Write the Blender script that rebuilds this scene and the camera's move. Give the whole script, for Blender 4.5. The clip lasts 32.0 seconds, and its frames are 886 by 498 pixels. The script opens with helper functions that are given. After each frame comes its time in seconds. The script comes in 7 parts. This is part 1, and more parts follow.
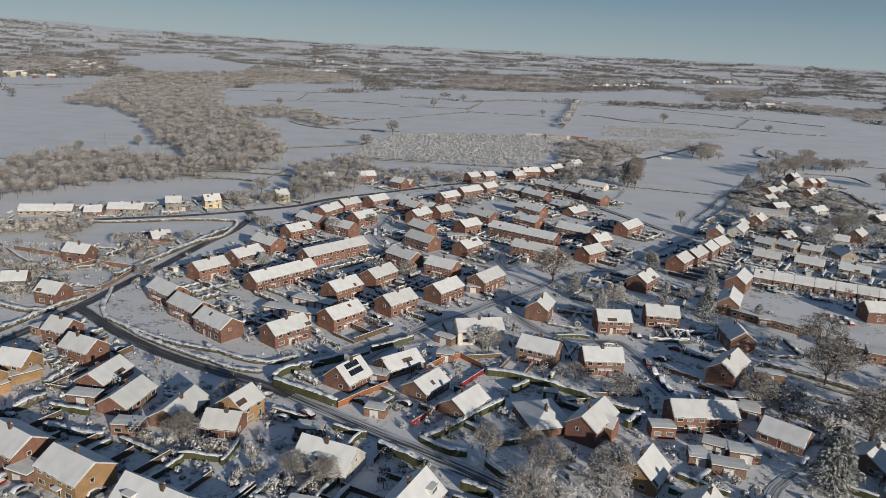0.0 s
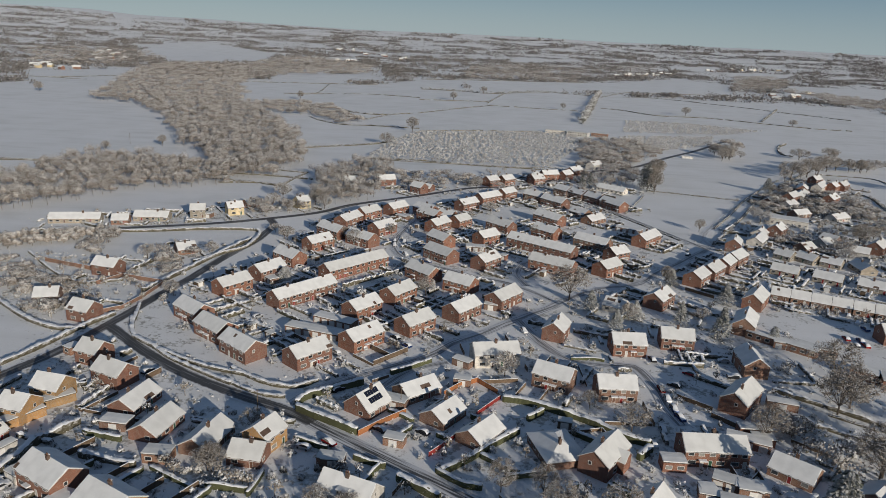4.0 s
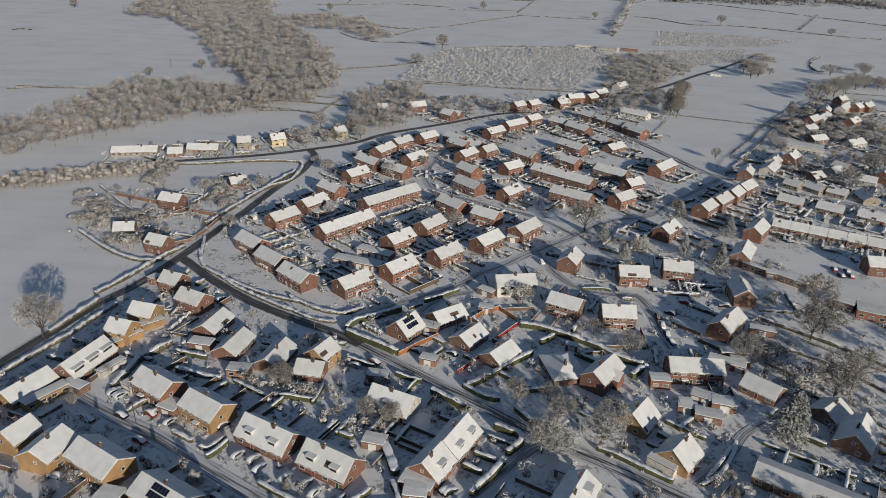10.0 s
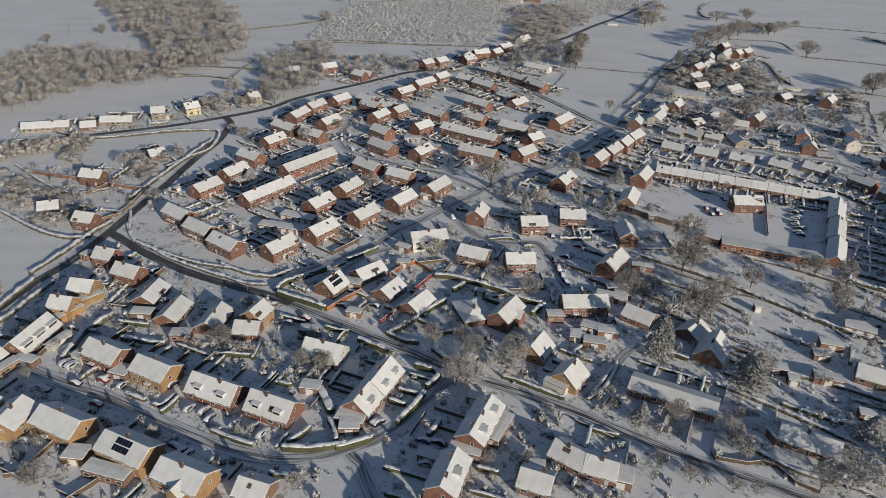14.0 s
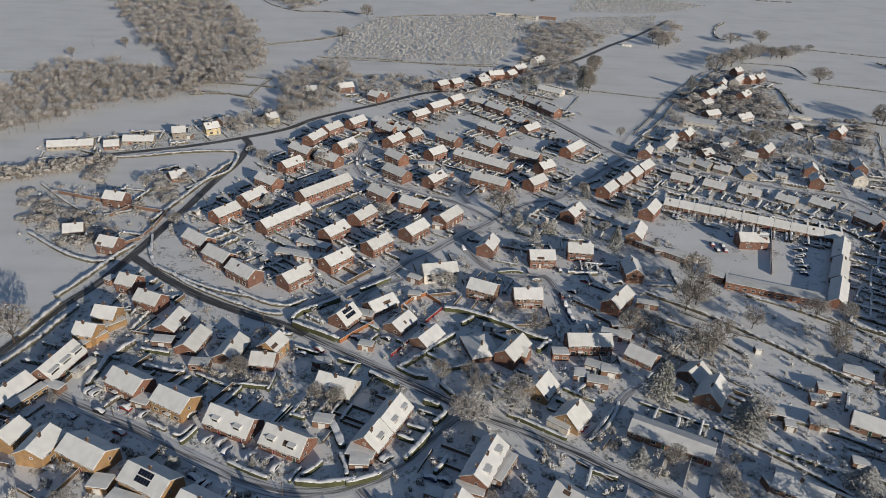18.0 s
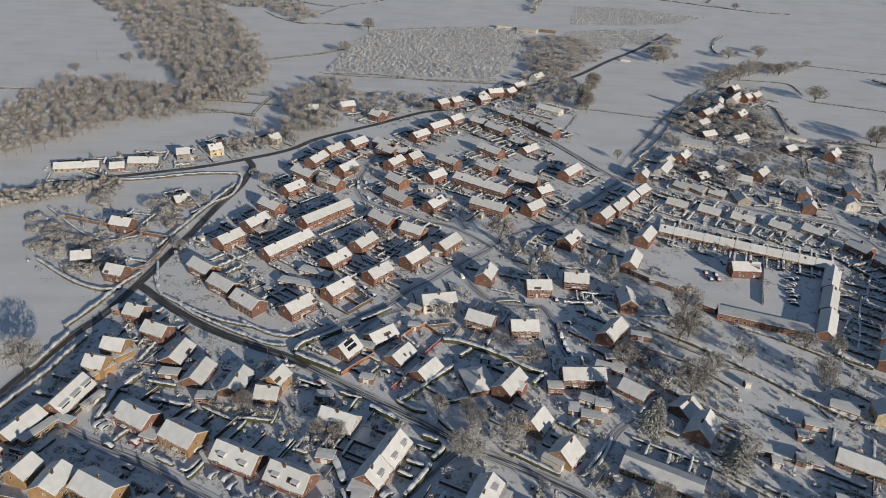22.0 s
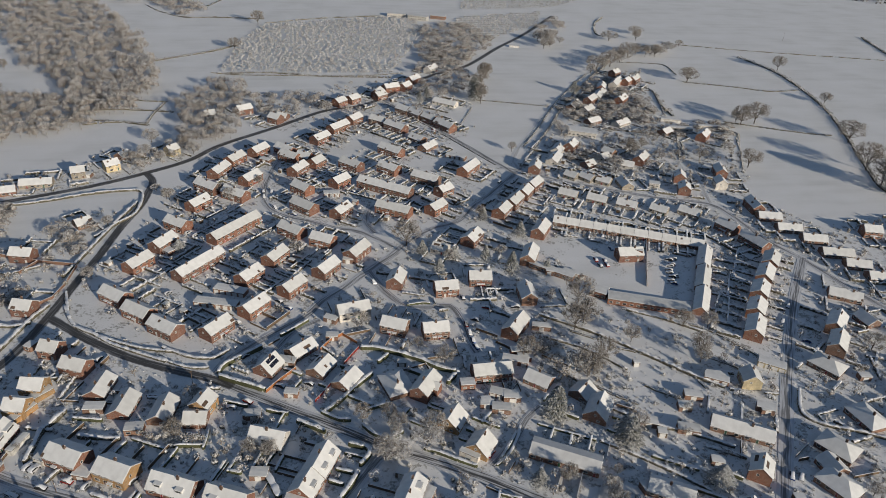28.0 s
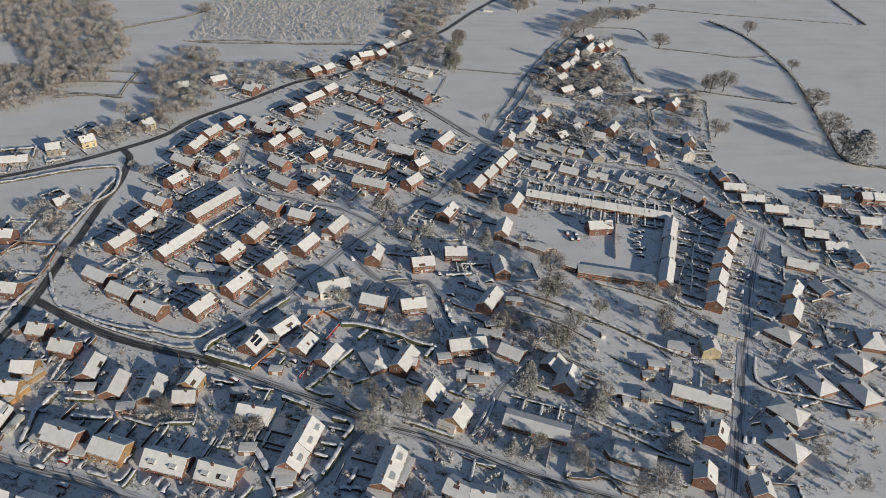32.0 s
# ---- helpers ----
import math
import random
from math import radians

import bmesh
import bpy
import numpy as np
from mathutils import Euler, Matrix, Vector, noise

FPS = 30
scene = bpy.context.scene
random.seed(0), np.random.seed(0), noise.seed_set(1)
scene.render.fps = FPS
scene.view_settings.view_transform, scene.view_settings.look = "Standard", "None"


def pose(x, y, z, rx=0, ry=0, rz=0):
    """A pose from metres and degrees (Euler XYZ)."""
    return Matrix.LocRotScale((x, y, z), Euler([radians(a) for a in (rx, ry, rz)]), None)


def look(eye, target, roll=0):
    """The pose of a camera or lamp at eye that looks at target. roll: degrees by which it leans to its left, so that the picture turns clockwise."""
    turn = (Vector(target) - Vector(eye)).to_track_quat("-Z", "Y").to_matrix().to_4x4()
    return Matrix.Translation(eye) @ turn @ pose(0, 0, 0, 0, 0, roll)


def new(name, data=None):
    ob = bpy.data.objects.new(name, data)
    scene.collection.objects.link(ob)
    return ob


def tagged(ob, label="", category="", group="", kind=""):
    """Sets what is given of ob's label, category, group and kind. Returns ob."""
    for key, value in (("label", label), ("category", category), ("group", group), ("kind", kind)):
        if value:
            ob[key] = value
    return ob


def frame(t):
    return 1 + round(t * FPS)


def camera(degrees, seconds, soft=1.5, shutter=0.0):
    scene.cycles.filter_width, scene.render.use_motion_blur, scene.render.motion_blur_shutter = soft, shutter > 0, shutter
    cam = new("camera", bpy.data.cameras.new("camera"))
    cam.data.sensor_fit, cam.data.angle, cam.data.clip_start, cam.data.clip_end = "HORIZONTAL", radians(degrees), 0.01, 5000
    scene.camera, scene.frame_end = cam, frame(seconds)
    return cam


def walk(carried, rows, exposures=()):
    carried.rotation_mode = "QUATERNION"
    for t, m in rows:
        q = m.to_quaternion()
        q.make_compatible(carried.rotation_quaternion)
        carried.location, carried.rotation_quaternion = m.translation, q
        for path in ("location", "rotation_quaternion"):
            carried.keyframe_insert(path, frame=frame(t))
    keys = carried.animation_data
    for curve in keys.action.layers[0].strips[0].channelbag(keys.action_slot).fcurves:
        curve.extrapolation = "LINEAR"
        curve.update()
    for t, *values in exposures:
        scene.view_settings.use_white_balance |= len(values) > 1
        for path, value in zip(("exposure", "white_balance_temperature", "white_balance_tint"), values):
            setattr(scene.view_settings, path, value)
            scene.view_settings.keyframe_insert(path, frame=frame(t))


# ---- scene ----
cam = camera(64.6, 32.0, soft=0.75)
METRES, EYE, TILT, LEAN, TURN = 150.0, 88.0, -16.0, -2.9, 0.0
ROWS = [
    (0.0, 0.0, 0.0, 0.0, 0.0, 0.0, -0.0),
    (0.5, -0.0005, -0.0013, 0.0033, 0.14, 0.06, -0.07),
    (1.0, -0.0006, -0.0045, 0.0127, 0.29, 0.08, -0.15),
    (1.5, -0.0007, -0.0084, 0.0247, 0.48, 0.14, -0.16),
    (2.0, -0.0002, -0.0125, 0.0364, 0.68, 0.21, -0.19),
    (2.5, 0.0005, -0.017, 0.0477, 0.88, 0.06, -0.25),
    (4.5, 0.0028, -0.0328, 0.097, 1.83, -1.65, -0.39),
    (5.0, 0.0031, -0.0371, 0.1091, 2.08, -2.11, -0.41),
    (5.5, 0.0035, -0.0413, 0.1216, 2.33, -2.61, -0.44),
    (6.0, 0.0037, -0.0489, 0.1336, 2.61, -2.99, -0.5),
    (6.5, 0.0036, -0.0628, 0.1432, 2.84, -3.59, -0.53),
    (7.0, 0.0038, -0.0808, 0.1514, 3.06, -4.16, -0.5),
    (7.5, 0.006, -0.1019, 0.1596, 3.32, -4.84, -0.43),
    (8.0, 0.0071, -0.1242, 0.1654, 3.5, -5.49, -0.35),
    (8.5, 0.0092, -0.1501, 0.1714, 3.7, -6.28, -0.28),
    (9.0, 0.0108, -0.1772, 0.1776, 3.86, -7.17, -0.24),
    (9.5, 0.013, -0.206, 0.1831, 4.01, -8.07, -0.18),
    (10.0, 0.0161, -0.2348, 0.1881, 4.03, -8.99, -0.1),
    (10.5, 0.0184, -0.2646, 0.193, 3.46, -9.94, 0.15),
    (11.0, 0.0217, -0.294, 0.1976, 2.24, -10.94, 0.57),
    (11.5, 0.0249, -0.3224, 0.2025, 0.31, -11.99, 1.22),
    (12.0, 0.0259, -0.3456, 0.2091, -1.53, -13.05, 1.83),
    (12.5, 0.0283, -0.3651, 0.2179, -2.21, -13.38, 2.02),
    (13.0, 0.0321, -0.3808, 0.2265, -2.61, -13.36, 2.09),
    (13.5, 0.0348, -0.3928, 0.2359, -2.93, -13.33, 2.12),
    (14.0, 0.0373, -0.4033, 0.2461, -2.8, -13.3, 2.0),
    (14.5, 0.0393, -0.4109, 0.2571, -2.68, -13.27, 1.86),
    (16.5, 0.0391, -0.4293, 0.3041, -2.13, -13.12, 1.14),
    (17.0, 0.0386, -0.4332, 0.3167, -1.97, -13.09, 1.04),
    (17.5, 0.0382, -0.4371, 0.3288, -1.81, -13.08, 0.96),
    (18.0, 0.0377, -0.4408, 0.341, -1.65, -13.06, 0.87),
    (18.5, 0.0371, -0.4445, 0.3532, -1.52, -13.05, 0.76),
    (19.0, 0.0371, -0.4482, 0.3659, -1.34, -13.06, 0.68),
    (19.5, 0.037, -0.4518, 0.3783, -1.19, -13.04, 0.6),
    (20.0, 0.037, -0.4554, 0.391, -1.04, -13.05, 0.52),
    (20.5, 0.0373, -0.459, 0.4036, -0.87, -13.06, 0.43),
    (21.0, 0.0384, -0.4625, 0.4161, -0.83, -13.05, 0.39),
    (21.5, 0.039, -0.4656, 0.4285, -1.18, -13.06, 0.48),
    (22.0, 0.0394, -0.4689, 0.4409, -1.61, -13.09, 0.58),
    (22.5, 0.0399, -0.4721, 0.4533, -2.09, -13.09, 0.7),
    (23.0, 0.0399, -0.4756, 0.4656, -2.48, -13.09, 0.76),
    (23.5, 0.0407, -0.4793, 0.4777, -2.92, -13.12, 0.88),
    (24.0, 0.0409, -0.483, 0.4901, -3.43, -13.12, 0.99),
    (24.5, 0.0413, -0.4873, 0.5023, -4.15, -13.13, 1.15),
    (26.5, 0.0371, -0.5255, 0.543, -7.29, -13.79, 1.94),
    (27.0, 0.0347, -0.5372, 0.5524, -8.21, -14.33, 2.13),
    (27.5, 0.0321, -0.5496, 0.5614, -9.11, -14.89, 2.39),
    (28.0, 0.0291, -0.5611, 0.5707, -10.01, -15.5, 2.69),
    (28.5, 0.0275, -0.5706, 0.5809, -10.83, -16.06, 2.97),
    (29.0, 0.027, -0.5791, 0.5915, -11.36, -16.61, 3.1),
    (29.5, 0.0258, -0.5866, 0.6022, -11.51, -17.23, 3.02),
    (30.0, 0.0254, -0.5936, 0.613, -11.59, -17.94, 3.01),
    (30.5, 0.0253, -0.5999, 0.6241, -11.71, -18.66, 2.93),
    (31.0, 0.0253, -0.6049, 0.637, -11.83, -19.17, 2.86),
    (31.5, 0.0256, -0.61, 0.6485, -11.92, -19.17, 2.78),
    (32.0, 0.0257, -0.6147, 0.6602, -12.0, -19.19, 2.7),
]
walk(cam, [(t, pose(0, 0, EYE, TILT, LEAN, TURN) @ pose(METRES * x, METRES * y, METRES * z, 90 + pitch, roll, yaw)) for t, x, y, z, yaw, pitch, roll in ROWS],
     exposures=[(0.0, -0.30, 6400, 10), (8.0, -0.35, 6460, 10), (18.0, -0.31, 6530, 10), (24.0, -0.28, 6570, 10), (32.0, -0.25, 6600, 10)])

# ---- world and sun ----
SUN_AZ, SUN_EL = 148.0, 15.5          # the sun stands to the right of and behind the first view
sun_way = Vector((math.sin(radians(SUN_AZ)) * math.cos(radians(SUN_EL)), math.cos(radians(SUN_AZ)) * math.cos(radians(SUN_EL)), math.sin(radians(SUN_EL))))
world = bpy.data.worlds.new("winter_sky")
scene.world = world
world.use_nodes = True
sky = world.node_tree.nodes.new("ShaderNodeTexSky")
sky.sky_type, sky.sun_disc = "NISHITA", False
sky.sun_elevation, sky.sun_rotation = radians(SUN_EL), radians(SUN_AZ)
sky.air_density, sky.dust_density, sky.ozone_density = 1.0, 0.2, 3.2
clear = world.node_tree.nodes.new("ShaderNodeMix")
clear.data_type, clear.blend_type = "RGBA", "MULTIPLY"
clear.inputs[0].default_value, clear.inputs[7].default_value = 1.0, (0.95, 0.96, 1.06, 1)
world.node_tree.links.new(sky.outputs[0], clear.inputs[6])
up = world.node_tree.nodes.new("ShaderNodeSeparateXYZ")
world.node_tree.links.new(world.node_tree.nodes.new("ShaderNodeTexCoord").outputs["Generated"], up.inputs[0])
band = world.node_tree.nodes.new("ShaderNodeValToRGB")          # pale haze along the whole horizon, thinning to blue above
for _ in range(2):
    band.color_ramp.elements.new(0.5)
for e, (p, c) in zip(band.color_ramp.elements, ((0.0, (0.64, 0.82, 0.90)), (0.07, (0.36, 0.54, 0.68)), (0.2, (0.158, 0.242, 0.368)), (1.0, (0.128, 0.20, 0.33)))):
    e.position, e.color = p, (*c, 1)
world.node_tree.links.new(up.outputs[2], band.inputs[0])
thick = world.node_tree.nodes.new("ShaderNodeMix")
thick.data_type, thick.blend_type = "RGBA", "MULTIPLY"
thick.inputs[0].default_value, thick.inputs[7].default_value = 1.0, (20, 20, 20, 1)
world.node_tree.links.new(band.outputs[0], thick.inputs[6])
haze = world.node_tree.nodes.new("ShaderNodeMix")
haze.data_type = "RGBA"
haze.inputs[0].default_value = 0.6
world.node_tree.links.new(clear.outputs[2], haze.inputs[6])
world.node_tree.links.new(thick.outputs[2], haze.inputs[7])
world.node_tree.links.new(haze.outputs[2], world.node_tree.nodes["Background"].inputs[0])
world.node_tree.nodes["Background"].inputs[1].default_value = 0.041
sun_data = bpy.data.lights.new("sun", "SUN")
sun_data.energy, sun_data.angle, sun_data.color = 4.8, radians(0.6), (1.0, 0.908, 0.765)
sun = new("sun", sun_data)
sun.matrix_world = look(sun_way * 300, (0, 0, 0))


# ---- materials ----
def material(name, rough=0.8, metal=0.0):
    m = bpy.data.materials.new(name)
    m.use_nodes = True
    b = m.node_tree.nodes["Principled BSDF"]
    b.inputs["Roughness"].default_value, b.inputs["Metallic"].default_value = rough, metal
    return m, m.node_tree, b


def node(nt, kind, **values):
    n = nt.nodes.new("ShaderNode" + kind)
    for key, value in values.items():
        n.inputs[key].default_value = value
    return n


def place(nt, space="Object"):
    return nt.nodes.new("ShaderNodeTexCoord").outputs[space]


def world_place(nt):
    return nt.nodes.new("ShaderNodeNewGeometry").outputs["Position"]


def noise_tex(nt, at, scale, detail=4.0):
    n = node(nt, "TexNoise", Scale=scale, Detail=detail)
    nt.links.new(at, n.inputs["Vector"])
    return n.outputs["Fac"]


def ramp(nt, fac, stops):
    r = nt.nodes.new("ShaderNodeValToRGB")
    while len(r.color_ramp.elements) < len(stops):
        r.color_ramp.elements.new(0.5)
    for e, (p, c) in zip(r.color_ramp.elements, stops):
        e.position, e.color = p, (*c, 1)
    nt.links.new(fac, r.inputs["Fac"])
    return r.outputs["Color"]


def mix(nt, fac, a, b, mode="MIX"):
    m = nt.nodes.new("ShaderNodeMix")
    m.data_type, m.blend_type = "RGBA", mode
    for value, i in ((fac, 0), (a, 6), (b, 7)):
        if isinstance(value, (int, float)):
            m.inputs[i].default_value = value
        elif isinstance(value, tuple):
            m.inputs[i].default_value = (*value, 1)
        else:
            nt.links.new(value, m.inputs[i])
    return m.outputs[2]


def math_node(nt, op, a, b=0.0, clamp=False):
    m = nt.nodes.new("ShaderNodeMath")
    m.operation, m.use_clamp = op, clamp
    for i, value in enumerate((a, b)):
        if isinstance(value, (int, float)):
            m.inputs[i].default_value = value
        else:
            nt.links.new(value, m.inputs[i])
    return m.outputs[0]


def bump(nt, b, height, strength, distance):
    n = node(nt, "Bump", Strength=strength, Distance=distance)
    nt.links.new(height, n.inputs["Height"])
    nt.links.new(n.outputs[0], b.inputs["Normal"])


def up_facing(nt, low, high, speckle=0.9, side="True Normal"):
    """0 to 1 as the surface turns from level low to level high of its upward slope, broken by a fine noise."""
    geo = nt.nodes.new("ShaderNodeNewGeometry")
    sep = nt.nodes.new("ShaderNodeSeparateXYZ")
    nt.links.new(geo.outputs[side], sep.inputs[0])
    n = noise_tex(nt, geo.outputs["Position"], 1.3, 3)
    z = math_node(nt, "ADD", math_node(nt, "ABSOLUTE", sep.outputs[2]), math_node(nt, "MULTIPLY", math_node(nt, "SUBTRACT", n, 0.5), speckle))
    r = nt.nodes.new("ShaderNodeMapRange")
    nt.links.new(z, r.inputs["Value"])
    r.inputs["From Min"].default_value, r.inputs["From Max"].default_value = low, high
    return r.outputs["Result"]


def snow_material(name, lumps, depth, tint=(0.86, 0.87, 0.88), worn=0.0):
    m, nt, b = material(name, 0.62)
    at = world_place(nt)
    big, fine = noise_tex(nt, at, 0.035, 5), noise_tex(nt, at, lumps, 6)
    colour = ramp(nt, big, [(0.3, tuple(0.94 * c for c in tint)), (0.7, tint)])
    if worn:
        patch = ramp(nt, noise_tex(nt, at, 0.22, 6), [(0.60, (0, 0, 0)), (0.74, (worn, worn, worn))])
        colour = mix(nt, patch, colour, (0.30, 0.29, 0.24))
    nt.links.new(colour, b.inputs["Base Color"])
    bump(nt, b, mix(nt, 0.55, big, fine), 0.8, depth)
    return m


def stained(name, dark, light, scale, rough=0.85, depth=0.01, stain=(0.7, 0.7, 0.7), spread=0.5):
    """A weathered surface: two tones in a fine grain, larger stains, and each object a little lighter or darker."""
    m, nt, b = material(name, rough)
    at = place(nt)
    grain = noise_tex(nt, at, scale, 5)
    colour = ramp(nt, grain, [(0.3, dark), (0.7, light)])
    patch = ramp(nt, noise_tex(nt, at, scale * 0.08 + 0.15, 3), [(0.4, stain), (0.65, (1, 1, 1))])
    colour = mix(nt, 1.0, colour, patch, "MULTIPLY")
    rnd = nt.nodes.new("ShaderNodeObjectInfo").outputs["Random"]
    shade = ramp(nt, rnd, [(0.0, (1 - 0.4 * spread,) * 3), (1.0, (1 + 0.2 * spread, 1 + 0.1 * spread, 1.0))])
    colour = mix(nt, 1.0, colour, shade, "MULTIPLY")
    nt.links.new(colour, b.inputs["Base Color"])
    bump(nt, b, grain, 0.5, depth)
    return m


def brick_material(name, a, b_, mortar):
    m, nt, b = material(name, 0.88)
    t = node(nt, "TexBrick", Scale=1.0)
    for key, value in (("Brick Width", 0.225), ("Row Height", 0.075), ("Mortar Size", 0.008), ("Color1", (*a, 1)), ("Color2", (*b_, 1)), ("Mortar", (*mortar, 1))):
        t.inputs[key].default_value = value
    at = place(nt)
    sep = nt.nodes.new("ShaderNodeSeparateXYZ")
    nt.links.new(at, sep.inputs[0])
    com = nt.nodes.new("ShaderNodeCombineXYZ")
    nt.links.new(math_node(nt, "ADD", sep.outputs[0], sep.outputs[1]), com.inputs[0])
    nt.links.new(sep.outputs[2], com.inputs[1])
    nt.links.new(com.outputs[0], t.inputs["Vector"])
    patch = ramp(nt, noise_tex(nt, at, 0.5, 5), [(0.3, (0.74, 0.72, 0.70)), (0.7, (1.1, 1.06, 1.0))])
    colour = mix(nt, 1.0, t.outputs["Color"], patch, "MULTIPLY")
    rnd = nt.nodes.new("ShaderNodeObjectInfo").outputs["Random"]
    colour = mix(nt, 1.0, colour, ramp(nt, rnd, [(0.0, (0.80, 0.82, 0.86)), (1.0, (1.12, 1.04, 0.98))]), "MULTIPLY")
    nt.links.new(colour, b.inputs["Base Color"])
    bump(nt, b, t.outputs["Fac"], 0.3, 0.005)
    return m


def frosted(name, dark, light, low, high, snow=(0.82, 0.83, 0.85), speckle=0.9, side="True Normal"):
    """Twigs or leaves with snow lying on what faces up."""
    m, nt, b = material(name, 0.85)
    at = world_place(nt)
    rnd = nt.nodes.new("ShaderNodeNewGeometry").outputs["Random Per Island"]
    colour = ramp(nt, rnd, [(0.0, dark), (1.0, light)])
    clumps = ramp(nt, noise_tex(nt, at, 0.11, 3), [(0.35, (0.74, 0.72, 0.70)), (0.65, (1.18, 1.16, 1.14))])
    colour = mix(nt, 1.0, mix(nt, up_facing(nt, low, high, speckle, side), colour, snow), clumps, "MULTIPLY")
    nt.links.new(colour, b.inputs["Base Color"])
    return m


def glass_material():
    m, nt, b = material("window_glass", 0.08)
    b.inputs["Base Color"].default_value = (0.03, 0.035, 0.045, 1)
    b.inputs["IOR"].default_value = 1.5
    rnd = nt.nodes.new("ShaderNodeObjectInfo").outputs["Random"]
    nt.links.new(ramp(nt, rnd, [(0.0, (0.015, 0.017, 0.02)), (0.7, (0.06, 0.065, 0.07)), (1.0, (0.30, 0.29, 0.27))]), b.inputs["Base Color"])
    return m


def road_material(name, clear, snow, tracks):
    """tracks: how far the wheel lines are worn through the snow; the edges stay white."""
    m, nt, b = material(name, 0.55)
    uv = place(nt, "UV")
    sep = nt.nodes.new("ShaderNodeSeparateXYZ")
    nt.links.new(uv, sep.inputs[0])
    at = world_place(nt)
    rough = noise_tex(nt, at, 0.9, 6)
    streak = nt.nodes.new("ShaderNodeMapping")
    streak.inputs["Scale"].default_value = (9.0, 0.06, 1.0)
    nt.links.new(uv, streak.inputs["Vector"])
    lines = noise_tex(nt, streak.outputs[0], 1.0, 4)
    u = math_node(nt, "ABSOLUTE", math_node(nt, "SUBTRACT", sep.outputs[0], 0.5))
    if tracks >= 1:
        edge = math_node(nt, "ADD", u, math_node(nt, "MULTIPLY", math_node(nt, "SUBTRACT", rough, 0.5), 0.22))
        fac = ramp(nt, edge, [(0.33, (0.05, 0.05, 0.05)), (0.45, (1, 1, 1))])
        fac = mix(nt, ramp(nt, lines, [(0.52, (0, 0, 0)), (0.70, (0.35, 0.35, 0.35))]), fac, (1, 1, 1))
    else:
        fac = ramp(nt, math_node(nt, "ADD", lines, math_node(nt, "MULTIPLY", u, 0.45)), [(0.50, (1 - tracks,) * 3), (0.66, (1, 1, 1))])
    wet = ramp(nt, noise_tex(nt, at, 3.0, 5), [(0.3, tuple(0.6 * c for c in clear)), (0.7, clear)])
    nt.links.new(mix(nt, fac, wet, snow), b.inputs["Base Color"])
    bump(nt, b, mix(nt, 0.5, lines, rough), 0.6, 0.06)
    return m


def ground_material():
    """Snow over grass: wind crust and stubble in the fields; in gardens stalks, earth and trodden paths show through."""
    m, nt, b = material("snow_ground", 0.62)
    at = world_place(nt)
    big, mid, fine, grit = noise_tex(nt, at, 0.03, 5), noise_tex(nt, at, 0.16, 6), noise_tex(nt, at, 0.8, 6), noise_tex(nt, at, 2.6, 4)
    drift = nt.nodes.new("ShaderNodeMapping")
    drift.inputs["Scale"].default_value, drift.inputs["Rotation"].default_value = (0.016, 0.10, 0.05), (0, 0, 0.5)
    nt.links.new(at, drift.inputs["Vector"])
    swept = noise_tex(nt, drift.outputs[0], 1.0, 6)
    colour = ramp(nt, mix(nt, 0.5, big, swept), [(0.32, (0.70, 0.70, 0.69)), (0.5, (0.81, 0.81, 0.81)), (0.66, (0.86, 0.86, 0.87))])
    tend = nt.nodes.new("ShaderNodeAttribute")
    tend.attribute_name = "garden"
    stalks = math_node(nt, "ADD", math_node(nt, "MULTIPLY", mid, 0.9), math_node(nt, "MULTIPLY", fine, 0.75))
    amount = ramp(nt, math_node(nt, "SUBTRACT", stalks, math_node(nt, "MULTIPLY", math_node(nt, "SUBTRACT", 1.0, tend.outputs["Fac"]), 0.5)), [(0.88, (0, 0, 0)), (1.0, (0.70, 0.70, 0.70))])
    soil = ramp(nt, grit, [(0.35, (0.07, 0.06, 0.04)), (0.65, (0.34, 0.32, 0.27))])
    stubble = math_node(nt, "MULTIPLY", ramp(nt, grit, [(0.56, (0, 0, 0)), (0.72, (0.45, 0.45, 0.45))]), ramp(nt, swept, [(0.42, (0, 0, 0)), (0.62, (1, 1, 1))]))
    colour = mix(nt, stubble, colour, (0.40, 0.39, 0.34))
    nt.links.new(mix(nt, amount, colour, soil), b.inputs["Base Color"])
    bump(nt, b, mix(nt, 0.35, mix(nt, 0.5, mid, fine), grit), 0.85, 0.24)
    return m


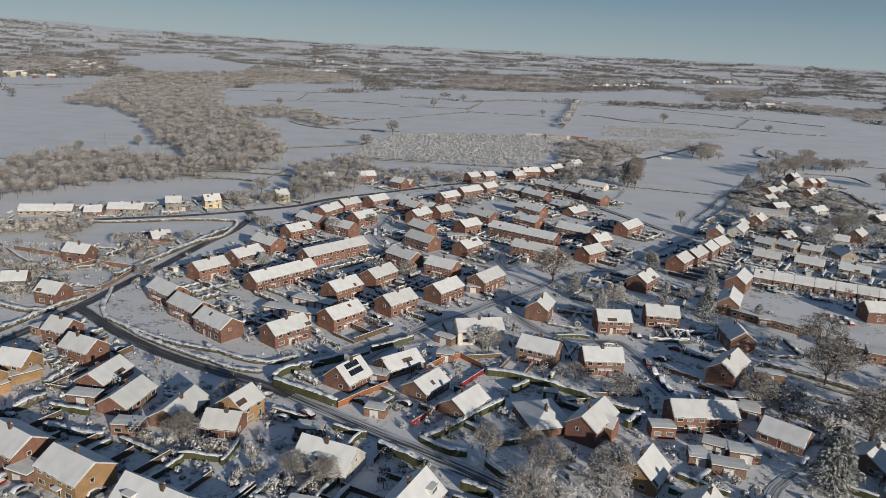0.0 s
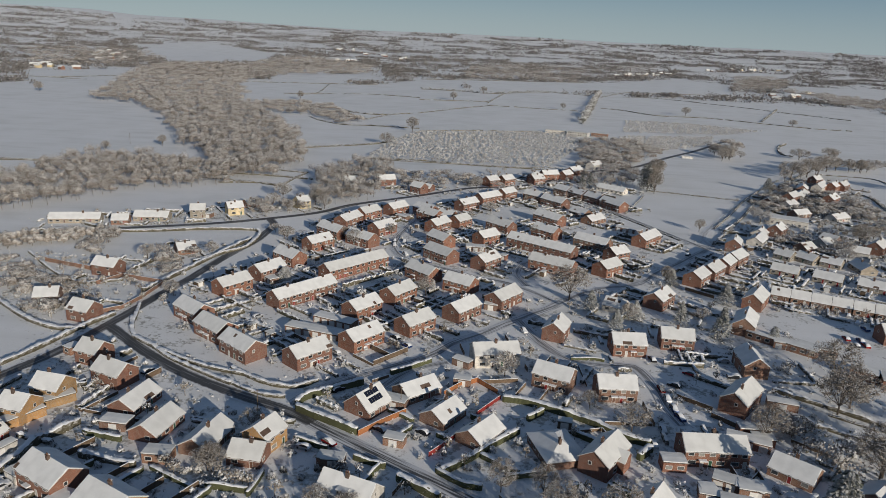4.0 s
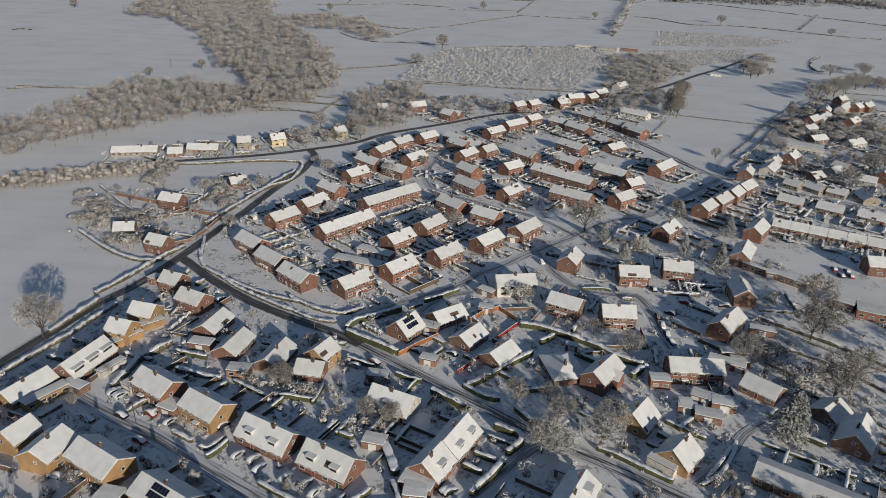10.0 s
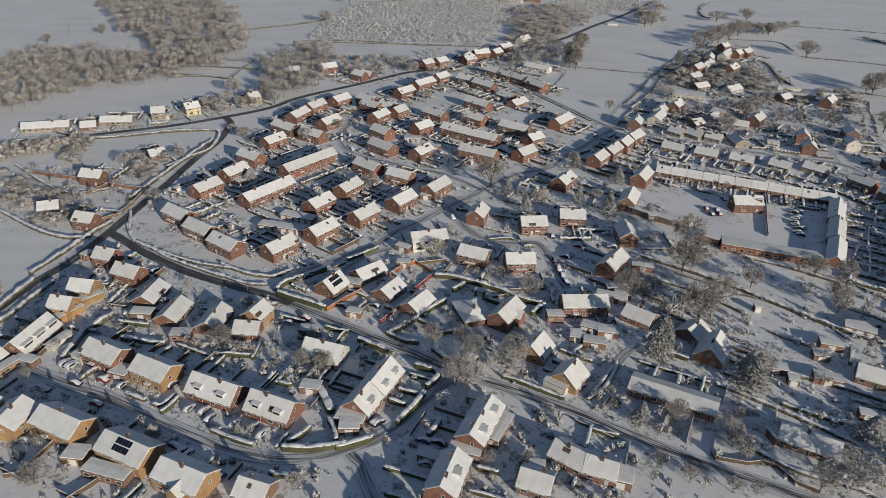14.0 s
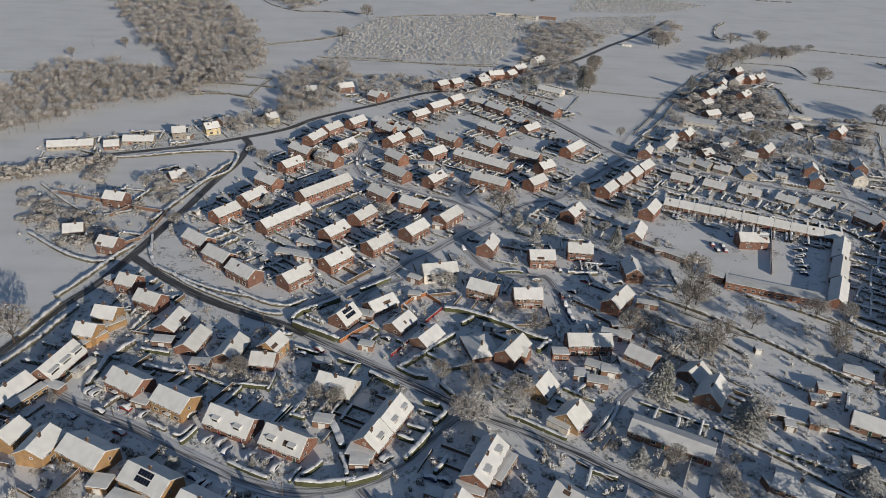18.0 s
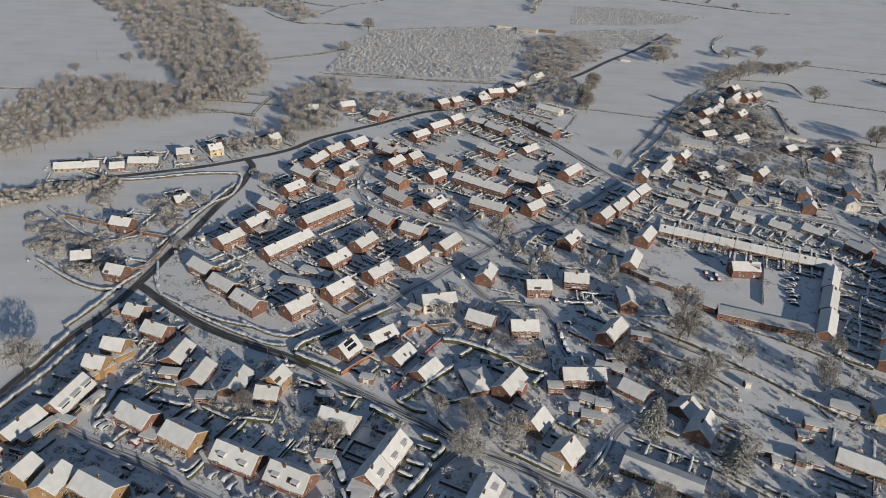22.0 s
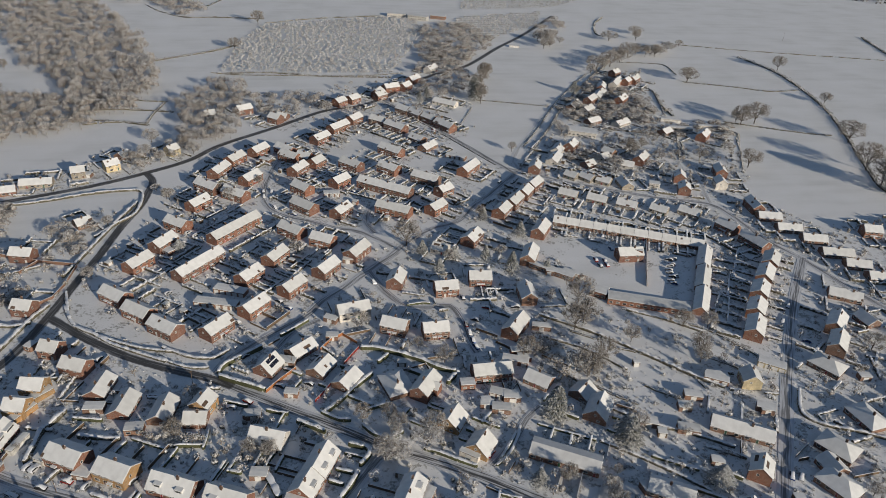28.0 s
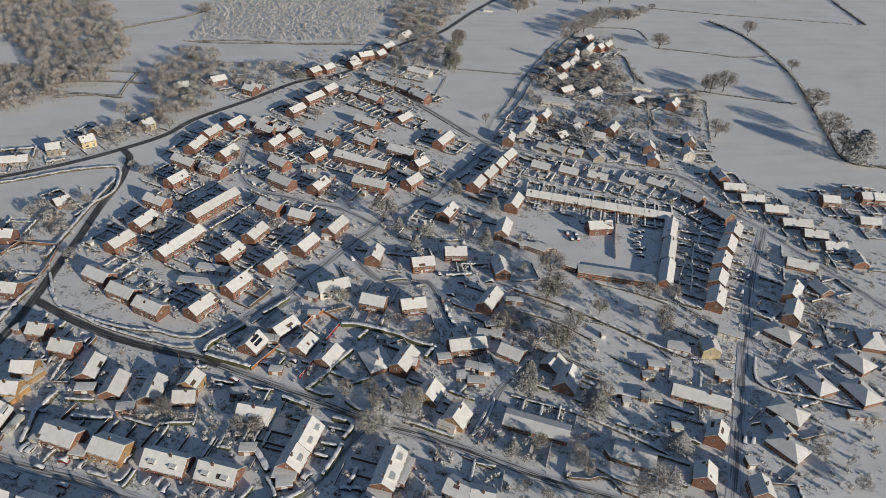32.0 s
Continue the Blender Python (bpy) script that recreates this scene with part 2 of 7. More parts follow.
def roof_snow_material():
    """Snow on tiles: each roof whiter or greyer, thin places where the tiles' courses and colour come through."""
    m, nt, b = material("snow_roof", 0.62)
    at = place(nt)
    big, fine = noise_tex(nt, at, 0.35, 5), noise_tex(nt, at, 2.2, 6)
    rnd = nt.nodes.new("ShaderNodeObjectInfo").outputs["Random"]
    colour = mix(nt, 1.0, ramp(nt, big, [(0.32, (0.70, 0.70, 0.69)), (0.62, (0.81, 0.81, 0.80))]), ramp(nt, rnd, [(0.0, (0.86, 0.86, 0.85)), (0.55, (1, 1, 1))]), "MULTIPLY")
    course = node(nt, "TexWave", Scale=1.0)
    course.bands_direction = "Y"
    nt.links.new(at, course.inputs["Vector"])
    rows = math_node(nt, "MULTIPLY", course.outputs["Fac"], 0.02)
    thin = ramp(nt, math_node(nt, "ADD", math_node(nt, "ADD", math_node(nt, "MULTIPLY", fine, 0.5), math_node(nt, "MULTIPLY", big, 0.6)), rows), [(0.74, (0, 0, 0)), (0.86, (0.6, 0.6, 0.6))])
    nt.links.new(mix(nt, thin, colour, (0.24, 0.20, 0.17)), b.inputs["Base Color"])
    bump(nt, b, mix(nt, 0.07, mix(nt, 0.5, big, fine), course.outputs["Fac"]), 0.7, 0.07)
    return m


SNOW = ground_material()
ROOF_SNOW = roof_snow_material()
CAP_SNOW = snow_material("snow_cap", 1.9, 0.16, (0.86, 0.87, 0.89))
BRICK = {"red": brick_material("brick_red", (0.255, 0.105, 0.066), (0.19, 0.078, 0.052), (0.28, 0.24, 0.21)),
         "buff": brick_material("brick_buff", (0.45, 0.265, 0.10), (0.37, 0.21, 0.08), (0.38, 0.34, 0.28)),
         "brown": brick_material("brick_brown", (0.24, 0.125, 0.082), (0.19, 0.10, 0.07), (0.30, 0.27, 0.24)),
         "sooty": brick_material("brick_sooty", (0.115, 0.07, 0.052), (0.085, 0.055, 0.043), (0.16, 0.14, 0.125)),
         "white": stained("render_white", (0.62, 0.60, 0.56), (0.74, 0.72, 0.68), 6.0),
         "stone": stained("render_beige", (0.30, 0.27, 0.225), (0.42, 0.38, 0.32), 6.0),
         "cream": stained("render_cream", (0.60, 0.50, 0.32), (0.70, 0.60, 0.40), 6.0)}
TILE = stained("roof_tile", (0.10, 0.065, 0.05), (0.19, 0.13, 0.10), 5.0, 0.85)
PAINT = stained("white_paint", (0.68, 0.68, 0.67), (0.80, 0.80, 0.79), 4.0, 0.5, 0.002, (0.85, 0.84, 0.82), 0.2)
GLASS = glass_material()
WOOD = stained("fence_wood", (0.11, 0.075, 0.05), (0.21, 0.15, 0.10), 9.0)
ORANGE = stained("fence_orange", (0.34, 0.13, 0.05), (0.46, 0.20, 0.085), 9.0)
RED = stained("fence_red", (0.26, 0.03, 0.03), (0.40, 0.05, 0.045), 9.0, 0.6)
POT = stained("clay_pot", (0.16, 0.085, 0.06), (0.25, 0.13, 0.09), 9.0)
DOORS = [stained("door_paint_" + n, tuple(0.8 * v for v in c), c, 4.0, 0.45, 0.002) for n, c in (("white", (0.72, 0.72, 0.70)), ("brown", (0.16, 0.08, 0.05)), ("green", (0.03, 0.10, 0.06)), ("red", (0.32, 0.03, 0.03)))]
FELT = stained("roof_felt", (0.05, 0.05, 0.05), (0.10, 0.10, 0.10), 6.0)
BARK = frosted("bark", (0.045, 0.035, 0.028), (0.085, 0.068, 0.055), 0.75, 1.0)
TWIG = frosted("frosted_twigs", (0.10, 0.08, 0.062), (0.40, 0.36, 0.31), 0.45, 0.9)
BARE = frosted("bare_twigs", (0.13, 0.108, 0.088), (0.32, 0.285, 0.245), 0.5, 1.1, (0.78, 0.78, 0.78), 0.5)
FIR = frosted("snowy_evergreen", (0.020, 0.028, 0.016), (0.065, 0.072, 0.042), 0.66, 1.2)
SHRUB = frosted("snowy_shrub", (0.05, 0.048, 0.03), (0.12, 0.105, 0.07), 0.12, 0.75, (0.80, 0.81, 0.83), 0.55, side="Normal")
HEDGE = frosted("hedge_leaves", (0.045, 0.052, 0.022), (0.10, 0.105, 0.05), 0.75, 1.1)
WOODLAND = frosted("woodland_twigs", (0.105, 0.088, 0.072), (0.25, 0.215, 0.187), 0.12, 1.05, (0.74, 0.73, 0.72), 0.7, side="Normal")
# haze of distance put into the colour: greyer and bluer than near twigs
FAR = frosted("haze_grey_twigs", (0.085, 0.078, 0.074), (0.20, 0.19, 0.185), 0.6, 1.2, (0.66, 0.66, 0.68))
ORCHARD = frosted("orchard_twigs", (0.15, 0.135, 0.11), (0.32, 0.30, 0.26), 0.0, 0.8, speckle=0.7, side="Normal")
SLUSH = road_material("road_slush", (0.06, 0.06, 0.062), (0.62, 0.63, 0.65), 0.95)
ASPHALT = road_material("road_clear", (0.038, 0.036, 0.036), (0.74, 0.75, 0.77), 1)
PACKED = road_material("road_packed_snow", (0.13, 0.13, 0.135), (0.66, 0.67, 0.70), 0.85)
LANE = road_material("lane_packed_snow", (0.20, 0.19, 0.18), (0.80, 0.81, 0.83), 0.55)
SOLAR, _, _b = material("solar_cell", 0.12)
_b.inputs["Base Color"].default_value = (0.012, 0.015, 0.03, 1)
TYRE = stained("tyre_rubber", (0.02, 0.02, 0.02), (0.035, 0.035, 0.035), 9.0)
CAR_PAINT = []
for _n, _c in (("silver", (0.42, 0.43, 0.45)), ("black", (0.02, 0.02, 0.025)), ("red", (0.28, 0.02, 0.02)), ("blue", (0.03, 0.06, 0.18)), ("white", (0.70, 0.70, 0.70))):
    _m, _, _b = material("car_paint_" + _n, 0.25, 0.3)
    _b.inputs["Base Color"].default_value = (*_c, 1)
    CAR_PAINT.append(_m)


# ---- shape helpers ----
class Shape:
    """Collects corners and faces of one mesh."""

    def __init__(self):
        self.v, self.f, self.m, self.n = [], [], [], {}

    def face(self, points, mat=0):
        n = len(self.v)
        self.v += [tuple(p) for p in points]
        self.f.append(tuple(range(n, n + len(points))))
        self.m.append(mat)

    def box(self, x0, x1, y0, y1, z0, z1, mat=0, turn=None):
        c = [(x, y, z) for z in (z0, z1) for x, y in ((x0, y0), (x1, y0), (x1, y1), (x0, y1))]
        if turn:
            c = [turn @ Vector(p) for p in c]
        n = len(self.v)
        self.v += [tuple(p) for p in c]
        for q in ((0, 3, 2, 1), (4, 5, 6, 7), (0, 1, 5, 4), (1, 2, 6, 5), (2, 3, 7, 6), (3, 0, 4, 7)):
            self.f.append(tuple(n + i for i in q))
            self.m.append(mat)
        return self

    def prism(self, section, x0, x1, mat=0):
        """A section of (y, z) points, counter-clockwise seen from +x, drawn along x."""
        n, k = len(self.v), len(section)
        self.v += [(x0, y, z) for y, z in section] + [(x1, y, z) for y, z in section]
        self.f += [tuple(n + i for i in reversed(range(k))), tuple(n + k + i for i in range(k))]
        self.f += [(n + i, n + (i + 1) % k, n + k + (i + 1) % k, n + k + i) for i in range(k)]
        self.m += [mat] * (k + 2)
        return self

    def mesh(self, name, *mats, smooth=False):
        me = bpy.data.meshes.new(name)
        me.from_pydata(self.v, [], self.f)
        for m in mats:
            me.materials.append(m)
        if len(mats) > 1:
            me.polygons.foreach_set("material_index", self.m)
        if smooth:
            me.polygons.foreach_set("use_smooth", [True] * len(self.f))
        me.update()
        if self.n:          # foliage is shaded by the roundness of its crown
            way = np.tile(np.array((0.0, -1.0, 0.05), np.float32), (len(self.v), 1))
            way[np.fromiter(self.n.keys(), int)] = np.array(list(self.n.values()), np.float32)
            me.normals_split_custom_set_from_vertices(way.tolist())
        return me


def part(name, me, parent, at=None, label=""):
    """A mesh as one part under a thing or under another part."""
    ob = new(name, me)
    ob.parent = parent
    if at is not None:
        ob.matrix_basis = at
    if label:
        ob["label"] = label
    return ob


def thing(name, x, y, angle, label, category, group="", z=None):
    ob = new(name)
    ob.matrix_basis = pose(x, y, ground(x, y) if z is None else z, 0, 0, angle)
    return tagged(ob, label, category, group)


def ground(x, y):
    """The lie of the land: it falls gently away from the first view and to its left, and rises to hills far off."""
    a = -0.012 * (y - 130) if y < 600 else -5.64 - 5 * (1 - math.exp(-(y - 600) * 0.0024))
    side = 0.5 * (x - math.sqrt(x * x + 3600))
    a -= 5 * (1 - math.exp(0.004 * side))
    r = math.hypot(x, y)
    if r > 2500:
        hill = 1 + 0.02 * math.sin(x * 0.0031 + 1) + 0.015 * math.sin(x * 0.0082 + y * 0.002) + 0.34 / (1 + math.exp((x + 2420) / 110)) + 0.16 / (1 + math.exp((x + 1350) / 220))
        a += 101 * min((r - 2500) / 2450, 1.0) ** 1.7 * hill
    return a


def inside(x, y, poly):
    hit = False
    for (xa, ya), (xb, yb) in zip(poly, poly[1:] + poly[:1]):
        if (ya > y) != (yb > y) and x < (xb - xa) * (y - ya) / (yb - ya) + xa:
            hit = not hit
    return hit


def smooth_line(points, step):
    """Points along a soft curve through the given ones, about step apart."""
    P = [Vector((*p, 0)) for p in points]
    P = [2 * P[0] - P[1]] + P + [2 * P[-1] - P[-2]]
    out = []
    for i in range(1, len(P) - 2):
        n = max(1, round((P[i + 1] - P[i]).length / step))
        for j in range(n):
            t = j / n
            a, b, c, d = P[i - 1:i + 3]
            out.append(0.5 * (2 * b + (c - a) * t + (2 * a - 5 * b + 4 * c - d) * t * t + (3 * b - a - 3 * c + d) * t ** 3))
    return out + [P[-2]]


def sides(line):
    """For each point of a line its way to the left."""
    out = []
    for i in range(len(line)):
        d = (line[min(i + 1, len(line) - 1)] - line[max(i - 1, 0)]).normalized()
        out.append(Vector((-d.y, d.x, 0)))
    return out


ROADS, SOLID = [], []          # what is taken: road points with half widths, house places with reach


CLEAR = [[(-111.6, 225.5), (-112.3, 240.8), (-108.3, 245.6), (-94.9, 224.8), (-77.1, 207.1), (-64.3, 201.7), (-42.3, 194.2), (-50.8, 191.1), (-69.5, 194.4), (-88.2, 205.1), (-102.1, 212.5)], [(137, 272), (205, 240), (186, 196), (152, 203), (118, 262)]]          # open yards that stay empty


def is_free(x, y, reach):
    if any(inside(x, y, poly) for poly in CLEAR):
        return False
    return all((x - a) ** 2 + (y - b) ** 2 > (w + reach) ** 2 for a, b, w in ROADS) and all((x - a) ** 2 + (y - b) ** 2 > (w + reach) ** 2 for a, b, w in SOLID)


# ---- the ground ----
def spread(near_from, near_to, step, far_from, far_to):
    out, s = [near_from], step
    while out[-1] < near_to:
        out.append(out[-1] + step)
    while out[-1] < far_to:
        s *= 1.16
        out.append(min(out[-1] + s, far_to))
    s = step
    while out[0] > far_from:
        s *= 1.16
        out.insert(0, max(out[0] - s, far_from))
    return out


xs, ys = spread(-420, 560, 10, -5200, 5200), spread(-120, 900, 10, -1500, 4990)
land = Shape()
land.v = [(x, y, ground(x, y) + 0.10 * noise.noise((x * 0.05, y * 0.05, 0))) for y in ys for x in xs]
land.f = [(j * len(xs) + i, j * len(xs) + i + 1, (j + 1) * len(xs) + i + 1, (j + 1) * len(xs) + i) for j in range(len(ys) - 1) for i in range(len(xs) - 1)]
land_ob = tagged(new("ground", land.mesh("ground", SNOW, smooth=True)), "snow-covered ground of fields, gardens and verges", "ground", kind="structure")


def road(points, width, sort):
    line = smooth_line(points, 4.0)
    left = sides(line)
    s, run, uvs = Shape(), 0.0, []
    cols = (-0.5, -0.25, 0.0, 0.25, 0.5)
    lift = {"main": 0.14, "slush": 0.14, "estate": 0.115, "lane": 0.09}[sort]
    for i, (p, n) in enumerate(zip(line, left)):
        run += (p - line[i - 1]).length if i else 0
        for c in cols:
            q = p + n * (-c * width)
            s.v.append((q.x, q.y, ground(q.x, q.y) + lift + 0.06 * (1 - 4 * c * c)))
            uvs.append((c + 0.5, run))
        ROADS.append((p.x, p.y, width / 2))
    k = len(cols)
    for i in range(len(line) - 1):
        for j in range(k - 1):
            s.f.append((i * k + j, i * k + j + 1, (i + 1) * k + j + 1, (i + 1) * k + j)[::-1])
    me = s.mesh("road", {"main": ASPHALT, "slush": SLUSH, "estate": PACKED, "lane": LANE}[sort], smooth=True)
    layer = me.uv_layers.new(name="UVMap")
    for loop in me.loops:
        layer.data[loop.index].uv = uvs[loop.vertex_index]
    label = {"slush": "road of brown slush worn by wheels between snowy verges", "main": "dark wet asphalt road between snowy edges", "estate": "residential road of packed snow with wheel tracks", "lane": "narrow snow-covered lane with faint tracks"}[sort]
    tagged(new("road", me), label, "road", kind="structure")

road([(-149.6, 111.5), (-146.7, 127.3), (-142.7, 144.0), (-139.3, 156.8), (-132.5, 182.3), (-125.4, 200.1), (-120.2, 222.0), (-117.0, 240.2), (-114.2, 256.6), (-110.1, 276.7), (-105.6, 307.2), (-99.8, 333.5), (-98.3, 356.0), (-98.6, 368.7), (-103.7, 379.9)], 5.8, "main")
road([(-330.0, 262.0), (-285.0, 287.0), (-250.0, 306.0), (-228.2, 319.1), (-200.7, 336.0), (-177.2, 346.4), (-134.7, 363.6), (-105.3, 381.0), (-80.6, 399.9), (-62.0, 425.7), (-25.4, 457.6), (11.8, 492.3), (41.7, 503.9), (66.3, 527.4), (87.7, 557.0), (117.4, 590.0), (157.6, 622.0), (207.7, 692.2), (255.5, 754.4), (324.6, 856.7)], 5.8, "main")
road([(-119.4, 223.6), (-98.0, 204.1), (-79.3, 190.0), (-62.3, 180.3), (-44.3, 171.4), (-35.4, 165.4)], 5.4, "main")
road([(-35.4, 165.4), (-26.8, 159.0), (-10.6, 147.5), (0.7, 139.8), (11.5, 132.0), (21.6, 124.5), (34.7, 117.4), (49.9, 108.1), (61.2, 100.2), (71.6, 92.6), (84.2, 84.5), (100.8, 74.8), (119.8, 65.3)], 5.4, "slush")
road([(-42.8, 174.5), (-37.8, 183.7), (-26.1, 194.3), (-6.6, 210.0), (2.0, 221.8), (11.9, 231.1), (26.2, 246.5), (39.9, 260.7), (49.5, 272.5), (63.7, 285.9), (83.3, 296.3), (97.4, 315.1), (112.3, 331.9), (133.6, 357.6), (142.0, 368.8)], 5.0, "estate")
road([(140.2, 368.7), (142.8, 388.5), (165.1, 428.3), (191.1, 471.7), (229.2, 530.9), (279.7, 599.2)], 4.0, "lane")
road([(61.6, 519.5), (80.4, 482.2), (97.4, 447.0), (115.4, 406.9), (128.9, 376.1), (136.6, 359.2)], 3.8, "slush")
road([(128.4, 371.9), (149.1, 358.0), (165.4, 344.9), (193.8, 330.1), (221.5, 314.8), (250.1, 303.8), (256.8, 279.2), (260.6, 252.7), (267.9, 234.3), (272.5, 213.8), (280.2, 185.4), (287.7, 157.5), (293.2, 136.8)], 4.6, "estate")
road([(269.9, 371.2), (262.7, 345.7), (250.9, 305.3)], 3.6, "lane")
road([(269.4, 235.4), (249.0, 211.1), (230.0, 187.1), (200.2, 146.5), (177.7, 113.5), (158.9, 86.3), (145.5, 67.4), (134.1, 51.7)], 5.5, "estate")
road([(-19.1, 403.4), (-26.5, 371.5), (-29.8, 344.2), (-26.3, 325.2), (-17.6, 312.7), (0.7, 301.7), (11.6, 293.6), (25.1, 288.1), (41.6, 269.6)], 4.6, "estate")
road([(33.1, 285.8), (29.8, 301.6), (33.9, 317.0), (40.7, 323.4)], 4.2, "estate")
road([(-133.1, 144.2), (-116.2, 134.2), (-107.6, 128.8), (-93.5, 121.2), (-80.4, 114.9), (-61.2, 103.6), (-43.9, 94.3), (-28.4, 89.6), (-13.9, 91.1), (-2.1, 97.0), (7.3, 105.7), (17.8, 119.7), (24.1, 123.1)], 5.0, "estate")
road([(-10.2, 90.9), (-7.0, 86.8), (-5.7, 81.9), (-2.6, 72.8), (-0.2, 64.5)], 4.8, "estate")
road([(26.2, 246.5), (32.3, 227.0), (40.7, 213.4), (52.2, 210.2), (61.8, 210.7), (65.1, 196.9), (65.5, 182.5), (67.0, 174.1)], 4.6, "estate")
road([(0.4, 206.4), (-10.9, 199.4), (-20.9, 184.1)], 3.6, "estate")
road([(58.0, 110.4), (68.4, 120.6), (77.0, 131.9), (84.5, 138.0)], 3.4, "estate")
road([(76.4, 308.8), (85.5, 299.6)], 3.4, "estate")

# ---- houses ----
STYLE = {  # eaves, ridge, depth, storeys, a home's width
    "semi": (4.6, 7.2, 8.3, 2, 6.5), "wide": (4.5, 7.2, 9.2, 2, 7.5), "terr": (4.6, 7.2, 8.2, 2, 6.2), "row": (2.7, 5.3, 7.0, 1, 8.5), "bung": (2.5, 5.0, 8.2, 1, 12),
    "chal": (2.7, 6.6, 9.2, 1, 8.0), "det": (4.5, 7.3, 7.8, 2, 10), "hip": (2.6, 5.3, 10.5, 1, 16), "hall": (2.8, 4.2, 8.5, 1, 6)}
CACHE = {}


def cached(key, make):
    if key not in CACHE:
        CACHE[key] = make()
    return CACHE[key]


def slab_with_recess(w, h, rim, deep):
    """A closed slab whose front has a recessed field of the second material."""
    s = Shape()
    a, b, c, d = (-w / 2, 0.0), (w / 2, 0.0), (w / 2, h), (-w / 2, h)
    e, f, g, k = (-w / 2 + rim, rim), (w / 2 - rim, rim), (w / 2 - rim, h - rim), (-w / 2 + rim, h - rim)
    s.v = [(x, 0.02, z) for x, z in (a, b, c, d)] + [(x, -0.06, z) for x, z in (a, b, c, d)] + [(x, -0.06, z) for x, z in (e, f, g, k)] + [(x, -0.06 + deep, z) for x, z in (e, f, g, k)]
    s.f = [(0, 3, 2, 1)] + [(i, (i + 1) % 4, 4 + (i + 1) % 4, 4 + i) for i in range(4)] + [(4 + i, 4 + (i + 1) % 4, 8 + (i + 1) % 4, 8 + i) for i in range(4)] + [(8 + i, 8 + (i + 1) % 4, 12 + (i + 1) % 4, 12 + i) for i in range(4)] + [(12, 13, 14, 15)]
    s.m = [0] * 13 + [1]
    return s


def add_window(house_ob, x, y, z, turn, w=1.5, h=1.15, fine=False):
    at = pose(x, y, z, 0, 0, turn)
    if not fine:
        part("window", cached(("window", w, h), lambda: slab_with_recess(w, h, 0.09, 0.045).mesh("window", PAINT, GLASS)), house_ob, at)
        return
    win = part("window", cached(("window_frame", w, h), lambda: slab_with_recess(w, h, 0.08, 0.05).mesh("window", PAINT, PAINT)), house_ob, at)
    pw = (w - 0.26) / 2
    pane = cached(("pane", w, h), lambda: Shape().box(-pw / 2, pw / 2, -0.024, -0.012, 0.11, h - 0.11).mesh("pane", GLASS))
    for sx in (-1, 1):
        part("pane", pane, win, pose(sx * (pw / 2 + 0.03), 0, 0))


def door_mesh(i):
    def make():
        return slab_with_recess(0.96, 2.08, 0.08, 0.03).mesh("door", PAINT, DOORS[i])
    return cached(("door", i), make)


def snow_blanket(length, half, eave, ridge, thick, holes, seed):
    """Snow on two slopes, uneven, with rounded rims and gaps where it has slid off."""
    rnd = random.Random(seed)
    nx = max(4, round(length / 1.1))
    ts = [-1.0, -0.97, -0.72, -0.45, -0.2, 0.0, 0.2, 0.45, 0.72, 0.97, 1.0]
    s, k = Shape(), len(ts)
    xs_ = [-length / 2, -length / 2 + 0.08] + [-length / 2 + length * i / nx for i in range(1, nx)] + [length / 2 - 0.08, length / 2]
    for i, x in enumerate(xs_):
        for t in ts:
            rim = i in (0, len(xs_) - 1) or abs(t) == 1
            z = ridge - (ridge - eave) * abs(t) + (0.015 if rim else thick * (0.92 + 0.16 * rnd.random()))
            e = 1 + (0.02 * rnd.uniform(-1, 1) if abs(t) > 0.95 else 0)
            s.v.append((x + (0.05 * rnd.uniform(-1, 1) if rim else 0), t * half * e, z))
    gone = set()
    for _ in range(holes):
        i, j = rnd.randrange(1, len(xs_) - 2), rnd.choice((1, 2, 3, 6, 7, 8))
        for a in range(rnd.choice((1, 1, 2, 3))):
            gone.add((i + a, j))
    for i in range(len(xs_) - 1):
        for j in range(k - 1):
            if (i, j) not in gone:
                s.f.append((i * k + j, i * k + j + 1, (i + 1) * k + j + 1, (i + 1) * k + j)[::-1])
    return s.mesh("roof_snow", ROOF_SNOW)


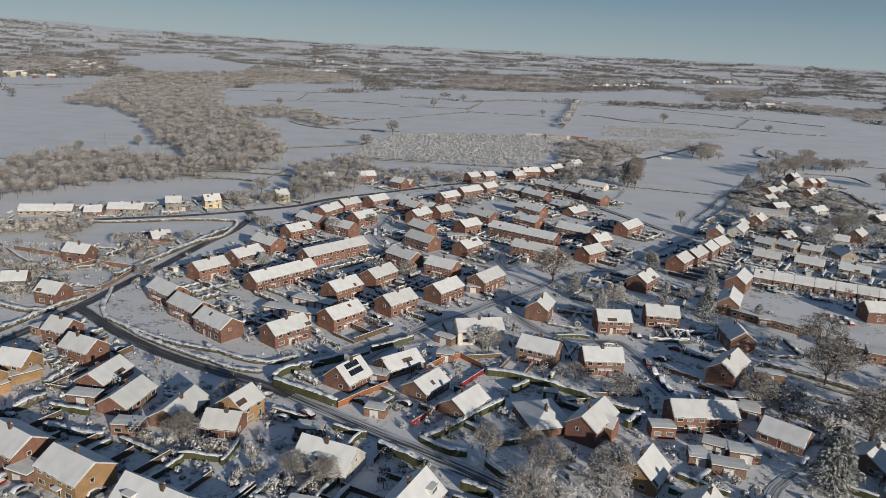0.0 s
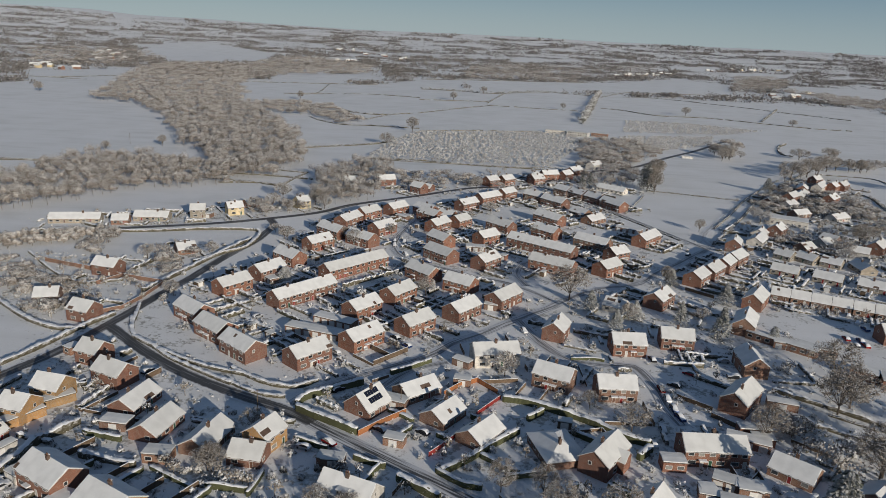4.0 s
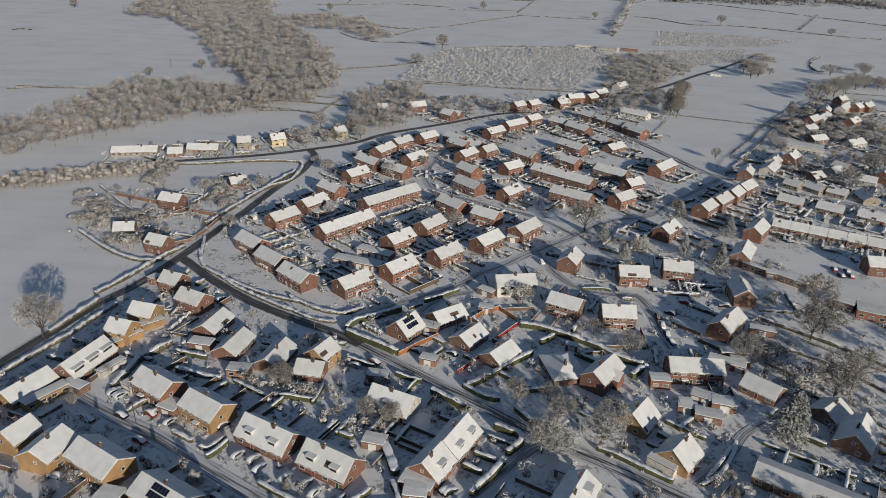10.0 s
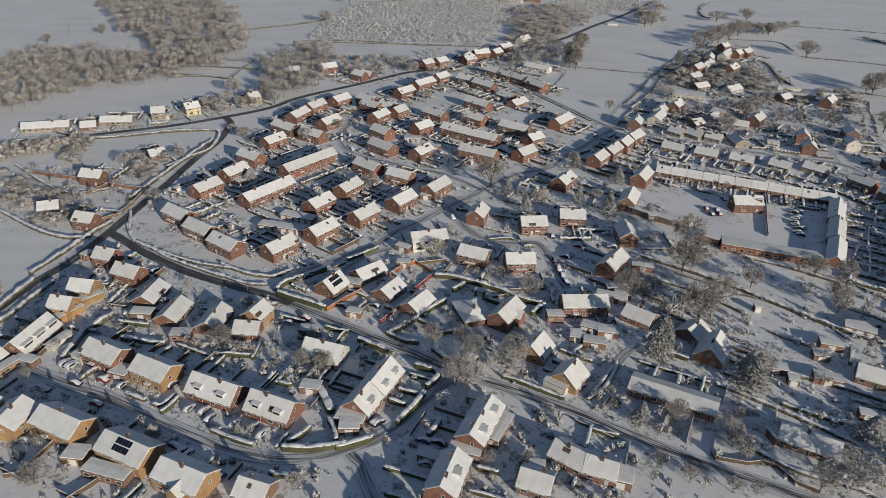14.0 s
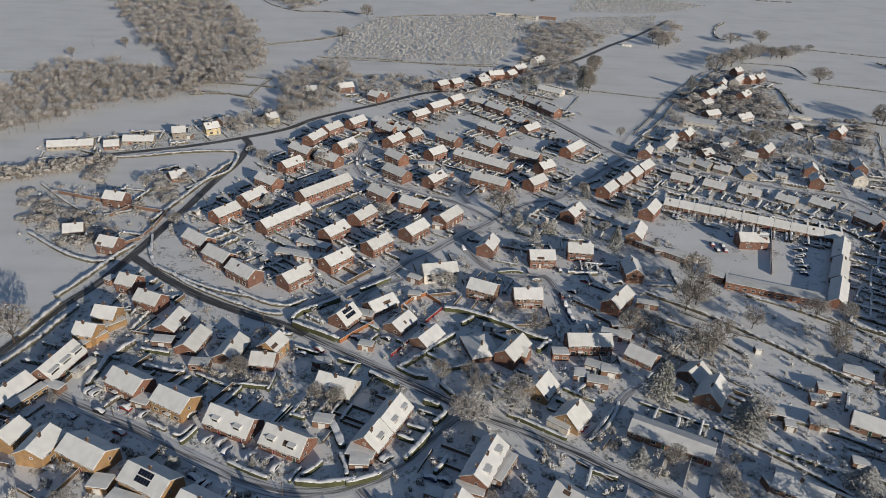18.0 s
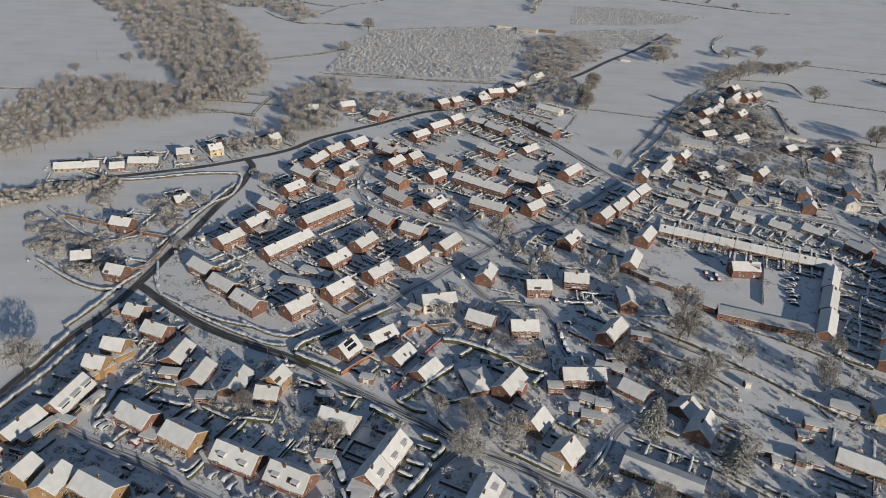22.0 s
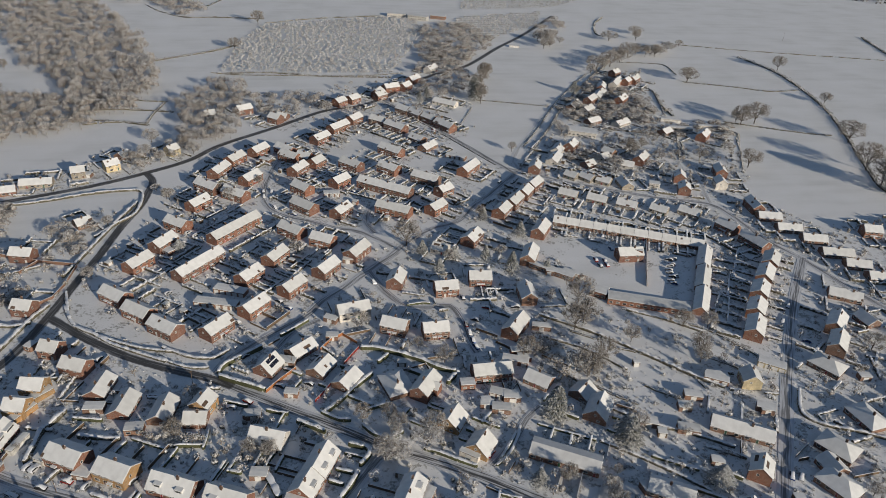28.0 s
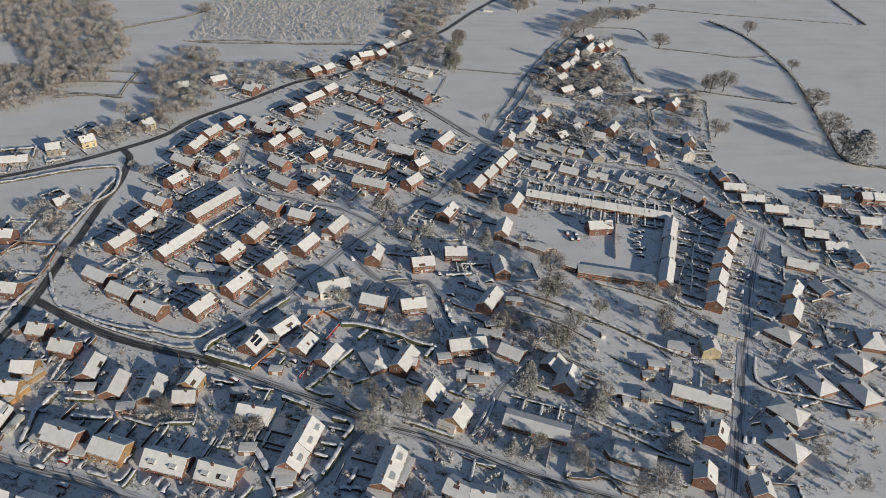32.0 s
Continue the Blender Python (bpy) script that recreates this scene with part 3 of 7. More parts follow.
def chimney(parent, x, y, base, top, colour, tall=True):
    def make():
        h, s = top - base, Shape()
        rings = [(0.42, 0.30, 0), (0.42, 0.30, h - 0.25), (0.48, 0.36, h - 0.22), (0.48, 0.36, h)]
        for a, b, z in rings:
            s.v += [(-a, -b, z), (a, -b, z), (a, b, z), (-a, b, z)]
        for r in range(3):
            s.f += [(4 * r + i, 4 * r + (i + 1) % 4, 4 * r + 4 + (i + 1) % 4, 4 * r + 4 + i) for i in range(4)]
        s.f += [(3, 2, 1, 0), (12, 13, 14, 15)]
        return s.mesh("chimney", BRICK[colour])

    def pot():
        s, k = Shape(), 8
        for r, z in ((0.13, 0), (0.10, 0.38), (0.13, 0.42)):
            s.v += [(r * math.cos(2 * math.pi * a / k), r * math.sin(2 * math.pi * a / k), z) for a in range(k)]
        for r in range(2):
            s.f += [(k * r + i, k * r + (i + 1) % k, k * r + k + (i + 1) % k, k * r + k + i) for i in range(k)]
        s.f.append(tuple(range(2 * k, 3 * k)))
        return s.mesh("chimney_pot", POT)
    ob = part("chimney", cached(("chimney", round(top - base, 2), colour), make), parent, pose(x, y, base), "brick chimney stack")
    for px in (-0.2, 0.2) if tall else ():
        part("chimney_pot", cached("pot", pot), ob, pose(px, 0, top - base))
    part("snow_cap", cached("stack_snow", lambda: Shape().box(-0.46, 0.46, 0.10, 0.35, 0, 0.12).mesh("snow_cap", CAP_SNOW)), ob, pose(0, 0, top - base + 0.002))


def dormer(parent, x, side, eave, ridge, half, w=2.6):
    """A flat-topped dormer on one slope, with a window in its face and snow on its top."""
    slope = (ridge - eave) / half
    y0, h = half * 0.80, 1.35
    z0 = ridge - slope * y0
    y1 = max(0.15, (ridge - (z0 + h)) / slope)
    s = Shape().prism([(-y0, z0 - 0.1), (-y0, z0 + h), (-y1, z0 + h), (-y1 - 0.05, z0 + h - 0.3)][::-1], -w / 2, w / 2)
    d = part("dormer", s.mesh("dormer", PAINT), parent, pose(x, 0, 0, 0, 0, 0 if side < 0 else 180), "dormer window in the roof slope")
    add_window(d, 0, -y0, z0 + 0.25, 0, round(w - 0.35, 2), 0.95)
    part("dormer_snow", Shape().box(-w / 2 - 0.1, w / 2 + 0.1, -y0 - 0.12, -y1 + 0.25, z0 + h + 0.004, z0 + h + 0.2).mesh("dormer_snow", ROOF_SNOW), d)


def solar_panels(parent, side, eave, ridge, half, cols, rows, x0):
    slope = math.degrees(math.atan2(ridge - eave, half))
    me = cached("solar", lambda: Shape().box(-0.48, 0.48, -0.8, 0.8, 0, 0.05, 1).box(-0.45, 0.45, -0.77, 0.77, 0.05, 0.056).mesh("solar_panel", SOLAR, FELT))
    for i in range(cols):
        for j in range(rows):
            t = 0.24 + 0.36 * j
            y = side * half * t
            part("solar_panel", me, parent, pose(x0 + i * 1.02, y, ridge - (ridge - eave) * t + 0.26, -side * slope, 0, 0), "dark glassy solar panel")


def hip_roof(length, half, eave, ridge, lift, rim):
    x, r = length / 2 + rim, max(1.0, length / 2 - half * 0.95)
    y = half + rim
    s = Shape()
    a, b, c, d = (-x, -y, eave), (x, -y, eave), (x, y, eave), (-x, y, eave)
    p, q = (-r, 0, ridge), (r, 0, ridge)
    for f in ((a, b, q, p), (b, c, q), (c, d, p, q), (d, a, p)):
        s.face([(u, v, w + lift) for u, v, w in f])
    s.face([(u, v, w + lift - 0.16) for u, v, w in (d, c, b, a)])
    for f in ((a, b), (b, c), (c, d), (d, a)):
        (u0, v0, w0), (u1, v1, w1) = f
        s.face([(u0, v0, w0 + lift - 0.16), (u1, v1, w1 + lift - 0.16), (u1, v1, w1 + lift), (u0, v0, w0 + lift)])
    return s


LOOKS = {"red": "red brick", "buff": "yellow buff brick", "brown": "brown brick", "white": "white rendered", "cream": "cream rendered", "stone": "grey-beige rendered"}
KINDS = {"semi": ("semi-detached house", "house"), "wide": ("broad semi-detached house", "house"), "terr": ("long terraced houses", "terrace"), "row": ("low terrace of retirement homes", "terrace"), "bung": ("bungalow", "bungalow"),
         "chal": ("chalet bungalow", "bungalow"), "det": ("house", "house"), "hip": ("hipped-roof bungalow", "bungalow"), "hall": ("long low building", "building")}
houses = []


def house(x, y, angle, length, sort, colour, n=0, dorm=0, chim=-1, solar=False, cross=False):
    rnd = random.Random(round(x * 7 + y * 13))
    eave, ridge, depth, storeys, home = STYLE[sort]
    half, L = depth / 2, length - 0.5
    homes = n or max(1, round(L / home))
    extra = " with dormer windows" if dorm else " with solar panels" if solar else ""
    name, category = KINDS[sort]
    ob = thing("house", x, y, angle, f"{LOOKS[colour]} {name} under roof snow{extra}", category, "houses of the village")
    u = Vector((math.cos(radians(angle)), math.sin(radians(angle))))
    for i in range(max(1, round(L / 5)) + 1):
        t = -L / 2 + L * i / max(1, round(L / 5))
        SOLID.append((x + u.x * t, y + u.y * t, half + 0.3))
    houses.append((x, y, angle, L, half, sort, homes))
    key = (sort, round(L, 1), colour)
    rise = (ridge - eave) / half
    if sort == "hip":
        walls = Shape().box(-L / 2, L / 2, -half, half, -1.6, eave)
        part("shell", walls.mesh("shell", BRICK[colour]), ob, label=LOOKS[colour] + " walls")
        part("roof", hip_roof(L, half, eave - 0.15, ridge - 0.1, 0.0, 0.4).mesh("roof", TILE), ob, label="tiled hipped roof")
        part("roof_snow", hip_roof(L, half, eave - 0.15, ridge - 0.1, 0.17, 0.36).mesh("roof_snow", ROOF_SNOW), ob, label="snow on the roof")
    else:
        section = [(-half, -1.6), (half, -1.6), (half, eave), (0, ridge - 0.02), (-half, eave)]
        part("shell", Shape().prism(section, -L / 2, L / 2).mesh("shell", BRICK[colour]), ob, label=LOOKS[colour] + " walls")
        over = half + 0.35
        ze = eave - 0.35 * rise
        roof = Shape().prism([(-over, ze), (0, ridge), (over, ze), (over, ze + 0.14), (0, ridge + 0.14), (-over, ze + 0.14)], -L / 2 - 0.25, L / 2 + 0.25)
        part("roof", roof.mesh("roof", TILE), ob, label="brown tiled roof")
        barge = cached(("barge", sort), lambda: Shape().prism([(-over, ze - 0.06), (0, ridge - 0.06), (over, ze - 0.06), (over, ze + 0.15), (0, ridge + 0.15), (-over, ze + 0.15)], 0, 0.04).mesh("bargeboard", PAINT))
        for xb in (-L / 2 - 0.292, L / 2 + 0.252) if y < 300 else ():
            part("bargeboard", barge, ob, pose(xb, 0, 0), "white painted bargeboard")
        gutter = Shape().prism([(0, 0.09), (0, 0), (0.05, -0.03), (0.1, 0), (0.1, 0.09)], -L / 2 - 0.25, L / 2 + 0.25).mesh("gutter", PAINT)
        for turn in (0, 180) if y < 260 else ():
            part("gutter", gutter, ob, pose(0, over + 0.003 if not turn else -over - 0.003, ze, 0, 0, turn), "white gutter along the eaves")
        holes = rnd.choice((0, 0, 0, 0, 1, 2))
        part("roof_snow", snow_blanket(L + 0.44, over - 0.02, ze + 0.14, ridge + 0.14, 0.11, holes, round(x * 11 + y * 3)), ob, label="thick snow lying on both slopes")
    # windows and doors on the long sides
    w_home = L / homes
    near = y < 150 and abs(x) < 130
    for side, turn in ((-1, 0), (1, 180)):
        if y > 150 and side * math.cos(radians(angle)) > 0.45:
            continue
        for h in range(homes):
            x0 = -L / 2 + w_home * h
            mirror = h % 2
            if storeys == 2:
                spots = (0.27, 0.74) if not mirror else (0.26, 0.73)
                for p in spots:
                    add_window(ob, x0 + w_home * p, side * half, 3.25, turn, 1.5, 1.05, near)
                d = 0.80 if not mirror else 0.20
                add_window(ob, x0 + w_home * (0.34 if not mirror else 0.66), side * half, 0.85, turn, 2.1, 1.2, near)
                part("door", door_mesh(rnd.randrange(4)), ob, pose(x0 + w_home * d, side * half, 0.05, 0, 0, turn))
            else:
                k = max(2, round(w_home / 3.4))
                for i in range(k):
                    p = (i + 0.5) / k
                    if side < 0 and i == k // 2:
                        part("door", door_mesh(rnd.randrange(4)), ob, pose(x0 + w_home * p, side * half, 0.05, 0, 0, turn))
                    else:
                        add_window(ob, x0 + w_home * p, side * half, 0.9, turn, 1.7, 1.15, near)
    if sort != "hip":
        for side, turn in ((-1, 270), (1, 90)):
            if y > 150 and side * math.sin(radians(angle)) > 0.3:
                continue
            if storeys == 2 or sort == "chal":
                add_window(ob, side * L / 2, rnd.choice((-0.9, 0.9)) if storeys == 2 else 0, 3.25 if storeys == 2 else 3.4, turn, 0.95, 1.05)
            if storeys == 1 and sort != "row":
                add_window(ob, side * L / 2, -1.6, 0.9, turn, 1.4, 1.1)
    # porches on some fronts
    if storeys == 2 and sort in ("semi", "wide", "terr"):
        for h in range(homes):
            d = 0.80 if not h % 2 else 0.20
            if rnd.random() < 0.55:
                me = cached("porch", lambda: Shape().prism([(-1.1, 2.2), (0, 2.2), (0, 2.34), (-1.1, 2.34)], -1.0, 1.0).mesh("porch", PAINT))
                p = part("porch", me, ob, pose(-L / 2 + w_home * (h + d), -half - 0.02, 0))
                part("snow_cap", cached("porch_snow", lambda: Shape().box(-1.02, 1.02, -1.12, -0.02, 2.344, 2.5).mesh("snow_cap", CAP_SNOW)), p)
    # chimneys
    if chim < 0:
        chim = 0 if sort in ("hall", "row") else max(1, homes // 2) if sort in ("semi", "wide", "terr") else 1
    for i in range(chim):
        cx = (-L / 2 + L * (i + 0.5) / chim) + (0.0 if sort in ("semi", "wide") else rnd.uniform(-0.2, 0.2) * L)
        chimney(ob, cx, rnd.choice((-0.5, 0.5)), ridge - 0.9, ridge + 1.1, "sooty", y < 330)
    for i in range(dorm):
        dormer(ob, -L / 2 + L * (i + 0.5) / dorm, -1, eave, ridge, half, 4.2 if dorm == 3 else 2.6)
    if solar:
        solar_panels(ob, -1, eave, ridge, half, 5, 2, -2.0)
    if cross:
        wing = Shape().prism([(-2.2, -1.6), (2.2, -1.6), (2.2, 3.6), (0, 5.6), (-2.2, 3.6)], 0, half + 1.6)
        turn = pose(1.5, 0, 0, 0, 0, -90)
        part("wing", wing.mesh("wing", BRICK[colour]), ob, turn, "projecting brick wing with a gable")
        part("wing_snow", snow_blanket(half + 2.0, 2.5, 3.4, 5.66, 0.16, 0, 5), ob, turn @ pose((half + 2.0) / 2, 0, 0))
    return ob


def outbuilding(x, y, angle, length, width, height, colour):
    """A flat-topped garage, shed or extension with deep snow on it."""
    kind = ("garage", "garage") if height < 2.7 and length > 4.5 else ("shed", "shed") if height < 2.5 else ("flat_roofed_building", "building")
    w, L = width, length
    ob = thing(kind[0], x, y, angle, f"{LOOKS[colour]} {kind[0].replace('_', ' ')} with a flat snow-covered roof", kind[1], "outbuildings of the village")
    for i in range(max(1, round(L / 4)) + 1):
        t = -L / 2 + L * i / max(1, round(L / 4))
        SOLID.append((x + math.cos(radians(angle)) * t, y + math.sin(radians(angle)) * t, w / 2 + 0.2))
    mat = WOOD if kind[0] == "shed" and colour == "brown" else BRICK[colour]
    part("shell", Shape().box(-L / 2, L / 2, -w / 2, w / 2, -1.2, height - 0.15).mesh("shell", mat), ob)
    part("roof", Shape().box(-L / 2 - 0.15, L / 2 + 0.15, -w / 2 - 0.15, w / 2 + 0.15, height - 0.15, height).mesh("roof", FELT), ob)
    s = snow_blanket(L + 0.26, w / 2 + 0.13, height + 0.005, height + 0.09, 0.2, 0, round(x + y * 5))
    part("roof_snow", s, ob, label="deep snow on the flat roof")
    n = max(1, round(L / 3.2))
    if kind[0] == "flat_roofed_building":
        for side, turn in ((-1, 0), (1, 180)):
            for i in range(n):
                for z in ((0.9,) if height < 5 else (0.9, 3.4)):
                    add_window(ob, -L / 2 + L * (i + 0.5) / n, side * w / 2, z, turn, 1.7, 1.1)
    else:
        me = cached("garage_door", lambda: slab_with_recess(2.2, 2.0, 0.12, 0.03).mesh("garage_door", PAINT, PAINT))
        for i in range(n if L > 9 else 1):
            xx = -L / 2 + L * (i + 0.5) / (n if L > 9 else 1)
            part("garage_door", me, ob, pose(xx, -w / 2, 0.03))


house(-78.9, 282.6, 56, 14.5, "semi", "red")
house(-74.2, 303.3, -39, 14.7, "semi", "red")
house(-66.2, 328.2, 50, 14.3, "semi", "red")
house(-62.9, 351.1, -41, 17.4, "semi", "red")
house(-58.5, 375.1, 63, 16.6, "semi", "red")
house(-49.8, 393.2, 54, 14.5, "semi", "red")
house(-34.9, 406.8, 51, 14.2, "semi", "red")
house(-38.2, 361.0, 53, 14.6, "semi", "red")
house(-45.8, 338.6, -37, 16.7, "semi", "red")
house(-43.3, 295.2, 48, 34.0, "terr", "red", n=5)
house(-12.2, 289.1, -44, 15.6, "semi", "red")
house(-5.2, 318.2, -46, 17.0, "semi", "red")
house(-16.9, 405.7, -47, 15.7, "semi", "red")
house(-13.8, 393.8, -43, 15.3, "semi", "red")
house(-3.9, 391.8, -38, 11.0, "semi", "red")
house(-8.6, 372.6, 55, 14.2, "semi", "red")
house(-6.1, 342.8, -48, 13.7, "semi", "red")
house(7.6, 426.2, 46, 14.9, "semi", "red")
house(21.5, 448.2, 45, 18.7, "semi", "red")
house(34.8, 465.1, 48, 13.1, "semi", "red")
house(53.3, 460.4, -39, 14.0, "semi", "brown")
house(65.0, 445.9, -49, 19.0, "semi", "red")
house(76.1, 484.0, -50, 12.6, "semi", "brown")
house(85.0, 473.8, -54, 13.6, "semi", "brown")
house(94.0, 463.1, -53, 13.3, "semi", "brown")
house(103.2, 446.9, -57, 19.0, "semi", "red")
house(56.0, 399.5, -46, 19.0, "semi", "red")
house(26.5, 376.9, -45, 16.5, "semi", "red")
house(78.4, 424.2, -52, 12.8, "bung", "brown")
house(83.5, 408.6, 45, 15.0, "bung", "brown")
house(17.4, 351.4, 44, 13.0, "semi", "red")
house(3.6, 382.6, 49, 11.0, "semi", "red")
house(45.0, 339.6, -36, 37.4, "terr", "red", n=5)
house(50.9, 368.7, -45, 15.5, "semi", "red")
house(72.8, 350.7, -39, 19.0, "semi", "brown")
house(81.2, 332.5, 37, 11.0, "semi", "red")
house(72.2, 309.2, 43, 13.3, "semi", "red")
house(46.8, 308.9, -32, 21.9, "terr", "red", n=3)
house(15.9, 310.1, 52, 13.5, "semi", "red")
house(114.2, 504.3, -38, 21.6, "bung", "white")
house(25.8, 506.3, 43, 11.0, "semi", "red")
house(37.4, 513.1, 41, 11.0, "semi", "red")
house(60.6, 521.5, 34, 11.0, "semi", "red")
house(104.3, 365.4, 50, 19.0, "semi", "red")
house(111.2, 301.8, 52, 13.0, "semi", "red")
house(121.8, 313.6, 51, 14.7, "semi", "red")
house(132.0, 325.2, 54, 12.2, "semi", "red")
house(141.4, 336.6, 48, 13.9, "semi", "red")
house(179.7, 398.8, 55, 17.3, "bung", "white")
house(170.3, 380.4, 56, 17.3, "bung", "white")
house(150.6, 363.6, 65, 12.8, "det", "red")
house(172.9, 351.3, -49, 9.3, "bung", "stone")
house(182.6, 347.1, -56, 10.5, "bung", "stone")
house(192.2, 341.3, -42, 10.0, "bung", "stone")
house(160.7, 323.2, -36, 12.5, "bung", "stone", n=2)
house(176.9, 314.4, -36, 12.8, "bung", "stone", n=2)
house(193.2, 305.4, -36, 12.9, "bung", "stone", n=2)
house(211.0, 297.1, -43, 11.0, "bung", "stone", n=2)
house(229.0, 292.0, -46, 13.4, "bung", "stone", n=2)
house(-58.4, 258.3, 50, 29.1, "terr", "red", n=5)
house(-32.9, 244.7, 51, 13.8, "semi", "red")
house(-20.7, 261.9, 55, 14.0, "semi", "red")
house(-12.1, 232.1, 48, 13.5, "semi", "red")
house(-29.3, 217.3, 49, 14.1, "semi", "red")
house(-44.7, 202.7, 48, 13.9, "semi", "red")
house(-88.1, 263.3, 53, 14.4, "semi", "red")
house(-66.5, 205.9, -39, 15.2, "semi", "red", n=2)
house(-92.8, 234.0, -39, 14.5, "semi", "red", n=2)
house(-79.8, 219.3, -38, 14.8, "semi", "red", n=2)
house(-145.7, 277.9, -13, 11.5, "det", "red")
house(-130.5, 229.2, -17, 9.6, "det", "red")
house(-153.6, 246.0, 15, 9.0, "bung", "brown")
house(-144.6, 380.0, 16, 8.7, "det", "stone")
house(-126.9, 389.4, 32, 9.5, "det", "cream")
house(-92.7, 411.8, 44, 8.5, "det", "cream")
house(-123.5, 408.4, 58, 9.0, "bung", "brown")
house(-165.7, 368.6, 5, 18.8, "bung", "stone")
house(-202.4, 357.7, 13, 26.0, "bung", "stone")
house(-178.6, 358.8, 14, 9.0, "bung", "brown")
house(-126.0, 312.5, 35, 9.0, "bung", "brown")
house(4.3, 276.3, -32, 13.4, "semi", "red")
house(21.5, 262.4, 53, 15.5, "semi", "red")
house(4.8, 247.3, 51, 14.2, "semi", "red")
house(38.8, 232.6, 68, 11.4, "det", "red")
house(66.6, 262.9, -32, 9.0, "bung", "white")
house(61.9, 222.4, 2, 11.9, "semi", "red")
house(15.6, 208.9, 12, 15.5, "semi", "white")
house(80.7, 229.4, -6, 11.7, "semi", "red")
house(85.8, 270.5, 52, 13.2, "semi", "red")
house(127.6, 276.4, 56, 15.0, "det", "red")
house(112.6, 248.6, 63, 15.0, "det", "brown")
house(100.6, 212.8, 87, 12.9, "det", "brown")
house(-110.3, 196.6, -19, 8.7, "det", "red")
house(-97.6, 183.5, -24, 11.3, "det", "red")
house(-110.1, 173.0, -11, 9.3, "det", "buff")
house(-112.7, 161.8, -13, 8.5, "det", "buff")
house(-85.8, 170.5, 77, 12.7, "bung", "red")
house(-74.7, 158.6, 77, 12.7, "bung", "red")
house(-59.7, 153.6, 77, 13.3, "bung", "brown")
house(-21.5, 174.2, 56, 10.0, "chal", "red", solar=True)
house(-8.3, 184.3, 40, 12.5, "bung", "brown")
house(-45.1, 154.2, 65, 8.5, "det", "buff")
house(-47.2, 147.9, -7, 9.0, "bung", "red")
house(33.4, 194.5, -26, 12.2, "semi", "brown")
house(50.9, 189.5, 2, 12.0, "semi", "brown")
house(9.9, 161.8, 53, 11.5, "bung", "brown")
house(29.2, 156.4, -74, 14.0, "hip", "brown")
house(40.6, 152.4, 54, 13.5, "det", "red", cross=True)
house(-0.2, 171.1, 55, 11.2, "bung", "brown")
house(69.3, 158.3, 1, 16.8, "semi", "red")
house(87.8, 187.5, 51, 15.0, "det", "red")
house(88.1, 152.1, -42, 11.1, "bung", "brown")
house(103.7, 142.5, 40, 9.3, "bung", "brown")
house(-115.9, 144.5, 75, 17.4, "chal", "red", dorm=3)
house(-88.0, 133.6, -30, 14.2, "wide", "red")
house(-70.4, 124.6, -29, 13.4, "wide", "buff")
house(-50.5, 115.9, -26, 16.6, "chal", "red", dorm=2)
house(-32.6, 107.7, -26, 14.9, "chal", "red", dorm=2)
house(-20.3, 133.3, -22, 13.7, "chal", "white", dorm=1)
house(-2.1, 119.0, 64, 13.3, "chal", "red", dorm=2)
house(-7.5, 108.8, 63, 9.5, "chal", "red", dorm=1)
house(47.8, 133.2, 55, 9.9, "chal", "buff")
house(55.6, 119.0, 51, 9.5, "chal", "buff")
house(85.2, 109.8, -30, 25.9, "hall", "brown")
house(25.8, 97.6, 63, 17.7, "semi", "red", chim=3, dorm=2)
house(15.6, 78.6, 68, 14.0, "semi", "red", chim=2, dorm=1)
house(6.5, 60.5, 68, 15.0, "semi", "red", chim=2)
house(49.2, 86.4, -39, 10.7, "bung", "brown")
house(56.2, 82.0, -25, 9.0, "bung", "brown")
house(-88.6, 102.1, -28, 15.6, "wide", "buff")
house(-67.3, 91.3, -28, 15.8, "wide", "buff", solar=True)
house(-103.2, 104.6, 78, 11.0, "wide", "buff")
house(-50.4, 81.4, -27, 14.5, "wide", "buff", cross=True)
house(-32.6, 77.8, -22, 9.0, "bung", "brown")
house(38.2, 78.0, -24, 9.0, "bung", "brown")
house(240.6, 322.6, 67, 10.8, "det", "red")
house(246.4, 340.7, 67, 9.6, "det", "red")
house(280.6, 347.8, 73, 13.1, "det", "red")
house(270.2, 329.0, 76, 10.0, "det", "white")
house(274.6, 294.8, 83, 15.0, "det", "red")
house(241.3, 269.3, -65, 13.1, "semi", "red")
house(247.7, 250.6, -72, 17.0, "semi", "red")
house(276.9, 281.7, -14, 14.5, "bung", "brown")
house(280.3, 266.4, -14, 14.8, "bung", "brown")
house(287.6, 252.5, -16, 14.3, "bung", "brown")
house(290.5, 235.8, -14, 18.0, "bung", "brown")
house(293.8, 222.9, -20, 13.7, "bung", "brown")
house(296.9, 209.8, -14, 12.8, "bung", "brown")
house(328.4, 255.9, -16, 11.0, "semi", "red")
house(357.3, 257.1, -10, 11.0, "semi", "red")
house(364.6, 254.5, -13, 11.0, "semi", "red")
house(338.2, 231.9, -17, 12.9, "bung", "brown")
house(301.0, 195.7, 74, 12.1, "bung", "red")
house(209.3, 237.7, 58, 22.3, "row", "red", n=3)
house(198.0, 218.1, 58, 22.3, "row", "red", n=3)
house(186.6, 198.4, 58, 22.3, "row", "red", n=3)
house(244.6, 229.8, 50, 14.1, "semi", "red")
house(232.8, 216.7, 50, 14.8, "semi", "red")
house(220.8, 202.4, 51, 13.6, "semi", "red")
house(209.8, 187.7, 51, 12.9, "semi", "red")
house(200.0, 173.1, 53, 15.2, "semi", "red")
house(265.2, 195.6, -32, 16.1, "bung", "brown")
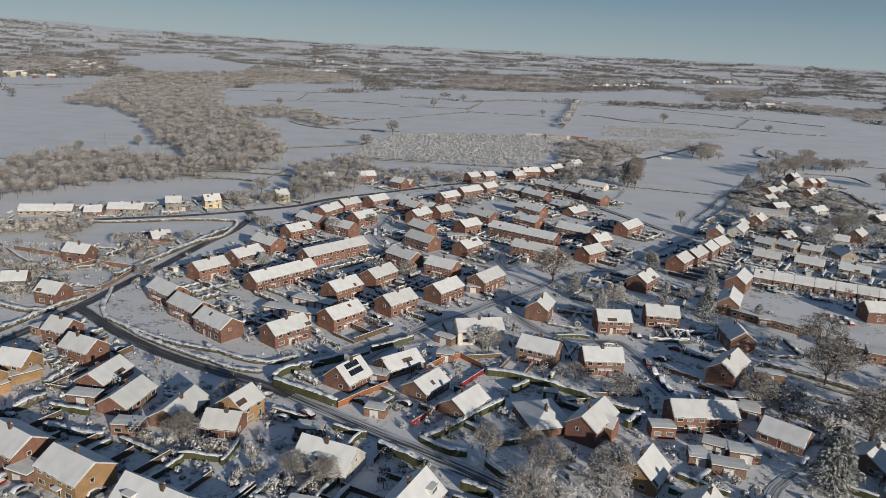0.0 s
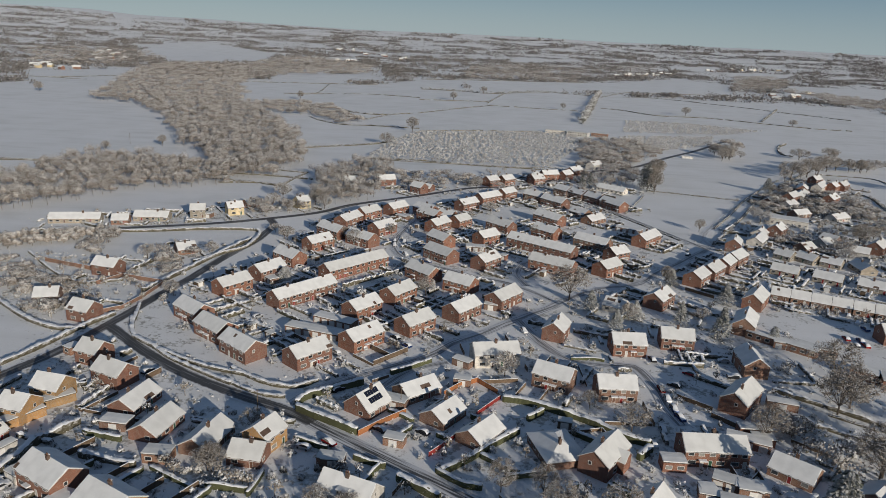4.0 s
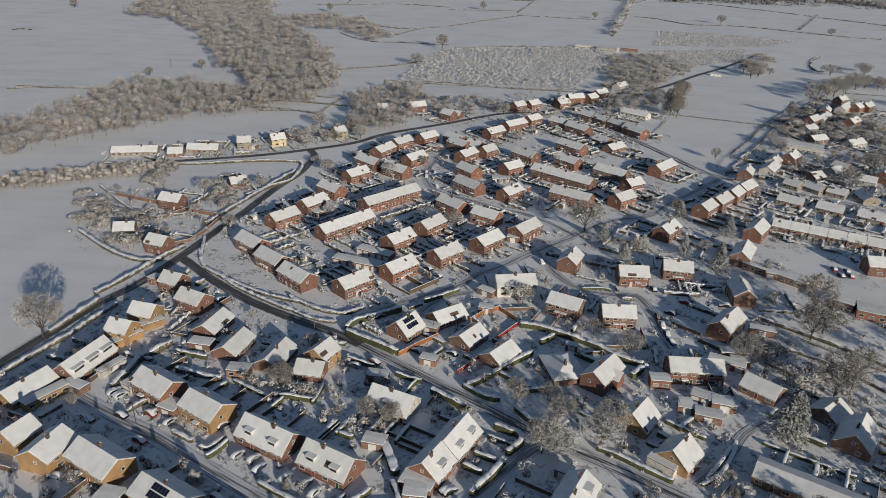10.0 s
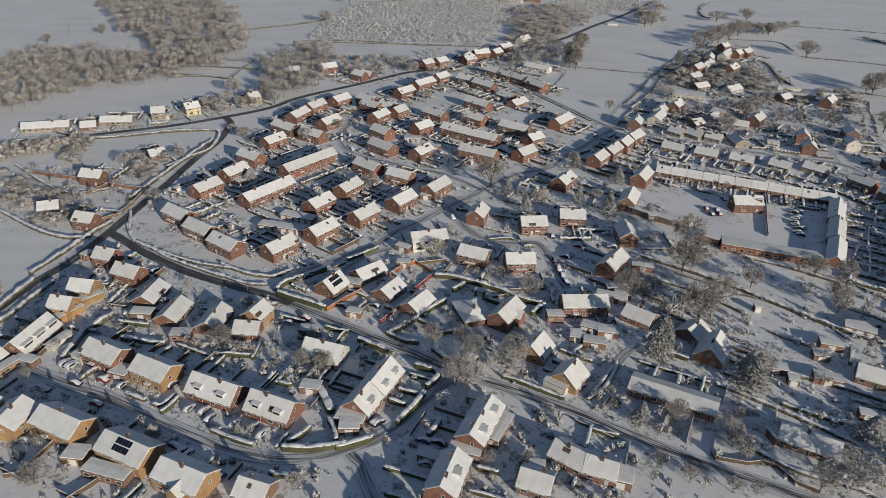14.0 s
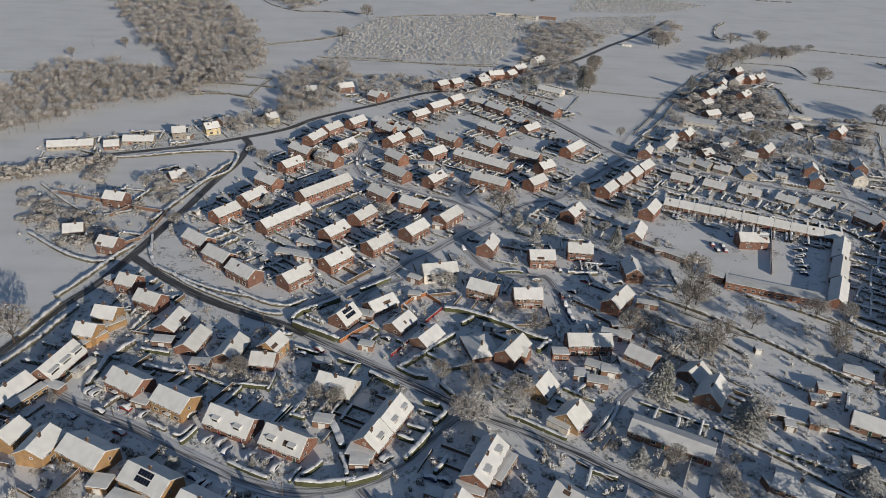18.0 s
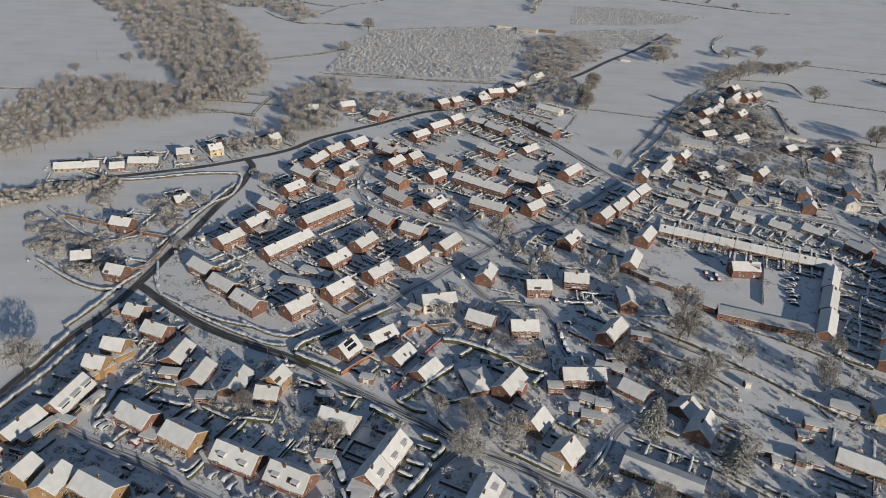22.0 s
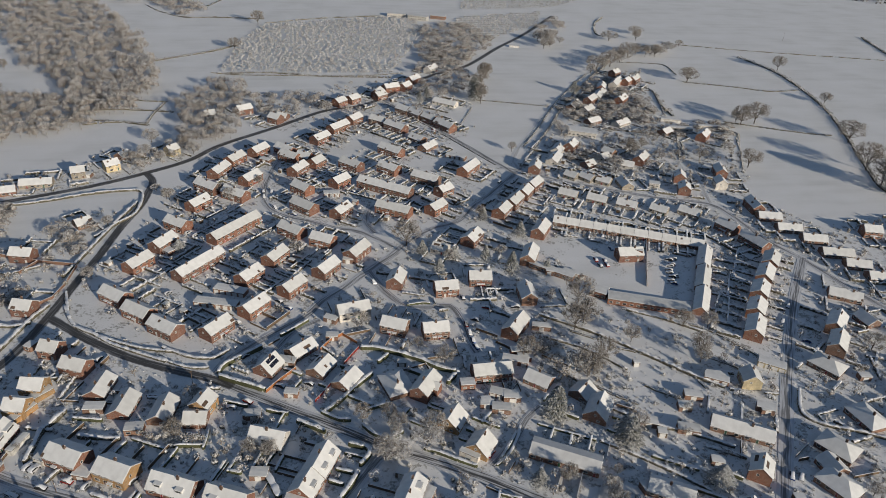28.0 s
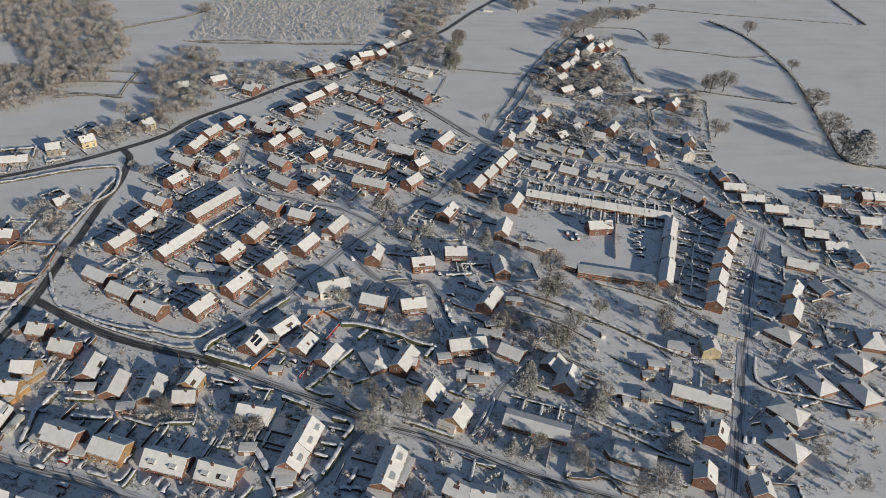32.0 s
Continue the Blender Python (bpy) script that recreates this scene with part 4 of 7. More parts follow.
house(242.5, 172.2, 45, 15.0, "det", "brown")
house(232.5, 157.7, 47, 15.0, "det", "brown")
house(261.5, 174.5, -82, 10.1, "bung", "brown")
house(218.6, 145.4, -58, 14.0, "hip", "brown")
house(240.9, 122.8, -72, 14.0, "hip", "brown")
house(213.3, 113.3, -81, 14.0, "hip", "brown")
house(229.3, 105.1, -83, 14.0, "hip", "brown")
house(258.2, 134.5, 67, 14.0, "hip", "brown")
house(177.3, 140.0, 74, 8.5, "det", "cream")
house(190.3, 100.4, -60, 14.0, "hip", "brown")
house(181.7, 92.2, -86, 9.0, "bung", "brown")
house(178.8, 84.0, -65, 14.0, "hip", "brown")
house(153.1, 93.3, 52, 9.1, "det", "red")
house(138.2, 76.2, 57, 8.5, "det", "red")
house(155.3, 66.9, 74, 8.5, "det", "brown")
house(106.2, 131.5, 54, 13.0, "chal", "brown")
house(116.8, 89.8, -32, 15.9, "bung", "brown")
for k in range(11):
    house(142.6 + 7.02 * k, 286.9 - 3.42 * k, -26, 7.7, "row", "brown", n=1)
house(232.7, 373.3, 48, 14.7, "det", "red")
house(189.6, 400.7, 52, 13.1, "det", "red")
house(219.6, 365.4, -33, 9.0, "bung", "white")
house(304.5, 415.5, 46, 15.0, "det", "red")
house(268.5, 540.0, 63, 15.0, "det", "red")
house(290.7, 556.9, 47, 15.0, "det", "red")
house(311.7, 564.5, 46, 15.0, "det", "red")
house(300.6, 586.1, 35, 10.5, "det", "red")
house(158.3, 114.1, -32, 23.5, "bung", "brown")
house(-49.8, 492.0, 29, 12.5, "det", "red")
house(-19.9, 477.1, -25, 9.0, "bung", "red")
house(59.6, 529.4, 63, 12.6, "det", "red")
house(72.8, 543.4, 21, 14.2, "det", "red")
house(85.9, 546.4, 50, 11.9, "det", "red")
house(96.0, 567.1, 49, 15.0, "det", "red")
house(118.0, 600.9, 50, 15.0, "det", "white")
house(167.9, 244.5, -2, 14.3, "det", "red")
house(244.3, 504.9, 46, 15.0, "det", "red")
house(285.3, 549.6, 54, 15.0, "det", "white")
house(302.4, 559.4, 45, 15.0, "det", "red")
house(225.4, 494.8, 52, 18.7, "bung", "brown")
house(249.8, 449.1, 33, 16.1, "bung", "white")
house(227.8, 455.3, 27, 13.7, "bung", "brown")
house(215.4, 389.9, -56, 9.8, "bung", "brown")
house(204.4, 335.5, 89, 13.2, "bung", "stone")
house(234.0, 484.5, 41, 13.6, "bung", "white")
house(278.7, 428.2, 32, 11.2, "bung", "brown")
house(207.4, 380.9, 32, 9.3, "bung", "white")
house(191.3, 368.8, 29, 9.3, "bung", "brown")
house(-125.6, 130.5, 68, 14.8, "bung", "buff")
house(-113.9, 109.1, 70, 8.5, "det", "buff")
house(-131.5, 114.9, 73, 11.7, "bung", "red")
house(273.2, 504.8, 46, 15.0, "det", "red")
house(260.3, 524.3, 55, 26.0, "bung", "white")
house(-25.0, 469.7, -40, 10.5, "det", "red")
house(-74.6, 481.2, 16, 8.5, "det", "white")

outbuilding(-41.1, 234.4, -23, 15.9, 5.1, 2.5, "brown")
outbuilding(-46.8, 224.2, -17, 20.4, 5.1, 2.5, "brown")
outbuilding(16.5, 257.0, -12, 5.4, 4.2, 2.4, "brown")
outbuilding(117.5, 238.0, -40, 9.5, 4.2, 2.6, "brown")
outbuilding(129.0, 231.5, -44, 7.1, 4.2, 2.6, "brown")
outbuilding(-85.5, 159.1, -6, 7.5, 4.2, 2.5, "brown")
outbuilding(-120.1, 201.4, -27, 3.5, 4.2, 2.6, "brown")
outbuilding(-14.1, 177.1, -18, 7.4, 4.2, 2.6, "brown")
outbuilding(-12.3, 157.3, -14, 5.4, 3.4, 2.4, "brown")
outbuilding(-26.4, 146.9, -2, 5.6, 3.4, 2.4, "brown")
outbuilding(5.2, 192.1, -9, 5.2, 3.4, 2.4, "brown")
outbuilding(33.3, 169.9, -11, 3.8, 2.5, 2.3, "brown")
outbuilding(5.3, 205.1, -32, 6.3, 3.4, 2.4, "brown")
outbuilding(58.0, 153.1, -1, 5.9, 4.2, 3.0, "red")
outbuilding(100.4, 187.8, -16, 8.6, 3.4, 2.5, "brown")
outbuilding(85.6, 171.8, -1, 8.5, 3.4, 2.5, "red")
outbuilding(86.2, 167.0, -7, 5.8, 3.4, 2.4, "red")
outbuilding(74.5, 144.1, -6, 6.3, 4.2, 2.5, "brown")
outbuilding(63.2, 142.5, -1, 3.8, 3.4, 2.4, "brown")
outbuilding(-97.2, 135.3, -28, 4.5, 3.4, 2.4, "white")
outbuilding(-81.5, 126.5, -20, 6.0, 5.1, 2.6, "brown")
outbuilding(-23.1, 117.5, -10, 6.0, 4.2, 2.4, "brown")
outbuilding(-26.9, 147.2, -7, 6.6, 3.4, 2.4, "brown")
outbuilding(-68.7, 145.5, -2, 6.7, 4.2, 2.8, "brown")
outbuilding(-31.1, 109.9, 30, 4.5, 3.4, 2.4, "brown")
outbuilding(-10.3, 103.5, -18, 8.4, 5.1, 2.5, "brown")
outbuilding(-10.6, 100.4, -2, 5.7, 5.1, 2.5, "brown")
outbuilding(20.9, 89.0, -20, 8.7, 3.4, 2.8, "red")
outbuilding(11.2, 87.9, -23, 5.7, 3.4, 2.5, "brown")
outbuilding(31.5, 97.1, 59, 11.9, 3.4, 3.0, "brown")
outbuilding(25.7, 110.9, -26, 4.1, 3.4, 2.4, "brown")
outbuilding(51.4, 116.5, -38, 7.4, 4.2, 2.6, "white")
outbuilding(68.3, 137.7, -14, 7.3, 4.2, 2.5, "brown")
outbuilding(74.2, 143.3, -10, 6.8, 3.4, 2.5, "brown")
outbuilding(63.3, 141.0, -13, 5.2, 3.4, 2.3, "brown")
outbuilding(60.9, 79.1, -22, 5.6, 6.0, 2.6, "brown")
outbuilding(39.3, 83.1, -10, 4.3, 3.4, 2.4, "brown")
outbuilding(-71.1, 85.2, -19, 12.8, 4.2, 2.8, "brown")
outbuilding(-81.4, 92.0, -9, 6.1, 5.1, 2.6, "buff")
outbuilding(172.6, 244.5, -29, 5.4, 5.1, 6.5, "red")
outbuilding(159.0, 200.0, -22, 39.5, 7.6, 3.2, "red")
outbuilding(138.6, 212.7, -38, 8.2, 7.6, 3.2, "red")
outbuilding(127.3, 231.6, -18, 20.5, 4.2, 2.6, "brown")
outbuilding(209.7, 430.4, -24, 21.9, 11.9, 4.0, "white")
outbuilding(148.8, 135.1, -18, 7.3, 4.2, 2.4, "brown")
outbuilding(123.5, 123.0, -18, 7.0, 4.2, 2.4, "brown")
outbuilding(137.6, 117.3, -20, 8.4, 4.2, 2.4, "brown")
outbuilding(126.4, 117.0, -18, 3.4, 3.4, 2.3, "brown")
outbuilding(165.2, 145.1, -17, 8.9, 4.2, 2.4, "brown")
outbuilding(133.8, 157.8, -8, 2.6, 2.5, 2.2, "brown")
outbuilding(142.1, 129.4, -15, 5.2, 4.2, 2.4, "brown")
outbuilding(140.5, 100.6, -21, 4.7, 3.4, 2.3, "brown")
outbuilding(108.5, 92.5, 8, 2.9, 4.2, 2.6, "brown")
outbuilding(160.1, 80.0, -10, 3.7, 4.2, 2.4, "brown")
outbuilding(221.3, 93.4, -18, 13.1, 3.4, 2.4, "brown")
outbuilding(174.9, 123.1, -15, 5.2, 3.4, 2.4, "brown")
outbuilding(193.9, 149.2, -37, 11.4, 5.1, 2.6, "cream")
outbuilding(230.3, 136.6, -9, 5.0, 3.4, 2.4, "brown")
outbuilding(175.0, 124.2, -34, 7.1, 4.2, 2.5, "brown")
outbuilding(164.0, 143.4, -31, 10.0, 4.2, 2.5, "brown")
outbuilding(81.8, 165.7, -22, 11.2, 4.2, 2.4, "red")
outbuilding(71.5, 145.4, -26, 11.6, 4.2, 2.4, "brown")
outbuilding(73.6, 143.9, -19, 6.5, 3.4, 2.4, "brown")
outbuilding(-9.8, 183.3, -71, 7.6, 3.4, 2.4, "brown")
outbuilding(-142.5, 380.1, -11, 12.3, 4.2, 2.5, "brown")
outbuilding(-30.0, 393.3, -33, 7.5, 4.2, 2.4, "brown")
outbuilding(11.5, 336.9, 0, 9.7, 5.1, 2.4, "brown")
outbuilding(25.1, 323.5, -31, 3.0, 3.4, 2.4, "red")
outbuilding(120.6, 234.4, -41, 24.4, 4.2, 2.8, "brown")
outbuilding(100.6, 389.6, -33, 14.3, 5.1, 2.4, "brown")
outbuilding(-78.4, 279.0, -47, 13.7, 4.2, 2.4, "brown")
outbuilding(224.7, 333.2, -22, 7.0, 5.1, 3.0, "white")
outbuilding(115.7, 842.3, -15, 23.4, 7.6, 4.0, "white")
outbuilding(140.3, 827.4, -26, 24.4, 10.2, 5.0, "white")
outbuilding(166.3, 832.6, -24, 18.7, 7.6, 4.0, "brown")
outbuilding(227.9, 696.4, -18, 10.6, 3.4, 2.0, "white")
outbuilding(-118.6, 128.0, 240, 12.5, 3.4, 2.7, "buff")
outbuilding(-111.4, 158.8, 236, 12.6, 3.4, 2.6, "buff")
outbuilding(-106.8, 169.7, 225, 8.0, 3.4, 2.6, "buff")
outbuilding(-107.4, 143.7, 66, 8.8, 2.5, 2.4, "white")
outbuilding(-112.8, 133.5, -21, 7.3, 3.4, 2.4, "brown")
outbuilding(296.4, 454.8, -18, 16.5, 3.4, 2.6, "white")
outbuilding(295.3, 434.5, -16, 18.5, 5.1, 3.0, "white")
outbuilding(325.0, 437.3, -13, 23.6, 3.4, 2.6, "white")

# ---- hedges, fences, trees ----
def ribbon_hedge(points, height, width, name, label, category, leaf, step=0.65, base=-0.3, shaggy=0.16):
    line = smooth_line(points, step)
    left = sides(line)
    x0, y0 = line[0].x, line[0].y
    z0 = ground(x0, y0)
    rnd = random.Random(round(x0 * 3 + y0))
    prof = [(-0.50, 0.0), (-0.54, 0.55), (-0.46, 0.92), (-0.15, 1.0), (0.15, 1.0), (0.46, 0.92), (0.54, 0.55), (0.50, 0.0)]
    s, k = Shape(), len(prof)
    cap, ck = Shape(), 6
    for i, (p, n) in enumerate(zip(line, left)):
        end = 0.6 if i in (0, len(line) - 1) else 1.0
        swell = noise.noise((p.x * 0.33, p.y * 0.33, x0)) + 0.5 * noise.noise((p.x * 0.9, p.y * 0.9, y0))
        hh = height * (1 + shaggy * (swell + rnd.uniform(-0.2, 0.2)))
        for a, b in prof:
            q = p + n * (a * width * end * (1 + shaggy * (swell + rnd.uniform(-0.35, 0.35))))
            s.v.append((q.x - x0, q.y - y0, ground(q.x, q.y) - z0 + (base if b == 0 else b * hh * (1 + 0.3 * shaggy * rnd.uniform(-1, 1)))))
        for a, b in ((-0.53, 0.93), (-0.42, 1.0), (-0.15, 1.04), (0.15, 1.04), (0.42, 1.0), (0.53, 0.93)):
            q = p + n * (a * width * end * (1 + 1.1 * shaggy * (swell + rnd.uniform(-0.35, 0.35))))
            cap.v.append((q.x - x0, q.y - y0, ground(q.x, q.y) - z0 + b * hh + 0.05 + 0.09 * rnd.uniform(-0.4, 1) * (abs(a) < 0.5)))
    for i in range(len(line) - 1):
        for j in range(k - 1):
            s.f.append((i * k + j, i * k + j + 1, (i + 1) * k + j + 1, (i + 1) * k + j))
        for j in range(ck - 1):
            if rnd.random() > 0.05:
                cap.f.append((i * ck + j, i * ck + j + 1, (i + 1) * ck + j + 1, (i + 1) * ck + j))
    for i in range(len(line)):
        for _ in range(5):
            a = rnd.choice((-0.52, -0.5, 0.5, 0.52, rnd.uniform(-0.4, 0.4)))
            q = line[i] + left[i] * (a * width) + Vector((rnd.uniform(-0.3, 0.3), rnd.uniform(-0.3, 0.3), 0))
            z = height * (rnd.uniform(0.25, 1.0) if abs(a) > 0.45 else 1.05)
            c = Vector((q.x - x0, q.y - y0, ground(q.x, q.y) - z0 + z))
            d = left[i] * (1 if a > 0 else -1) * 0.2 + Vector((rnd.uniform(-0.15, 0.15), rnd.uniform(-0.15, 0.15), 0.12))
            e = d.cross(Vector((0, 0, 1))).normalized() * rnd.uniform(0.08, 0.2)
            (s if abs(a) > 0.45 or rnd.random() < 0.5 else cap).face([c - e, c + e, c + d])
    for sh, m, e in ((s, k, len(line) - 1), (cap, ck, len(line) - 1)):
        sh.f.append(tuple(reversed(range(m))))
        sh.f.append(tuple(e * m + j for j in range(m)))
    ob = thing(name, x0, y0, 0, label, category)
    part("leaves", s.mesh("leaves", leaf), ob)
    part("snow_cap", cap.mesh("snow_cap", CAP_SNOW, smooth=True), ob, label="snow along the top")
    return ob


def hedge(points, height, width):
    x, y = points[0]
    if y > 215 or x < -62 or x > 84:
        ribbon_hedge(points, height * 0.85, width * 0.9, "hedge", "ragged brown hedge with clumps of snow on it", "hedge", SHRUB, shaggy=0.34)
    else:
        ribbon_hedge(points, height, width, "hedge", "clipped green garden hedge with a thick cap of snow", "hedge", HEDGE, shaggy=0.19)
    for p in smooth_line(points, 2.5):
        SOLID.append((p.x, p.y, width * 0.4))


def fence(points, height, colour):
    """Boards between posts, with a line of snow on top."""
    line = [Vector((*p, 0)) for p in points]
    mat = {"orange": ORANGE, "red": RED, "brown": WOOD, "brick": BRICK["brown"]}[colour]
    x0, y0 = points[0]
    z0 = ground(x0, y0)
    ob = thing("fence", x0, y0, 0, f"{ {'orange': 'orange-brown wooden garden fence', 'red': 'red-painted wooden garden fence', 'brown': 'dark brown wooden garden fence', 'brick': 'weathered brick garden wall'}[colour]} capped with snow", "fence")
    for a, b in zip(line, line[1:]):
        d = b - a
        n = max(1, round(d.length / 1.9))
        ang = math.degrees(math.atan2(d.y, d.x))
        step = d.length / n
        for i in range(n):
            p = a + d * (i + 0.5) / n
            at = pose(p.x - x0, p.y - y0, ground(p.x, p.y) - z0, 0, 0, ang)

            def make():
                s, k = Shape(), 12
                prof = []
                for j in range(k):
                    d0 = -0.014 if j % 2 else 0.006
                    prof += [(-step / 2 + step * j / k, d0), (-step / 2 + step * (j + 1) / k, d0)]
                prof += [(step / 2, 0.04), (-step / 2, 0.04)]
                m_ = len(prof)
                s.v = [(px, py, z) for z in (0.03, height) for px, py in prof]
                s.f = [(q, (q + 1) % m_, m_ + (q + 1) % m_, m_ + q) for q in range(m_)] + [tuple(range(m_))[::-1], tuple(range(m_, 2 * m_))]
                return s.mesh("fence_panel", mat)
            panel = part("fence_panel", cached(("panel", round(step, 1), height, colour), make), ob, at)
            part("snow_cap", cached(("panel_snow", round(step, 1), height), lambda: Shape().box(-step / 2, step / 2, -0.07, 0.09, height, height + 0.09).mesh("snow_cap", CAP_SNOW)), panel)
            q = a + d * i / n
            part("post", cached(("post", height, colour), lambda: Shape().box(-0.05, 0.05, -0.02, 0.08, -0.3, height + 0.05).mesh("post", mat)), ob, pose(q.x - x0, q.y - y0, ground(q.x, q.y) - z0, 0, 0, ang))


def limb(s, a, b, ra, rb, sides_=5):
    d = (b - a).normalized()
    u = d.orthogonal().normalized()
    w = d.cross(u)
    n = len(s.v)
    for p, r in ((a, ra), (b, rb)):
        for i in range(sides_):
            t = 2 * math.pi * i / sides_
            s.v.append(tuple(p + u * (r * math.cos(t)) + w * (r * math.sin(t))))
    for i in range(sides_):
        s.f.append((n + i, n + (i + 1) % sides_, n + sides_ + (i + 1) % sides_, n + sides_ + i))


def sliver(s, a, b, w, rnd):
    d = (b - a)
    u = d.cross(Vector((rnd.uniform(-1, 1), rnd.uniform(-1, 1), rnd.uniform(-1, 1)))).normalized() * w
    n = len(s.v)
    s.v += [tuple(a - u * 1.35), tuple(a + u * 1.35), tuple(b)]
    s.f.append((n, n + 1, n + 2))


def bare_tree(seed, twigs, thick):
    """A rounded crown one unit high and one wide: trunk, limbs, boughs and a haze of twigs."""
    rnd = random.Random(seed)
    wood_, fine = Shape(), Shape()
    fork = Vector((0, 0, 0.20))
    limb(wood_, Vector((0, 0, -0.05)), fork, 0.020, 0.015, 7)
    ends = []
    for i in range(11):
        t = 2 * math.pi * (i + rnd.random() * 0.6) / 11 * 3
        out = (0.10, 0.26, 0.40)[i % 3] * rnd.uniform(0.8, 1.1)
        tip = Vector((out * math.cos(t), out * math.sin(t), (0.86, 0.76, 0.56)[i % 3] * rnd.uniform(0.9, 1.08)))
        mid = fork.lerp(tip, 0.5) + Vector((0.04 * math.cos(t), 0.04 * math.sin(t), -0.02))
        limb(wood_, fork, mid, 0.009, 0.006)
        limb(wood_, mid, tip, 0.006, 0.002, 4)
        for j in range(9):
            a = mid.lerp(tip, rnd.uniform(-0.2, 1.0))
            t2 = t + rnd.uniform(-1.7, 1.7)
            b = a + Vector((math.cos(t2), math.sin(t2), rnd.uniform(-0.2, 1.0))) * rnd.uniform(0.09, 0.17)
            limb(wood_, a, b, 0.003, 0.001, 3)
            ends.append((a, b))
    centre, made = Vector((0, 0, 0.58)), 0
    while made < twigs:
        if rnd.random() < 0.55:
            a, b = rnd.choice(ends)
            p = a.lerp(b, rnd.uniform(0.15, 1.1))
        else:
            t, c, q = rnd.random() * 6.283, rnd.uniform(-0.6, 1), 0.55 + 0.45 * rnd.random() ** 0.5
            w = math.sqrt(1 - c * c) * 0.46 * q
            p = centre + Vector((w * math.cos(t), w * math.sin(t), 0.38 * c * q))
        made += 1
        lump = 0.86 + 0.14 * math.sin(5 * math.atan2(p.y, p.x) + seed) * math.cos(7 * p.z + seed)
        d = (Vector((rnd.gauss(0, 1), rnd.gauss(0, 1), rnd.gauss(0.2, 0.8))).normalized() + (p - centre).normalized() * 0.8).normalized()
        e = p + d * rnd.uniform(0.03, 0.085)
        k = e - centre
        if (k.x / 0.5) ** 2 + (k.y / 0.5) ** 2 + (k.z / 0.42) ** 2 > lump ** 2:
            continue
        sliver(fine, p, e, thick * rnd.uniform(0.6, 1.4), rnd)
    return wood_, fine


def evergreen(seed, cone):
    """Whorls of drooping sprays round a straight trunk."""
    rnd = random.Random(seed)
    wood_, fine = Shape(), Shape()
    limb(wood_, Vector((0, 0, -0.05)), Vector((0, 0, 0.9)), 0.022, 0.004, 6)
    for i in range(1300):
        h = rnd.random() ** 0.8
        reach = 0.5 * ((1 - h) ** (1.0 if cone else 0.45)) * rnd.uniform(0.35, 1.0) * (1 if h > 0.1 or cone else 0.8) + 0.03
        t = rnd.random() * 2 * math.pi + math.sin(h * 9) * 0.5
        z = 0.08 + 0.9 * h
        p = Vector((reach * math.cos(t), reach * math.sin(t), z))
        o = Vector((math.cos(t), math.sin(t), rnd.uniform(-0.55, 0.25)))
        a, b = p - o * 0.045, p + o * rnd.uniform(0.02, 0.045)
        u = Vector((-math.sin(t), math.cos(t), rnd.uniform(-0.5, 0.5))) * rnd.uniform(0.014, 0.028)
        fine.face([a - u * 0.6, a + u * 0.6, b + u, b - u])
    return wood_, fine


TREES = {}
for sort, leaf, made in (("bare", BARE, [bare_tree(s, 6500, 0.0036) for s in (1, 2)]), ("frost", TWIG, [bare_tree(s, 6500, 0.0040) for s in (3, 4, 5)]), ("fir", FIR, [evergreen(6, True), evergreen(7, False), evergreen(8, True)])):
    TREES[sort] = [(w.mesh("trunk", BARK), f.mesh("crown", leaf)) for w, f in made]
TREE_LABEL = {"bare": "leafless spreading tree dusted with frost", "frost": "bare garden tree thickly frosted with snow", "fir": "dark evergreen tree laden with snow"}


def tree(x, y, height, radius, sort):
    rnd = random.Random(round(x * 5 + y * 3))
    trunk, crown = rnd.choice(TREES[sort])
    ob = new("tree")
    ob.matrix_basis = pose(x, y, ground(x, y), 0, 0, rnd.uniform(0, 360)) @ Matrix.Diagonal((2 * radius, 2 * radius, height, 1))
    tagged(ob, TREE_LABEL[sort], "tree", "trees of the village")
    part("trunk", trunk, ob)
    part("crown", crown, ob)
    SOLID.append((x, y, 1.0))


def pole(x, y, height):
    """A slim wooden pole with a cross-arm."""
    ob = thing("utility_pole", x, y, 30, "slim wooden utility pole standing in the snow", "pole", "utility poles")
    s = Shape()
    limb(s, Vector((0, 0, -0.5)), Vector((0, 0, height)), 0.13, 0.09, 8)
    s.f.append(tuple(range(8, 16)))
    part("post", s.mesh("post", WOOD), ob)
    part("crossarm", Shape().box(-0.7, 0.7, 0.095, 0.20, height - 0.6, height - 0.48).mesh("crossarm", WOOD), ob)


SCRUB = []


def scrub(poly, room):
    """Marks a stretch of gardens to be filled with bushes, one for each room square metres."""
    SCRUB.append((poly, room))


def tuft(s, p, out, size, rnd, loose=0.55):
    """A small spray that faces roughly outwards from its crown."""
    n = (out.normalized() + Vector((rnd.gauss(0, loose), rnd.gauss(0, loose), rnd.gauss(0, loose)))).normalized()
    a = n.orthogonal().normalized()
    b = n.cross(a)
    t = rnd.random() * 6.283
    for k in (0, 2.1, 4.2):
        r = size * rnd.uniform(0.45, 0.95)
        s.v.append(tuple(p + a * (r * math.cos(t + k)) + b * (r * math.sin(t + k))))
    m = len(s.v)
    soft = (out.normalized() + n * 0.45).normalized()
    s.n[m - 3] = s.n[m - 2] = s.n[m - 1] = tuple(soft)
    s.f.append((m - 3, m - 2, m - 1))
    s.m.append(0)


